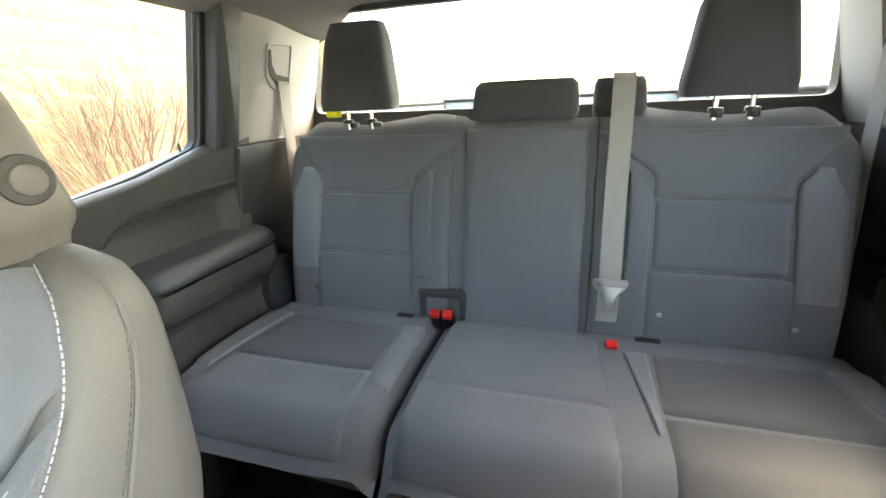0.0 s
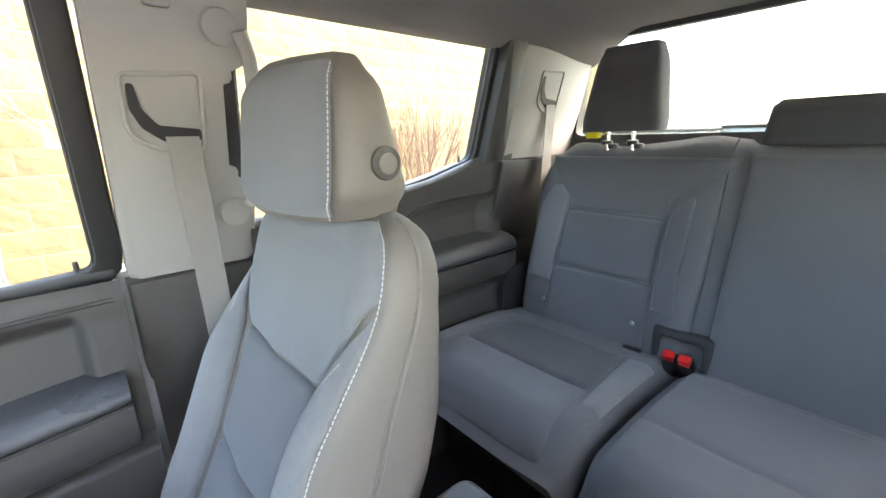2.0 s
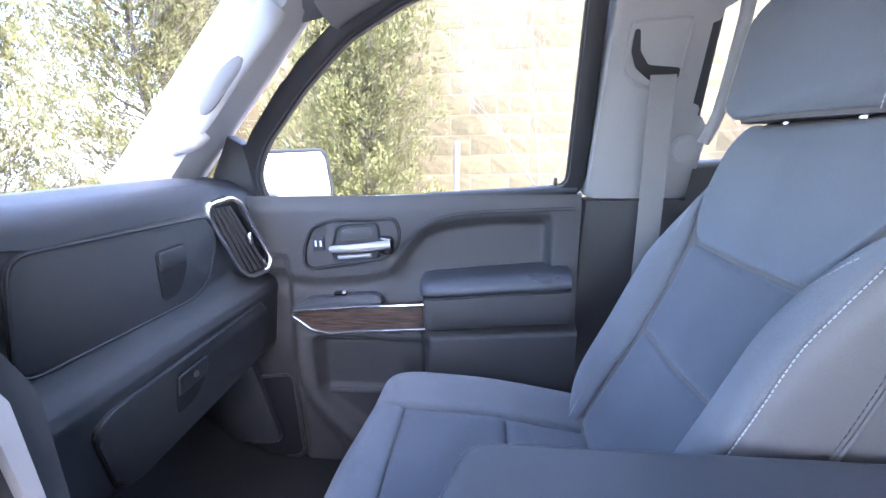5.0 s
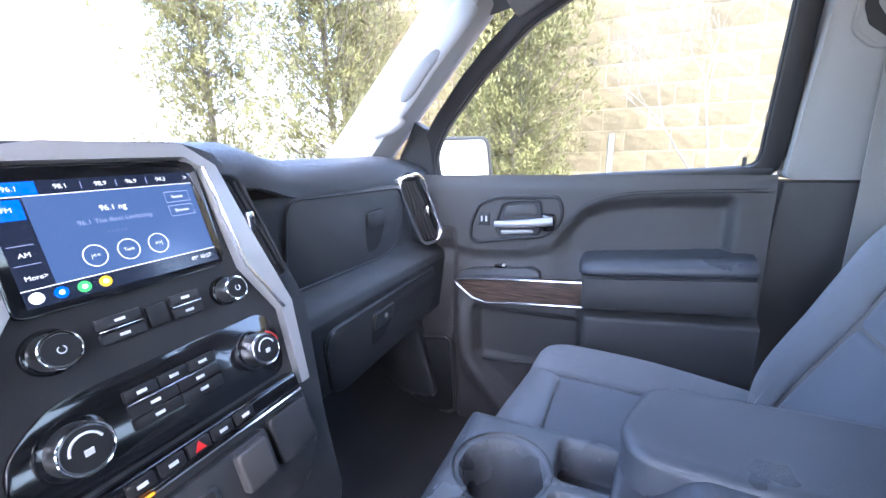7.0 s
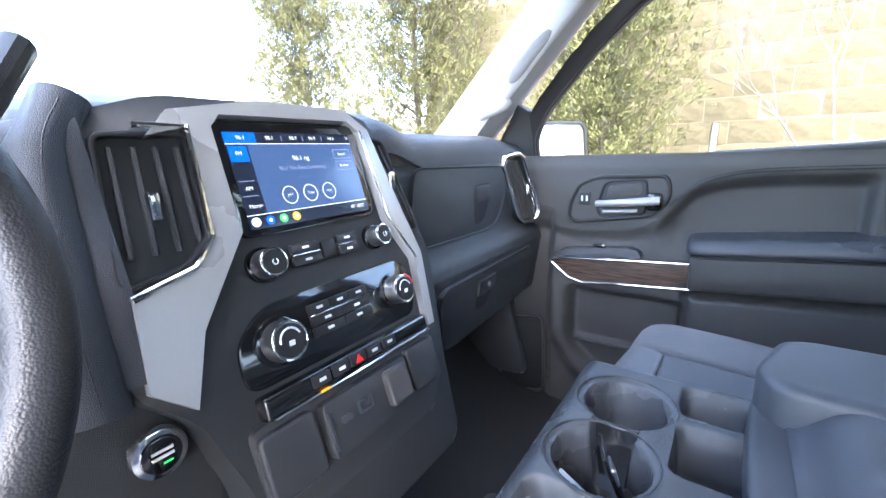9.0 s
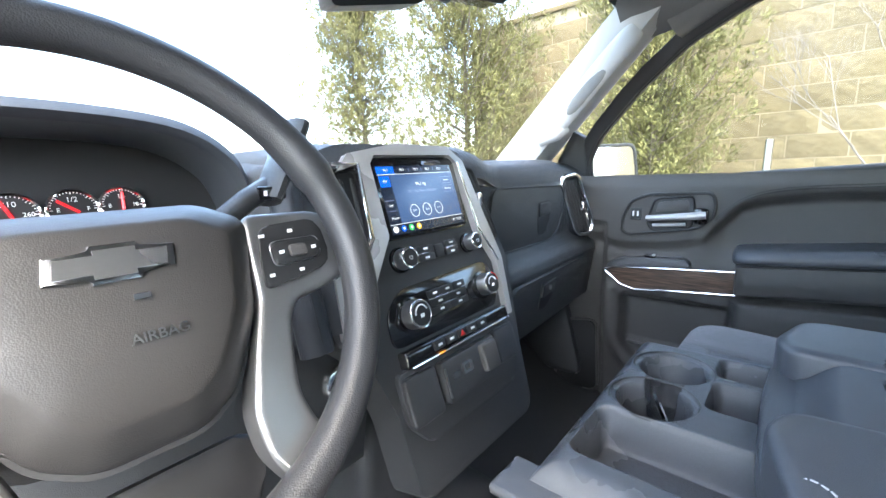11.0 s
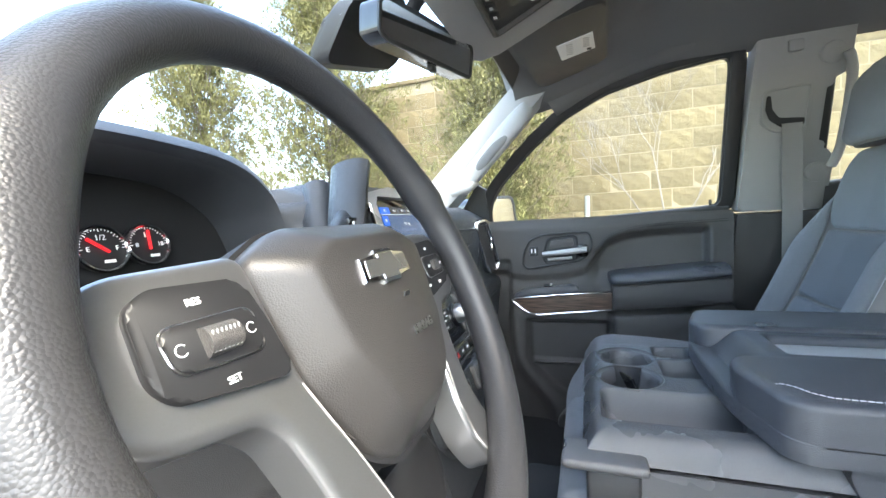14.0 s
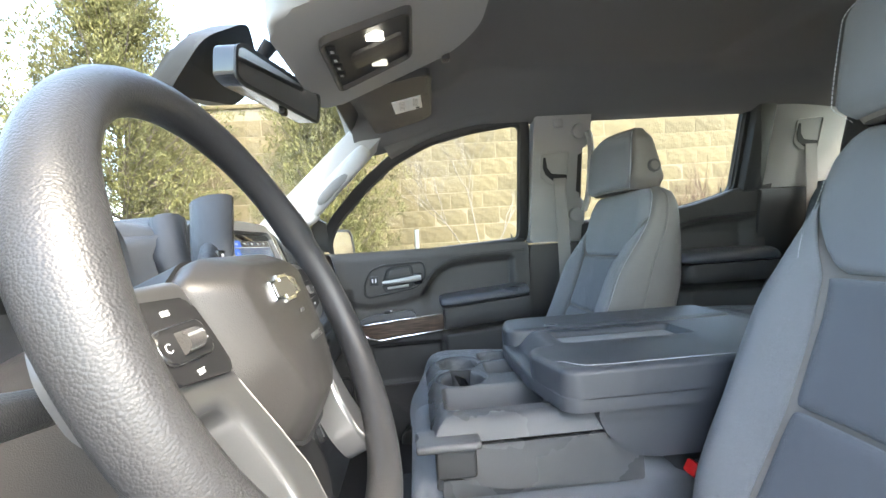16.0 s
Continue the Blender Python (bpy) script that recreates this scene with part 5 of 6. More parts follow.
            if mark == "heat":
                part("marking", tube([S(x + r * 0.92 * math.cos(a), z + r * 0.92 * math.sin(a), 0.025) for a in [radians(10 + 60 * q / 8) for q in range(9)]], 0.0016, 5), RED, k)
            part("marking", rbox(S(x, z - r * 0.15, 0.0267), (r * 0.3, 0.001, r * 0.3), 0.0), WHITE, k, smooth=0)
        else:
            part("marking", tube([S(x + 0.003 * math.cos(a), z + 0.003 * math.sin(a), 0.0267) for a in [radians(120 + 300 * q / 10) for q in range(11)]], 0.0005, 4), WHITE, k)
    # button groups
    rot = Euler((math.atan(-SLOPE), 0, 0)).to_matrix()

    def button(x, z, w, h, mt=PLASTIC, dd=0.003, bar=True, parent=None):
        b = part("button", rbox(S(x, z, dd), (w, 0.006, h), 0.0015, 2, rot), mt, parent or stack)
        if bar:
            part("marking", rbox(S(x, z, dd + 0.0033), (min(w * 0.4, 0.009), 0.0006, h * 0.28), 0.0, 2, rot), WHITE, b, smooth=0)
        return b
    for x0, x1 in ((-0.050, -0.011), (0.018, 0.050)):
        c = (x0 + x1) / 2
        button(c, 1.182, x1 - x0, 0.0105)
        button(c, 1.168, x1 - x0, 0.0105)
        part("bright_trim", rbox(S(c, 1.175, 0.006), (x1 - x0, 0.002, 0.0014), 0.0005, 1, rot), CHROME, stack)
    button(0.003, 1.174, 0.020, 0.022, MATTE, bar=False)
    hv = rounded([(-0.140, 1.055), (-0.138, 1.105), (-0.100, 1.134), (0.115, 1.136), (0.132, 1.118), (0.128, 1.055)], 0.018, 4)
    part("climate_panel", prism(hv, S, -0.006, 0.0005, 0.002), GLOSS, stack)
    for row, z in enumerate((1.1125, 1.0985, 1.086)):
        n = (3, 2, 2)[row]
        for k in range(n):
            w = 0.094 / n
            button(-0.051 + w * (k + 0.5), z, w - 0.001, 0.0115, MATTE, 0.002)
    part("bright_trim", rbox(S(-0.004, 1.1052, 0.0055), (0.094, 0.0015, 0.0012), 0.0004, 1, rot), CHROME, stack)
    # toggle row
    part("switch_shelf", prism(rounded([(-0.135, 1.026), (0.128, 1.026), (0.128, 1.050), (-0.135, 1.050)], 0.004, 2), S, -0.01, 0.016, 0.005, 3), GLOSS, stack)
    part("bright_trim", tube([S(-0.130, 1.028, 0.018), S(0.124, 1.028, 0.018)], 0.0018, 6), CHROME, stack, "bright chrome edging")
    for x in (-0.068, -0.040, -0.013, 0.014, 0.042):
        b = button(x, 1.041, 0.024, 0.013, MATTE, 0.017, bar=x != -0.013)
        if x == -0.013:
            part("hazard_mark", prism([(x - 0.006, 1.037), (x + 0.006, 1.037), (x, 1.0465)], S, 0.019, 0.0208), RED, b, "red hazard triangle", smooth=0)
    part("indicator", rbox(S(-0.068, 1.0290, 0.0195), (0.012, 0.002, 0.002), 0.0), AMBER_LED, stack, smooth=0)
    # lower lids and sockets
    low = part("lower_console", prism(rounded([(-0.120, 0.918), (0.100, 0.918), (0.134, 0.955), (0.136, 1.026), (-0.152, 1.026), (-0.152, 0.955)], 0.012, 3), S, -0.03, 0.008, 0.005), PLASTIC, d)
    for x0, x1, z0, z1 in ((-0.152, -0.088, 0.950, 1.018), (0.066, 0.128, 0.960, 1.018)):
        part("lid", prism(rounded([(x0, z0), (x1, z0), (x1, z1), (x0, z1)], 0.008, 3), S, 0.008, 0.018, 0.004, 3), PLASTIC, low)
    part("socket_panel", prism(rounded([(-0.080, 0.955), (0.058, 0.955), (0.058, 1.016), (-0.080, 1.016)], 0.006, 3), S, 0.008, 0.022, 0.003), PLASTIC, low)
    part("usb_port", ring(rounded([(-0.038, 0.984), (-0.014, 0.984), (-0.014, 1.0), (-0.038, 1.0)], 0.003, 2), rounded([(-0.034, 0.987), (-0.018, 0.987), (-0.018, 0.997), (-0.034, 0.997)], 0.002, 2), S, 0.02, 0.0245), GREY_METAL, low)
    part("usb_port", prism(rounded([(-0.062, 0.986), (-0.046, 0.986), (-0.046, 0.994), (-0.062, 0.994)], 0.0038, 4), S, 0.02, 0.024), GREY_METAL, low)
    part("socket_mark", rbox(S(-0.076, 0.985, 0.0225), (0.003, 0.002, 0.045), 0.0, 2, rot), GREY_METAL, low)
    part("power_lid", prism(rounded([(0.010, 0.968), (0.050, 0.968), (0.050, 1.012), (0.010, 1.012)], 0.006, 3), S, 0.018, 0.032, 0.004, 3), PLASTIC_MID, low)
    # knee panel, start button, driver's side
    def knee(x, t):
        prof = [(0.0, 0.80, 1.25), (0.2, 0.742, 1.19), (0.35, 0.712, 1.10), (0.6, 0.690, 1.0), (0.85, 0.72, 0.86), (1.0, 0.85, 0.80)]
        return (x, float(np.interp(t, [p[0] for p in prof], [p[1] for p in prof])), float(np.interp(t, [p[0] for p in prof], [p[2] for p in prof])))
    part("knee_panel", sheet(knee, -0.80, -0.155, 0, 1, 30, 40), PLASTIC, d, smooth=60)
    for nm, r, h, mt, off in (("start_button_ring", 0.0235, 0.014, CHROME, 0.0), ("start_button", 0.0175, 0.016, GLOSS, 0.002)):
        part(nm, disc((-0.211, 0.682 - off, 1.025), (0, -1, 0.12), r, h, 36, 0.003), mt, d)
    part("start_lamp", rbox((-0.208, 0.6715, 1.017), (0.008, 0.001, 0.004), 0.0), GREEN_LED, d, smooth=0)
    for z in (1.031, 1.025):
        part("marking", rbox((-0.211, 0.6712, z), (0.018, 0.001, 0.0028), 0.0), WHITE, d, smooth=0)
    part("side_switches", prism(rounded([(-0.74, 1.04), (-0.60, 1.04), (-0.60, 1.15), (-0.74, 1.16)], 0.02, 4), F(0.705), -0.02, 0.012, 0.006), GLOSS, d)
    part("headlamp_dial", disc((-0.67, 0.690, 1.10), (0, -1, 0.1), 0.026, 0.02, 32, 0.004), PLASTIC_MID, d)
    part("lower_panel", rbox((0.0, 0.86, 0.80), (0.30, 0.26, 0.30), 0.03, 3), PLASTIC, d)
    part("firewall", rbox((0.0, 1.17, 0.86), (1.64, 0.04, 0.78), 0.0), CARPET, d)
    part("foot_kick", prism(rounded([(0.72, 0.60), (1.14, 0.60), (1.14, 0.95), (0.80, 0.92)], 0.05, 3), lambda u, v, q: (0.80 - q, u, v), 0.0, 0.06, 0.02), PLASTIC, d)
    return d


dashboard()


def cluster():
    c = thing("instrument_cluster", "hooded instrument cluster with four small chrome-ringed gauges", "gauge cluster")
    arch = [(-0.675, 1.20), (-0.665, 1.30), (-0.625, 1.355), (-0.54, 1.380), (-0.45, 1.385), (-0.34, 1.375), (-0.282, 1.345), (-0.258, 1.30), (-0.250, 1.20)]
    A = [(p.x, p.y) for p in curve([(a, b, 0) for a, b in arch], 6)]
    rings = []
    for y, k, dz in ((1.02, 1.0, -0.03), (0.90, 1.0, 0.0), (0.80, 1.0, 0.004), (0.772, 0.995, 0.002), (0.764, 0.975, -0.008), (0.775, 0.95, -0.016), (0.85, 0.93, -0.024), (0.90, 0.92, -0.026)):
        rings.append([(-0.4625 + (x + 0.4625) * k, y, z + dz) for x, z in A])
    bm = bmesh.new()
    rows = [[bm.verts.new(p) for p in r] for r in rings]
    for R, Q in zip(rows, rows[1:]):
        for k in range(len(R) - 1):
            bm.faces.new((R[k], R[k + 1], Q[k + 1], Q[k]))
    part("hood", bm, DASH_PAD, c, smooth=60)
    part("dial_plate", prism([(-0.66, 1.16), (-0.26, 1.16), (-0.27, 1.33), (-0.36, 1.365), (-0.56, 1.365), (-0.65, 1.33)], lambda u, v, q: (u, 0.858 + 0.25 * (v - 1.27) - q, v), -0.01, 0.0), MATTE, c)
    part("bezel_floor", sheet(lambda x, t: (x, 0.85 - 0.09 * t, 1.215 - 0.01 * t), -0.66, -0.26, 0, 1, 8, 4, 0.006), PLASTIC, c)
    dials = [(-0.529, 1.276, 0.0235, 150), (-0.474, 1.278, 0.0235, 110), (-0.424, 1.280, 0.0225, 140), (-0.379, 1.281, 0.0215, 85), (-0.575, 1.205, 0.060, 0), (-0.375, 1.205, 0.060, 0)]
    for x, z, r, ang in dials:
        y = 0.852
        g = part("gauge", disc((x, y, z), (0, -1, 0.25), r, 0.008, 40), MATTE, c)
        Q = lambda a, k, dd=0.006: (x + r * k * math.cos(a), y - dd + 0.25 * r * k * math.sin(a), z + r * k * math.sin(a) * 0.97)
        part("gauge_ring", tube([Q(2 * math.pi * k / 40, 1.0) for k in range(40)], 0.0019, 6, closed=True), CHROME, g)
        tk = bmesh.new()
        for k in range(21 if r < 0.04 else 41):
            a = radians(180 - 180 * k / (20 if r < 0.04 else 40))
            p0, p1 = Vector(Q(a, 0.90)), Vector(Q(a, 0.78 if k % 5 == 0 else 0.84))
            q = (p1 - p0).to_track_quat("X", "Z").to_matrix().to_4x4()
            bmesh.ops.create_cube(tk, size=1.0, matrix=Matrix.Translation((p0 + p1) / 2) @ q @ Matrix.Diagonal(((p1 - p0).length, 0.0008, 0.0008, 1)))
        part("ticks", tk, WHITE, g, smooth=0)
        if r < 0.04:
            p0, p1 = Vector(Q(radians(ang), 0.75, 0.0075)), Vector(Q(radians(ang + 180), 0.25, 0.0075))
            part("needle", tube([p0, p1], 0.0018, 6), NEEDLE, g, "red needle")
            lettering({-0.529: "60", -0.474: "210", -0.424: "1/2", -0.379: "14"}[x], 0.008, WHITE, g, Matrix.Translation(Q(radians(90), 0.5, 0.0062)) @ Euler((radians(76), 0, 0)).to_matrix().to_4x4())
            for a, tx in ((0, {-0.529: "120", -0.474: "260", -0.424: "F", -0.379: "18"}[x]), (180, {-0.529: "0", -0.474: "160", -0.424: "E", -0.379: "8"}[x])):
                lettering(tx, 0.0065, WHITE, g, Matrix.Translation(Q(radians(a), 0.58, 0.0062)) @ Euler((radians(76), 0, 0)).to_matrix().to_4x4())
            part("marking", rbox(Q(radians(285), 0.6, 0.0062), (0.010, 0.0006, 0.003), 0.0), WHITE, g, smooth=0)


cluster()

# ---- steering wheel ----
WC, WT = Vector((-0.461, 0.526, 1.2466)), radians(24)
WV, WN = Vector((0, math.sin(WT), math.cos(WT))), Vector((0, -math.cos(WT), math.sin(WT)))


def on_wheel(u, v, w):
    return tuple(WC + Vector((u, 0, 0)) + WV * v + WN * w)


def on_hub(u, v, w):
    """The same for the hub and spokes, which stand back from the rim."""
    return on_wheel(u + 0.009, v - 0.015, w - 0.026)


def steering_wheel():
    w = thing("steering_wheel", "black leather steering wheel with satin grey spokes and switch pads", "steering wheel")
    n = 96
    rings = []
    for k in range(n):
        a = 2 * math.pi * k / n
        thick = 0.0148 + 0.0025 * math.exp(-(((a - radians(20)) % (2 * math.pi)) / 0.25) ** 2) + 0.0025 * math.exp(-((a - radians(160)) / 0.25) ** 2)
        R = 0.1735
        rings.append([on_wheel((R + thick * math.cos(b)) * math.cos(a), (R + thick * math.cos(b)) * math.sin(a), thick * 1.05 * math.sin(b)) for b in [2 * math.pi * q / 18 for q in range(18)]])
    bm = loft(rings + [rings[0]], caps=False)
    bmesh.ops.remove_doubles(bm, verts=bm.verts, dist=1e-6)
    part("rim", bm, HIDE, w, "grained black leather rim", smooth=80)

    # airbag pad
    out = rounded([(-0.089, 0.053), (-0.058, 0.069), (0.058, 0.069), (0.089, 0.053), (0.078, -0.016), (0.052, -0.066), (0.028, -0.082), (-0.028, -0.082), (-0.052, -0.066), (-0.078, -0.016)], 0.010, 5)
    pts = [Vector((p.x, p.y)) for p in out]
    rings = []
    c = Vector((0, 0.0))
    for k, h in ((1.0, -0.02), (1.0, 0.004), (0.992, 0.0085), (0.975, 0.0110), (0.87, 0.0205), (0.76, 0.0290), (0.735, 0.0305), (0.70, 0.0315), (0.45, 0.0335), (0.15, 0.0345)):
        rings.append([on_hub(p.x * k, p.y * k, h + (0.004 * smooth(0.0, 0.06, p.y * k) - 0.006 * smooth(-0.02, -0.09, p.y * k))) for p in pts])
    pad_ = part("airbag_cover", loft(rings), PAD, w, smooth=60)
    part("cover_gap", prism([(p.x * 1.03, p.y * 1.03) for p in pts], on_hub, -0.03, 0.003), MATTE, w)
    bow = [(-0.030, 0.0075), (-0.0105, 0.0075), (-0.0105, 0.0115), (0.0125, 0.0115), (0.0125, 0.0075), (0.031, 0.0075), (0.0285, -0.0075), (0.0105, -0.0075), (0.0105, -0.0115), (-0.0125, -0.0115), (-0.0125, -0.0075), (-0.0325, -0.0075)]
    B = lambda u, v, q: on_hub(u, v + 0.028, 0.0335 + q)
    part("badge", prism(bow, B, -0.002, 0.0035, 0.001), CHROME, pad_, "chrome cross-shaped badge")
    part("badge_inlay", prism([(u * 0.86, v * 0.72) for u, v in bow], B, 0.0, 0.0042), DARK_SILVER, pad_)
    mrot = Matrix.Translation(on_hub(0.012, -0.018, 0.0358)) @ Matrix(((1, 0, 0, 0), (0, WV.y, WN.y, 0), (0, WV.z, WN.z, 0), (0, 0, 0, 1)))
    lettering("AIRBAG", 0.0085, GREY_METAL, pad_, mrot)
    part("marking", rbox(on_hub(0.008, 0.006, 0.0365), (0.008, 0.001, 0.003), 0.0), GREY_METAL, pad_, smooth=0)
    # spokes
    for s in (-1, 1):
        m = lambda pts, s=s: [(s * u, v) for u, v in pts]
        sp = rounded(m([(0.086, 0.057), (0.146, 0.055), (0.160, 0.049), (0.166, 0.030), (0.164, 0.004), (0.154, -0.009), (0.136, -0.014), (0.112, -0.017), (0.102, -0.028), (0.095, -0.055), (0.090, -0.085), (0.096, -0.112), (0.116, -0.136), (0.092, -0.156), (0.070, -0.146), (0.056, -0.118), (0.054, -0.088), (0.064, -0.055), (0.080, -0.012)]), 0.010, 4)
        spoke = part("spoke", rolled(sp, on_hub, -0.014, 0.013, 0.0065, 6), SPOKE, w, "satin silver spoke", smooth=60)
        # thin silver line modelled as the highlight along the spoke's inner edge
        part("bright_edge", tube([on_hub(s * u, v, 0.0115) for u, v in ((0.083, -0.012), (0.068, -0.055), (0.058, -0.088), (0.060, -0.118), (0.073, -0.143))], 0.0013, 8), SILVER, spoke)
        pn = rounded(m([(0.096, 0.044), (0.138, 0.046), (0.147, 0.040), (0.148, 0.012), (0.141, 0.003), (0.087, -0.006), (0.090, 0.020)]), 0.007, 4)
        sw = part("switch_panel", prism(pn, on_hub, 0.008, 0.0165, 0.002), MATTE, spoke)
        inner = rounded(m([(0.098, 0.030), (0.141, 0.030), (0.139, 0.012), (0.098, 0.010)]), 0.006, 4)
        part("rocker", prism(inner, on_hub, 0.014, 0.0185, 0.002), MATTE, sw)
        part("rocker_edge", tube([on_hub(p.x, p.y, 0.0172) for p in inner], 0.0006, 5, closed=True), GREY_METAL, sw)
        if s < 0:
            part("roller", tube([on_hub(-0.119 - 0.0075, 0.0205, 0.018), on_hub(-0.119 + 0.0075, 0.0205, 0.018)], 0.0062, 16, up=WV), PLASTIC_MID, sw)
            for q in range(7):
                part("roller_rib", tube([on_hub(-0.125 + 0.002 * q, 0.0205 - 0.005, 0.0215), on_hub(-0.125 + 0.002 * q, 0.0205 + 0.003, 0.0242)], 0.0004, 4, up=WV), GREY_METAL, sw)
        else:
            part("rocker_key", prism(rounded([(0.112, 0.025), (0.127, 0.025), (0.127, 0.015), (0.112, 0.015)], 0.003, 3), on_hub, 0.017, 0.0215, 0.0015), PLASTIC_MID, sw)
        R3 = Matrix(((1, 0, 0, 0), (0, WV.y, WN.y, 0), (0, WV.z, WN.z, 0), (0, 0, 0, 1)))
        if s < 0:
            for text, u, v in (("RES", -0.122, 0.0375), ("SET", -0.118, 0.0035)):
                lettering(text, 0.0042, WHITE, sw, Matrix.Translation(on_hub(u, v, 0.0168)) @ R3)
            for u in (-0.135, -0.103):
                part("icon", tube([on_hub(u + 0.0023 * math.cos(a), 0.0205 + 0.0023 * math.sin(a), 0.0188) for a in [radians(40 + 280 * k / 10) for k in range(11)]], 0.00028, 4), WHITE, sw)
        else:
            for u, v in ((0.106, 0.0205), (0.134, 0.0205), (0.119, 0.0375), (0.119, 0.004), (0.095, 0.036), (0.094, 0.004)):
                part("icon", rbox(on_hub(u, v, 0.0188 if 0.1 < u < 0.14 and 0.01 < v < 0.03 else 0.0168), (0.004, 0.0008, 0.0025), 0.0), WHITE, sw, smooth=0)
    low = rounded([(-0.070, -0.10), (0.070, -0.10), (0.060, -0.155), (0.0, -0.165), (-0.060, -0.155)], 0.02, 4)
    part("lower_web", prism(low, on_hub, -0.045, -0.03, 0.004), MATTE, w)
    # column
    col = thing("steering_column", "dark plastic steering column shroud with shift and signal levers", "steering column")
    rings = []
    for q, rx, rz in ((0.02, 0.060, 0.060), (0.06, 0.075, 0.072), (0.14, 0.082, 0.075), (0.26, 0.085, 0.07)):
        rings.append([on_wheel(rx * math.copysign(abs(math.cos(a)) ** 0.6, math.cos(a)), rz * math.copysign(abs(math.sin(a)) ** 0.6, math.sin(a)) - 0.02, -q) for a in [2 * math.pi * k / 28 for k in range(28)]])
    part("shroud", loft(rings), PAD, col, smooth=60)
    # shift lever
    part("lever_arm", tube([on_wheel(0.06, 0.03, -0.09), (-0.32, 0.645, 1.285), (-0.288, 0.658, 1.298)], 0.011, 10), PLASTIC, col)
    lv = [(-0.296, 0.652, 1.282), (-0.285, 0.656, 1.30), (-0.265, 0.664, 1.33), (-0.245, 0.672, 1.362)]
    part("shift_lever", tube(curve(lv, 5), lambda t: 0.0105 + 0.0015 * t, 14, flat=2.2, up=Vector((0, 1, 0))), PLASTIC, col)
    part("shift_switch", rbox((-0.296, 0.640, 1.291), (0.030, 0.006, 0.014), 0.002, 2), GLOSS, col)
    for x in (-0.304, -0.296, -0.288):
        part("marking", rbox((x, 0.6365, 1.291), (0.003, 0.001, 0.005), 0.0), WHITE, col, smooth=0)
    part("signal_lever", tube([on_wheel(-0.06, 0.0, -0.08), on_wheel(-0.19, 0.02, -0.07)], lambda t: 0.008 + 0.004 * t, 10), PLASTIC, col)


steering_wheel()


# ---- centre console, folded down between the front seats ----
def console():
    c = thing("centre_console", "black folded-down centre console with cup holders and padded lid", "console")

    def inside(x, y):
        """Depth of the wells at a place on the top."""
        def box(x0, x1, y0, y1, depth, e=0.006, r=0.012):
            dx, dy = max(x0 + r - x, x - x1 + r, 0), max(y0 + r - y, y - y1 + r, 0)
            return depth * smooth(0.001, -e, math.hypot(dx, dy) - r)

        def cup(cx, cy, r, depth):
            q = math.hypot(x - cx, y - cy)
            return depth * smooth(0.001, -0.005, q - r) + 0.004 * smooth(0.001, -0.002, q - r - 0.007)
        w = max(cup(0.108, 0.340, 0.042, 0.080), cup(0.010, 0.342, 0.042, 0.080), box(0.04, 0.080, 0.320, 0.362, 0.07))
        tray = box(-0.142, -0.040, 0.165, 0.388, 0.050, 0.010, 0.016) + box(-0.128, -0.075, 0.15, 0.255, 0.022, 0.004, 0.006)
        return max(w, tray, box(0.020, 0.096, 0.215, 0.290, 0.07), box(0.112, 0.172, 0.225, 0.292, 0.04))

    def top(x, y):
        e = min(x + 0.19, 0.205 - x, 0.412 - y)
        rim = 0.030 * (1 - min(1.0, max(0.0, e) / 0.032)) ** 2.2
        return (x, y, 1.022 - rim - inside(x, y))
    part("tray_top", sheet(top, -0.19, 0.205, 0.08, 0.412, 200, 170, 0.003), CONSOLE, c, "black moulded top with wells", smooth=80)
    sidep = rounded([(0.406, 0.985), (0.404, 0.965), (0.36, 0.928), (0.30, 0.915), (0.09, 0.908), (0.09, 0.985)], 0.006, 3)
    for q0, q1 in ((-0.188, -0.174), (0.190, 0.203)):
        part("side_panel", prism(sidep, lambda u, v, q: (q, u, v), q0, q1, 0.003), CONSOLE, c)
    part("front_panel", rbox((0.007, 0.402, 0.950), (0.37, 0.012, 0.070), 0.004), CONSOLE, c)
    part("core", rbox((0.007, 0.25, 0.915), (0.37, 0.30, 0.03), 0.004), CONSOLE, c)
    for cx_, cy_ in ((0.108, 0.340), (0.010, 0.342)):
        part("cup_rim", tube([(cx_ + 0.0505 * math.cos(a), cy_ + 0.0505 * math.sin(a), 1.0205) for a in [2 * math.pi * k / 40 for k in range(40)]], 0.0016, 6, closed=True), MATTE, c)
    part("tray_step", prism(rounded([(0.165, 0.975), (0.215, 0.975), (0.205, 1.010), (0.168, 1.015)], 0.005, 3), lambda u, v, q: (q, u, v), -0.135, -0.075, 0.004), PLASTIC, c)

    def lid_mid(x, y):
        z = 1.084 - 0.030 * smooth(0.165, 0.212, y) ** 1.5
        z -= 0.014 * smooth(-0.032, -0.022, x) * smooth(0.062, 0.052, x) * smooth(-0.115, -0.105, y) * smooth(0.150, 0.138, y)
        return (x, y, z)
    Z = lambda u, v, q: (u, v, q)
    plan = rounded([(-0.207, -0.285), (-0.207, 0.195), (-0.195, 0.214), (-0.095, 0.236), (0.03, 0.240), (0.125, 0.236), (0.200, 0.214), (0.212, 0.19), (0.212, -0.285)], 0.025, 5)
    lid = part("lid", rolled(plan, Z, 1.026, 1.052, 0.008), VINYL_DARK, c, "padded black vinyl lid", smooth=60)
    part("lid_middle", sheet(lid_mid, -0.075, 0.105, -0.28, 0.212, 60, 110), VINYL_DARK, lid, smooth=40)
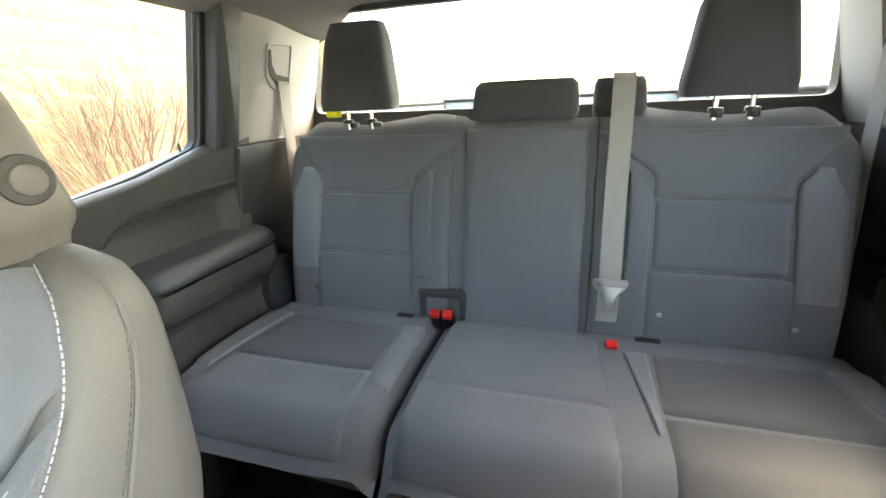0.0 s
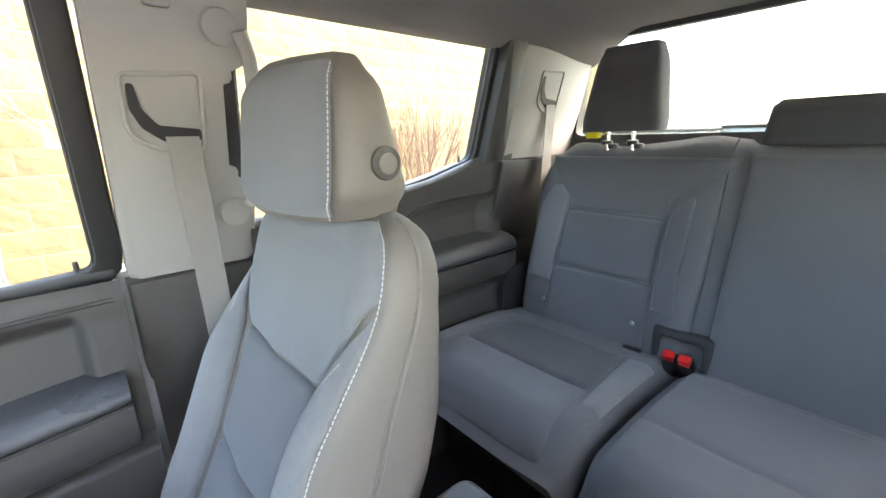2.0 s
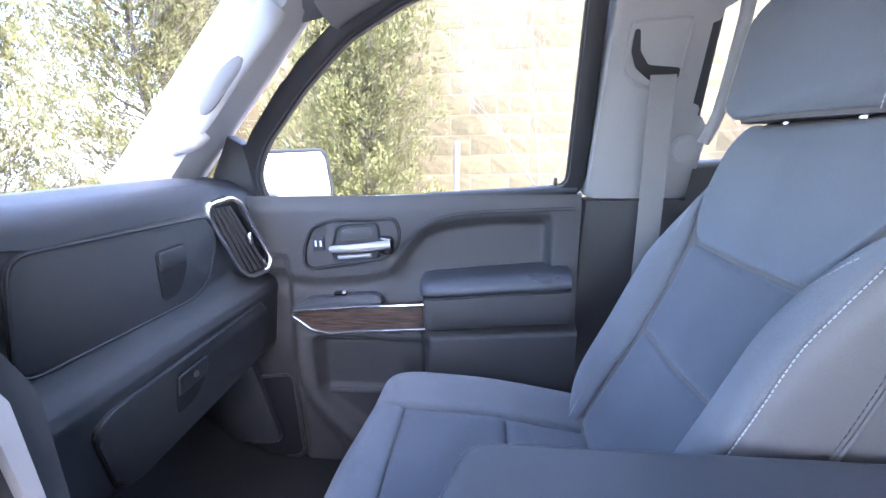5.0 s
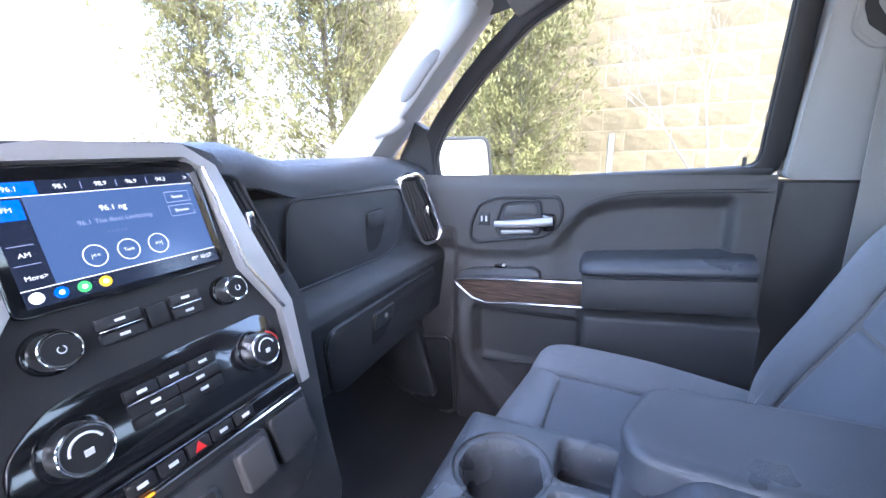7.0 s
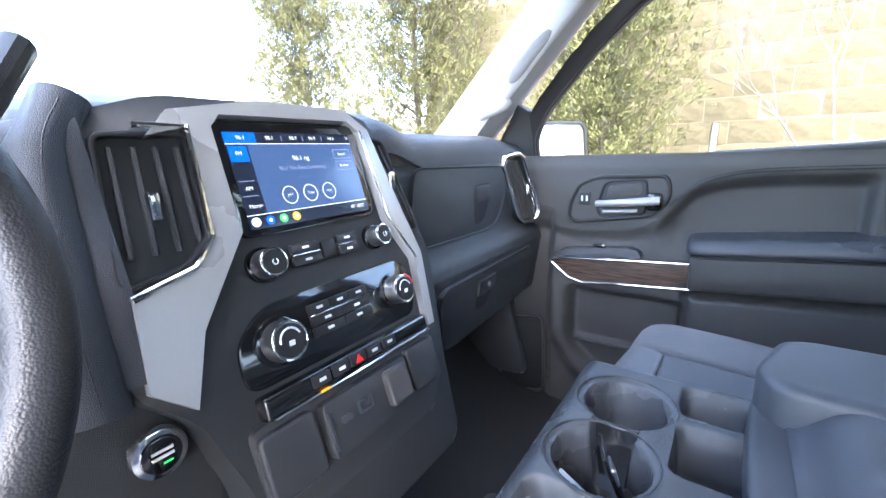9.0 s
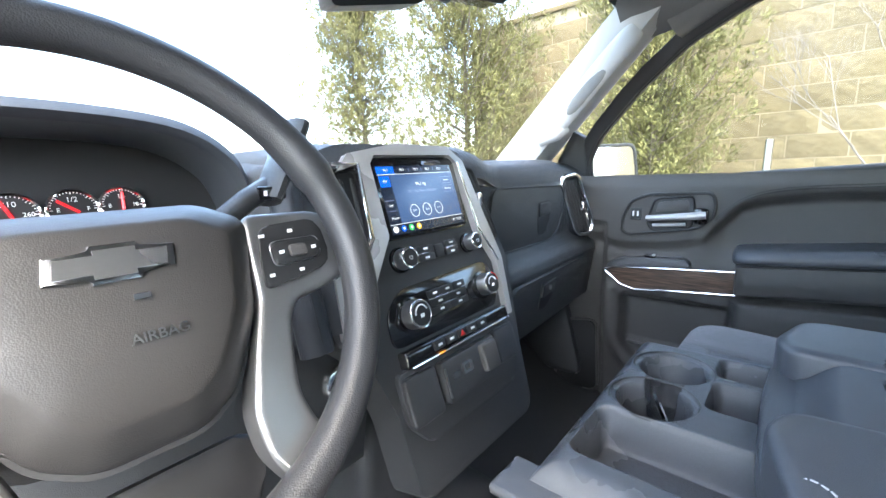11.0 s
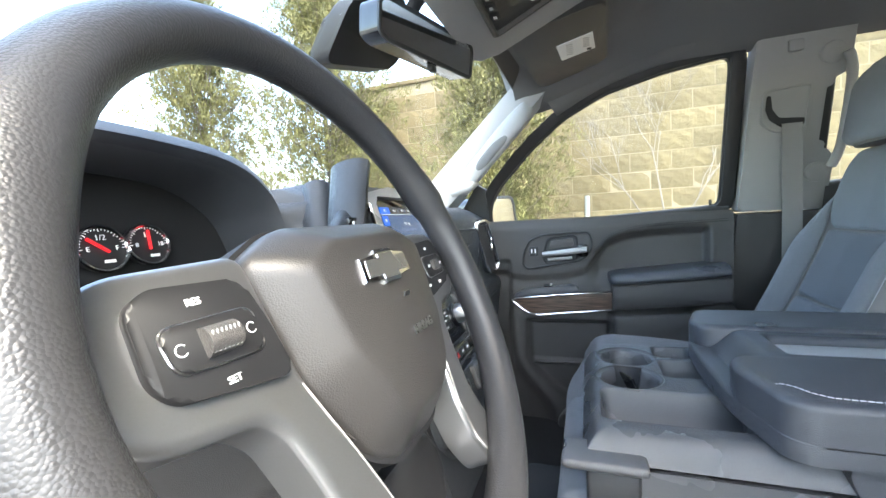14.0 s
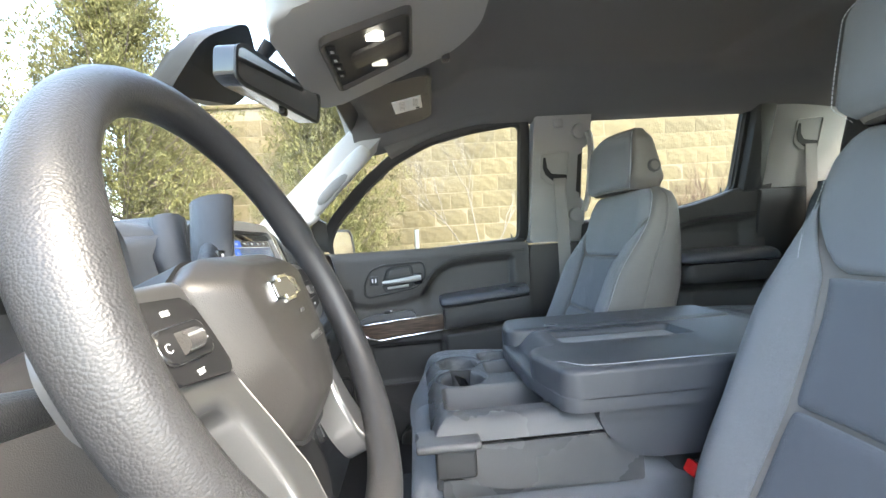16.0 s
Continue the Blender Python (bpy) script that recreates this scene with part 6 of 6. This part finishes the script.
    for o in ([(-0.207, -0.285), (-0.207, 0.194), (-0.195, 0.213), (-0.10, 0.235), (-0.058, 0.222), (-0.052, 0.15), (-0.052, -0.285)], [(0.082, -0.285), (0.082, 0.15), (0.088, 0.224), (0.125, 0.236), (0.200, 0.213), (0.212, 0.19), (0.212, -0.285)]):
        part("lid_pad", rolled(rounded(o, 0.022, 5), Z, 1.045, 1.090, 0.013, 7), VINYL_DARK, lid, "soft black vinyl arm pad", smooth=60)
    # pale plate in the lid recess: light on its side wall, put into the colour
    part("lid_tray", rbox((0.015, 0.018, 1.0715), (0.072, 0.235, 0.002), 0.0005), PILLAR, lid, "pale grey plate standing in for the lit wall of the recess")
    edge = [Vector(p) for p in curve([(-0.1935, -0.27, 1.0902), (-0.1935, 0.0, 1.0902), (-0.1930, 0.150, 1.0902), (-0.184, 0.182, 1.0902), (-0.166, 0.196, 1.0902), (-0.160, 0.209, 1.0880), (-0.158, 0.222, 1.070)], 10)]
    part("stitching", stitches([p + Vector((0, 0.0004, 0.0011)) for p in edge]), THREAD, lid, "white contrast stitching")
    blk = rounded([(-0.26, 1.026), (0.165, 1.026), (0.150, 0.985), (0.120, 0.955), (0.08, 0.945), (-0.26, 0.945)], 0.02, 4)
    part("hinge_block", prism(blk, lambda u, v, q: (q, u, v), -0.196, 0.20, 0.012, 3), VINYL_DARK, c)
    part("release_latch", rbox((-0.186, 0.388, 0.996), (0.056, 0.096, 0.012), 0.005, 3), CONSOLE, c)
    part("release_block", rbox((-0.190, 0.378, 0.968), (0.020, 0.060, 0.050), 0.005, 3), PLASTIC, c)
    part("jump_seat", rbox((0.005, 0.20, 0.84), (0.345, 0.50, 0.16), 0.035, 4), CLOTH, c)
    part("jump_seat_back", rbox((0.005, -0.02, 0.86), (0.34, 0.12, 0.16), 0.03, 3), PLASTIC, c)
    part("carpet_flap", rbox((0.0, 0.30, 0.66), (0.36, 0.50, 0.20), 0.03, 3), CARPET, c)


console()
fb = buckle(-0.21, 0.02, 0.930, -60, "black belt buckle with a red release button beside the console")
fob = thing("key_fob", "white key tag and clear card lying in the cup holder", "key")
part("tag", rbox((-0.012, 0.352, 0.995), (0.020, 0.045, 0.004), 0.002, 2, Euler((radians(35), radians(30), 0.3)).to_matrix()), PAPER, fob, "white paper tag")
part("fob", rbox((-0.020, 0.372, 0.990), (0.012, 0.03, 0.010), 0.004, 2, Euler((0.3, 0.5, 0.8)).to_matrix()), PAPER, fob)
part("card", rbox((0.030, 0.335, 0.992), (0.045, 0.004, 0.055), 0.001, 1, Euler((-0.4, 0.1, 0.35)).to_matrix()), GLOSS, fob, "dark plastic card")
part("card_mark", ring(rounded([(-0.012, -0.012), (0.012, -0.012), (0.012, 0.012), (-0.012, 0.012)], 0.01, 4), rounded([(-0.010, -0.010), (0.010, -0.010), (0.010, 0.010), (-0.010, 0.010)], 0.008, 4), lambda u, v, q: tuple(Vector((0.030, 0.335, 0.992)) + Euler((-0.4, 0.1, 0.35)).to_matrix() @ Vector((u, -0.0024 - q, v))), 0.0, 0.0004), GREY_METAL, fob)


# ---- overhead: mirror, console, visor ----
def overhead():
    m = thing("rear_view_mirror", "black rear-view mirror on a stalk below the windscreen header", "mirror")
    a, b = Vector((-0.150, 0.672, 1.585)), Vector((0.103, 0.604, 1.590))
    mid = (a + b) / 2
    ux = (b - a).normalized()
    uz = Vector((0, -0.12, 0.99)).normalized()
    uy = uz.cross(ux).normalized()
    uz = ux.cross(uy)
    to3 = lambda u, v, q: tuple(mid + ux * u + uz * v + uy * q)
    o = rounded([(-0.128, -0.022), (-0.110, -0.030), (0.120, -0.032), (0.131, -0.024), (0.133, 0.022), (0.122, 0.032), (-0.110, 0.032), (-0.128, 0.022)], 0.008, 3)
    part("housing", prism(o, to3, 0.035, -0.002, 0.003), GLOSS, m)
    part("glass", prism(offset(o, -0.005), to3, -0.0022, -0.0035), MIRROR, m)
    part("rim", ring(offset(o, 0.001), offset(o, -0.005), to3, -0.001, -0.005), MATTE, m)
    part("button_strip", rbox(to3(0.02, -0.036, 0.01), (0.02, 0.012, 0.012), 0.003), MATTE, m)
    part("sensor_box", prism(rounded([(-0.10, 1.56), (0.08, 1.60), (0.085, 1.66), (-0.06, 1.695), (-0.12, 1.64)], 0.02, 4), lambda u, v, q: (u + 0.01, 0.76 - 0.9 * (v - 1.62) + q, v), -0.012, 0.03, 0.010, 3), MATTE, m)
    part("stalk", tube([tuple(mid + uy * 0.03), (0.0, 0.70, 1.63), (0.0, 0.66, 1.68)], 0.014, 10), MATTE, m)
    oc = thing("overhead_console", "grey overhead console with a lit reading lamp and switches", "overhead console")
    O = lambda u, v, q: (u, v, 1.705 - 0.40 * (v - 0.40) - q)
    shell = rounded([(-0.20, 0.615), (-0.185, 0.30), (-0.11, 0.24), (0.11, 0.24), (0.185, 0.30), (0.20, 0.615)], 0.05, 5)
    part("shell", prism(shell, O, -0.06, 0.008, 0.012, 3), PILLAR, oc, "grey moulded shell")
    fr = rounded([(-0.105, 0.555), (-0.088, 0.395), (0.088, 0.395), (0.105, 0.555)], 0.02, 5)
    part("frame", ring(fr, offset(fr, -0.008), O, 0.0, 0.022, 0.004), PLASTIC_MID, oc)
    part("tray", prism(offset(fr, -0.008), O, -0.01, 0.012), PLASTIC, oc)
    part("reading_lamp", rbox(O(-0.047, 0.465, 0.014), (0.024, 0.034, 0.008), 0.003), LAMP_GLOW, oc, "lit lamp lens")
    part("reading_lamp", rbox(O(0.060, 0.465, 0.014), (0.020, 0.034, 0.008), 0.003), LAMP_DIM, oc, "lit lamp lens")
    part("glasses_lid", prism(rounded([(-0.020, 0.512), (-0.022, 0.415), (0.040, 0.415), (0.038, 0.512)], 0.010, 4), O, 0.008, 0.019, 0.004), PLASTIC_MID, oc)
    for k in range(4):
        part("switch", rbox(O(-0.062 + 0.033 * k, 0.538, 0.015), (0.026, 0.016, 0.006), 0.002), MATTE, oc)
        part("marking", rbox(O(-0.062 + 0.033 * k, 0.538, 0.0185), (0.009, 0.006, 0.0008), 0.0), WHITE, oc, smooth=0)
    for s in (1, -1):
        v = thing("sun_visor", "grey sun visor folded up against the headliner", "visor", "sun visors")
        o = rounded([(0.205, 0.350), (0.20, 0.545), (0.60, 0.520), (0.56, 0.335)], 0.03, 4)
        V = lambda u, w, q, s=s: (s * u, w, 1.722 - 0.22 * (w - 0.33) - q)
        part("panel", prism(o, V, 0.0, 0.018, 0.007, 3), PLASTIC, v)
        part("visor_clip", rbox((s * 0.19, 0.315, 1.728), (0.03, 0.02, 0.015), 0.004), PLASTIC, v)
        if s > 0:
            lab = part("warning_label", prism([(0.33, 0.455), (0.33, 0.375), (0.43, 0.368), (0.43, 0.448)], V, 0.016, 0.0205), PAPER, v, "white warning label with small print", smooth=0)
            for k in range(6):
                part("print_line", rbox(V(0.343 + 0.012 * k, 0.432, 0.0208), (0.004, 0.026, 0.0005), 0.0), GREY_METAL, lab, smooth=0)
                part("print_line", rbox(V(0.343 + 0.010 * k, 0.394, 0.0208), (0.004, 0.024, 0.0005), 0.0), GREY_METAL, lab, smooth=0)
            part("print_block", rbox(V(0.417, 0.385, 0.0208), (0.014, 0.016, 0.0005), 0.0), MATTE, lab, smooth=0)
    for y in (-0.62, -0.95):
        hk = part("coat_hook", rbox((0.60, y, 1.768), (0.02, 0.05, 0.02), 0.006), PLASTIC_MID)
        tagged(hk, "small grey coat hook on the headliner", "hook", "coat hooks")


overhead()

# ---- outdoors ----
ASPHALT = shade("worn concrete paving", (0.24, 0.235, 0.225), 0.9, vary=0.15, grain=0.6, grain_scale=60, blotch=0.4)
MULCH = shade("dry mulch", (0.13, 0.10, 0.07), 0.95, vary=0.3, grain=0.8, grain_scale=40, blotch=1.0)
BARK = shade("grey bark", (0.08, 0.065, 0.05), 0.9, vary=0.25, grain=0.8, grain_scale=60)
NEEDLES = shade("olive juniper needles", (0.080, 0.078, 0.023), 0.8, vary=0.45, grain_scale=9, blotch=2.0)
FAR = shade("far bare woods", (0.10, 0.085, 0.065), 0.95, vary=0.3)


def block_material():
    """Split-face concrete block: buff stone, coarse broken relief, a different tone for each block."""
    m = shade("buff split-face block", (0.100, 0.082, 0.046), 0.95, vary=0.2, grain=1.0, grain_scale=22, blotch=3.0)
    n, l = m.node_tree.nodes, m.node_tree.links
    for q in n:
        if q.bl_idname == "ShaderNodeBump":
            q.inputs["Distance"].default_value = 0.008
    info, hsv = n.new("ShaderNodeObjectInfo"), n.new("ShaderNodeHueSaturation")
    rng = n.new("ShaderNodeMapRange")
    rng.inputs["To Min"].default_value, rng.inputs["To Max"].default_value = 0.86, 1.14
    l.new(info.outputs["Random"], rng.inputs["Value"])
    l.new(rng.outputs[0], hsv.inputs["Value"])
    base = n["Principled BSDF"].inputs["Base Color"]
    l.new(base.links[0].from_socket, hsv.inputs["Color"])
    l.new(hsv.outputs[0], base)
    return m


BLOCK = block_material()
MORTAR = shade("pale mortar", (0.17, 0.148, 0.105), 0.95, vary=0.08, grain=0.3, grain_scale=60)

ground = part("ground", sheet(lambda x, y: (x, y, 0.0), -400, 400, -400, 400, 8, 8), ASPHALT)
tagged(ground, "pale worn concrete parking ground", "ground", kind="structure")
bed = part("planting_strip", sheet(lambda x, y: (x, y, 0.10 + 0.04 * noise.noise((x * 2, y * 2, 0))), 2.2, 4.3, -9, 9, 12, 60, 0.05), MULCH)
tagged(bed, "dry mulch planting strip along the wall", "ground", kind="structure")


def juniper(x, y, height, width, seed):
    rnd = random.Random(seed)
    t = thing("juniper_tree", "tall olive-green juniper with ragged upright sprays", "tree", "junipers along the wall")
    part("trunk", tube([(x, y, 0.05), (x + 0.04, y, height * 0.4), (x, y + 0.03, height * 0.9)], lambda q: 0.06 * (1 - 0.85 * q), 8), BARK, t)
    limbs = []
    verts, faces = [], []

    def radius_at(v):
        return width * (0.30 + 0.75 * math.sin(math.pi * min(1, 0.22 + 0.70 * v))) * (1 - v ** 3 * 0.8)
    for k in range(int(58 * height)):
        v = 0.02 + 0.96 * rnd.random() ** 0.85
        a = k * 2.399 + rnd.uniform(-0.5, 0.5)
        reach = radius_at(v) * rnd.choice((0.55, 0.75, 0.85, 1.0, 1.0, 1.18))
        lift = reach * rnd.uniform(0.5, 1.0) + 0.10
        foot = Vector((x, y, 0.10 + v * height * 0.94))
        tip = foot + Vector((reach * math.cos(a), reach * math.sin(a), lift))
        bend = Vector((0, 0, -0.25 * reach))
        point = lambda q: foot.lerp(tip, q) + bend * (4 * q * (1 - q)) * 0.6
        limbs.append(tube([point(q / 4) for q in range(5)], lambda q: 0.010 * (1 - 0.8 * q), 4))
        for j in range(22):
            q = 0.22 + 0.80 * rnd.random() ** 0.8
            spread_ = 0.030 + 0.075 * math.sin(math.pi * min(1.0, q * 0.85)) * (0.5 + reach)
            c = point(min(1.0, q)) + Vector((rnd.gauss(0, spread_), rnd.gauss(0, spread_), rnd.gauss(0, spread_)))
            spray = (Vector((math.cos(a), math.sin(a), 0)) * (0.3 + 0.5 * rnd.random()) + Vector((rnd.uniform(-0.4, 0.4), rnd.uniform(-0.4, 0.4), 0.6 + 0.6 * rnd.random()))).normalized()
            for _ in range(16):
                d = (spray + Vector((rnd.gauss(0, 0.40), rnd.gauss(0, 0.40), rnd.gauss(0, 0.35)))).normalized()
                L, w = rnd.uniform(0.020, 0.042), rnd.uniform(0.004, 0.0075)
                p = c + Vector((rnd.gauss(0, 0.022), rnd.gauss(0, 0.022), rnd.gauss(0, 0.030)))
                sd = d.cross(Vector((rnd.random() - 0.5, rnd.random() - 0.5, rnd.random() - 0.5))).normalized() * w
                up2 = d.cross(sd).normalized() * w * 0.5
                i = len(verts)
                verts += [p - sd * 0.6, p + sd * 0.6, p + d * L * 0.6 + sd + up2, p + d * L, p + d * L * 0.6 - sd + up2]
                faces.append((i, i + 1, i + 2, i + 3, i + 4))
    me = bpy.data.meshes.new("crown")
    me.from_pydata([tuple(v) for v in verts], [], faces)
    me.materials.append(NEEDLES)
    ob = new("crown", me)
    ob.parent = t
    part("limbs", merge(*limbs), BARK, t)


juniper(3.25, 1.18, 3.6, 0.62, 3)
juniper(3.45, 3.25, 4.4, 0.92, 5)
juniper(3.30, 4.95, 4.3, 0.84, 8)


def bare_plant(name, label, x, y, height, spread, seed, stems, color):
    rnd = random.Random(seed)
    t = thing(name, label, "tree" if stems == 1 else "bush")
    tubes = []

    def grow(p, d, L, r, depth):
        q = p + d * L
        mid_ = p + d * L * 0.5 + Vector((rnd.gauss(0, 0.02), rnd.gauss(0, 0.02), 0)) * L
        tubes.append(tube([p, mid_, q], lambda s_: r * (1 - 0.4 * s_), 5))
        if depth == 0:
            return
        for k in range(rnd.choice((3, 3, 4) if depth < 4 else (3, 4))):
            nd = (d + Vector((rnd.gauss(0, spread), rnd.gauss(0, spread), rnd.uniform(-0.05, 0.35)))).normalized()
            grow(p + d * L * rnd.uniform(0.55, 1.0), nd, L * rnd.uniform(0.55, 0.8), r * 0.58, depth - 1)
    for k in range(stems):
        d = Vector((rnd.gauss(0, 0.06 if stems == 1 else 0.35), rnd.gauss(0, 0.06 if stems == 1 else 0.35), 1)).normalized()
        grow(Vector((x, y, 0.08)), d, height * (0.42 if stems == 1 else 0.40), 0.016 if stems == 1 else 0.010, 6 if stems == 1 else 3)
    part("trunk", merge(*tubes[:3]), color, t)
    part("twigs", merge(*tubes[3:]), color, t)


BARE = shade("pale bare bark", (0.11, 0.10, 0.09), 0.9, vary=0.15, grain=0.4, grain_scale=80)
TWIG = shade("reddish bare twigs", (0.09, 0.055, 0.04), 0.9, vary=0.2)
bare_plant("bare_tree", "leafless young tree with upright grey branches before the wall", 3.75, -0.33, 2.9, 0.40, 4, 1, BARE)
bare_plant("bare_bush", "leafless reddish bush before the wall", 3.9, -3.05, 2.2, 0.25, 9, 20, TWIG)

post = part("tree_stake", tube([(2.95, 0.42, 0.05), (2.93, 0.395, 1.42)], 0.022, 10), GREY_METAL)
tagged(post, "leaning grey metal tree stake in the planting strip", "post")
post = part("tree_stake", tube([(3.1, 1.75, 0.05), (3.12, 1.78, 1.45)], 0.022, 10), GREY_METAL)
tagged(post, "leaning grey metal tree stake in the planting strip", "post")


# truck bed behind the back window
tb = thing("truck_bed", "grey truck bed behind the back window", "truck bed")
for s in (1, -1):
    part("bed_side", rbox((s * 0.86, -2.35, 1.15), (0.12, 1.75, 0.68), 0.02, 3), PAINT, tb)
    part("bed_rail_cap", rbox((s * 0.85, -2.35, 1.495), (0.14, 1.75, 0.02), 0.008, 2), MATTE, tb)
part("tailgate", rbox((0, -3.22, 1.17), (1.6, 0.06, 0.66), 0.02, 3), PAINT, tb)
part("tailgate_cap", rbox((0, -3.22, 1.505), (1.6, 0.08, 0.02), 0.008, 2), MATTE, tb)
part("bed_front", rbox((0, -1.47, 1.15), (1.6, 0.05, 0.60), 0.015, 2), PAINT, tb)
part("bed_floor", rbox((0, -2.35, 0.84), (1.6, 1.75, 0.04), 0.0), MATTE, tb)


def far_woods():
    rnd = random.Random(2)
    verts, faces = [], []
    for k in range(1500):
        a = rnd.uniform(math.pi * 0.75, math.pi * 1.85) + math.pi * 0.1
        R = rnd.uniform(70, 95)
        x, y, h = R * math.cos(a), R * math.sin(a), rnd.uniform(0.9, 2.4)
        w = rnd.uniform(0.6, 2.2)
        i = len(verts)
        for q in range(6):
            b = 2 * math.pi * q / 6
            verts.append((x + w * math.cos(b), y + w * math.sin(b), 0))
        for q in range(6):
            b = 2 * math.pi * q / 6
            verts.append((x + 0.8 * w * math.cos(b), y + 0.8 * w * math.sin(b), h * rnd.uniform(0.6, 0.8)))
        verts.append((x, y, h))
        for q in range(6):
            faces.append((i + q, i + (q + 1) % 6, i + 6 + (q + 1) % 6, i + 6 + q))
            faces.append((i + 6 + q, i + 6 + (q + 1) % 6, i + 12))
    me = bpy.data.meshes.new("far_woods")
    me.from_pydata(verts, [], faces)
    me.materials.append(FAR)
    tagged(new("far_woods", me), "low line of bare far woods at the horizon", "woods", kind="stuff")


far_woods()

# ---- settle each thing's origin at its base ----
bpy.context.view_layer.update()
for ob in [o for o in scene.objects if o.type == "EMPTY" and o.parent is None]:
    pts = [c.matrix_world @ Vector(q) for c in ob.children_recursive if c.type == "MESH" for q in c.bound_box]
    if not pts:
        continue
    lo = Vector([min(p[k] for p in pts) for k in range(3)])
    hi = Vector([max(p[k] for p in pts) for k in range(3)])
    base = Vector(((lo.x + hi.x) / 2, (lo.y + hi.y) / 2, lo.z))
    ob.location = base
    for c in ob.children:
        c.matrix_parent_inverse = Matrix.Translation(-base)

# the driver's door stands wide open, its mirror with it
swing = Matrix.Translation((-0.86, 0.87, 0)) @ Matrix.Rotation(radians(-66), 4, "Z") @ Matrix.Translation((0.86, -0.87, 0))
for ob in (front_doors[-1], wing_mirrors[-1]):
    ob.matrix_world = swing @ Matrix.Translation(ob.location)
front_seats[-1].location.y += 0.05               # the driver's seat is set further forward


# ---- the block wall ----
def block_wall():
    """Split-face block wall at x = 4.3: courses 0.203 high, blocks 0.406 long in running bond."""
    rnd = random.Random(6)
    X0, Y0, Y1, Z1, H, L = 4.30, -9.6, 3.75, 3.05, 0.203, 0.406
    w = thing("wall_block", "buff split-face concrete block wall in running bond", "wall", kind="structure")
    part("mortar_core", rbox((X0 + 0.1025, (Y0 + Y1) / 2, Z1 / 2), (0.20, Y1 - Y0, Z1), 0.0), MORTAR, w, "pale mortar joints", smooth=0)
    part("coping", rbox((X0 + 0.11, (Y0 + Y1) / 2, Z1 + 0.03), (0.26, Y1 - Y0, 0.06), 0.008), BLOCK, w, "flat coping stones")

    def rough_block(seed):
        r2 = random.Random(seed)
        b = bmesh.new()
        nu, nv = 5, 3
        g = []
        for i in range(nu + 1):
            row = []
            for j in range(nv + 1):
                edge = i in (0, nu) or j in (0, nv)
                dd = 0.0 if edge else r2.uniform(0.002, 0.009)
                row.append(b.verts.new((-dd, -0.1975 + 0.395 * i / nu, -0.096 + 0.192 * j / nv)))
            g.append(row)
        for i in range(nu):
            for j in range(nv):
                b.faces.new((g[i][j], g[i + 1][j], g[i + 1][j + 1], g[i][j + 1]))
        rim = [g[i][0] for i in range(nu + 1)] + [g[nu][j] for j in range(1, nv + 1)] + [g[i][nv] for i in range(nu - 1, -1, -1)] + [g[0][j] for j in range(nv - 1, 0, -1)]
        back = [b.verts.new((0.03, v.co.y, v.co.z)) for v in rim]
        for k in range(len(rim)):
            b.faces.new((rim[k], rim[(k + 1) % len(rim)], back[(k + 1) % len(rim)], back[k]))
        bmesh.ops.recalc_face_normals(b, faces=b.faces)
        me = bpy.data.meshes.new("block")
        b.to_mesh(me)
        b.free()
        me.materials.append(BLOCK)
        return me
    kinds = [rough_block(k) for k in range(8)]
    count, rest = 0, []
    for c in range(int(Z1 / H)):
        z = c * H + H / 2 + 0.068
        y = Y0 + (L / 2 if c % 2 else 0)
        while y + L / 2 < Y1:
            near = -3.6 < y < 3.7 and 0.9 < z < 3.1
            if z < Z1 - 0.05:
                if near and count < 300:
                    ob = bpy.data.objects.new("block", rnd.choice(kinds))
                    scene.collection.objects.link(ob)
                    ob.location = (X0 + rnd.uniform(-0.003, 0.003), y, z)
                    ob.parent = w
                    ob.matrix_parent_inverse = Matrix()
                    count += 1
                else:
                    rest.append((y, z))
            y += L
    verts, faces = [], []
    for y, z in rest:
        me = rnd.choice(kinds)
        i = len(verts)
        verts += [(v.co.x + X0, v.co.y + y, v.co.z + z) for v in me.vertices]
        faces += [tuple(i + k for k in p.vertices) for p in me.polygons]
    me = bpy.data.meshes.new("far_blocks")
    me.from_pydata(verts, [], faces)
    me.materials.append(BLOCK)
    ob = new("far_blocks", me)
    ob["kind"] = "stuff"
    ob.parent = w


block_wall()
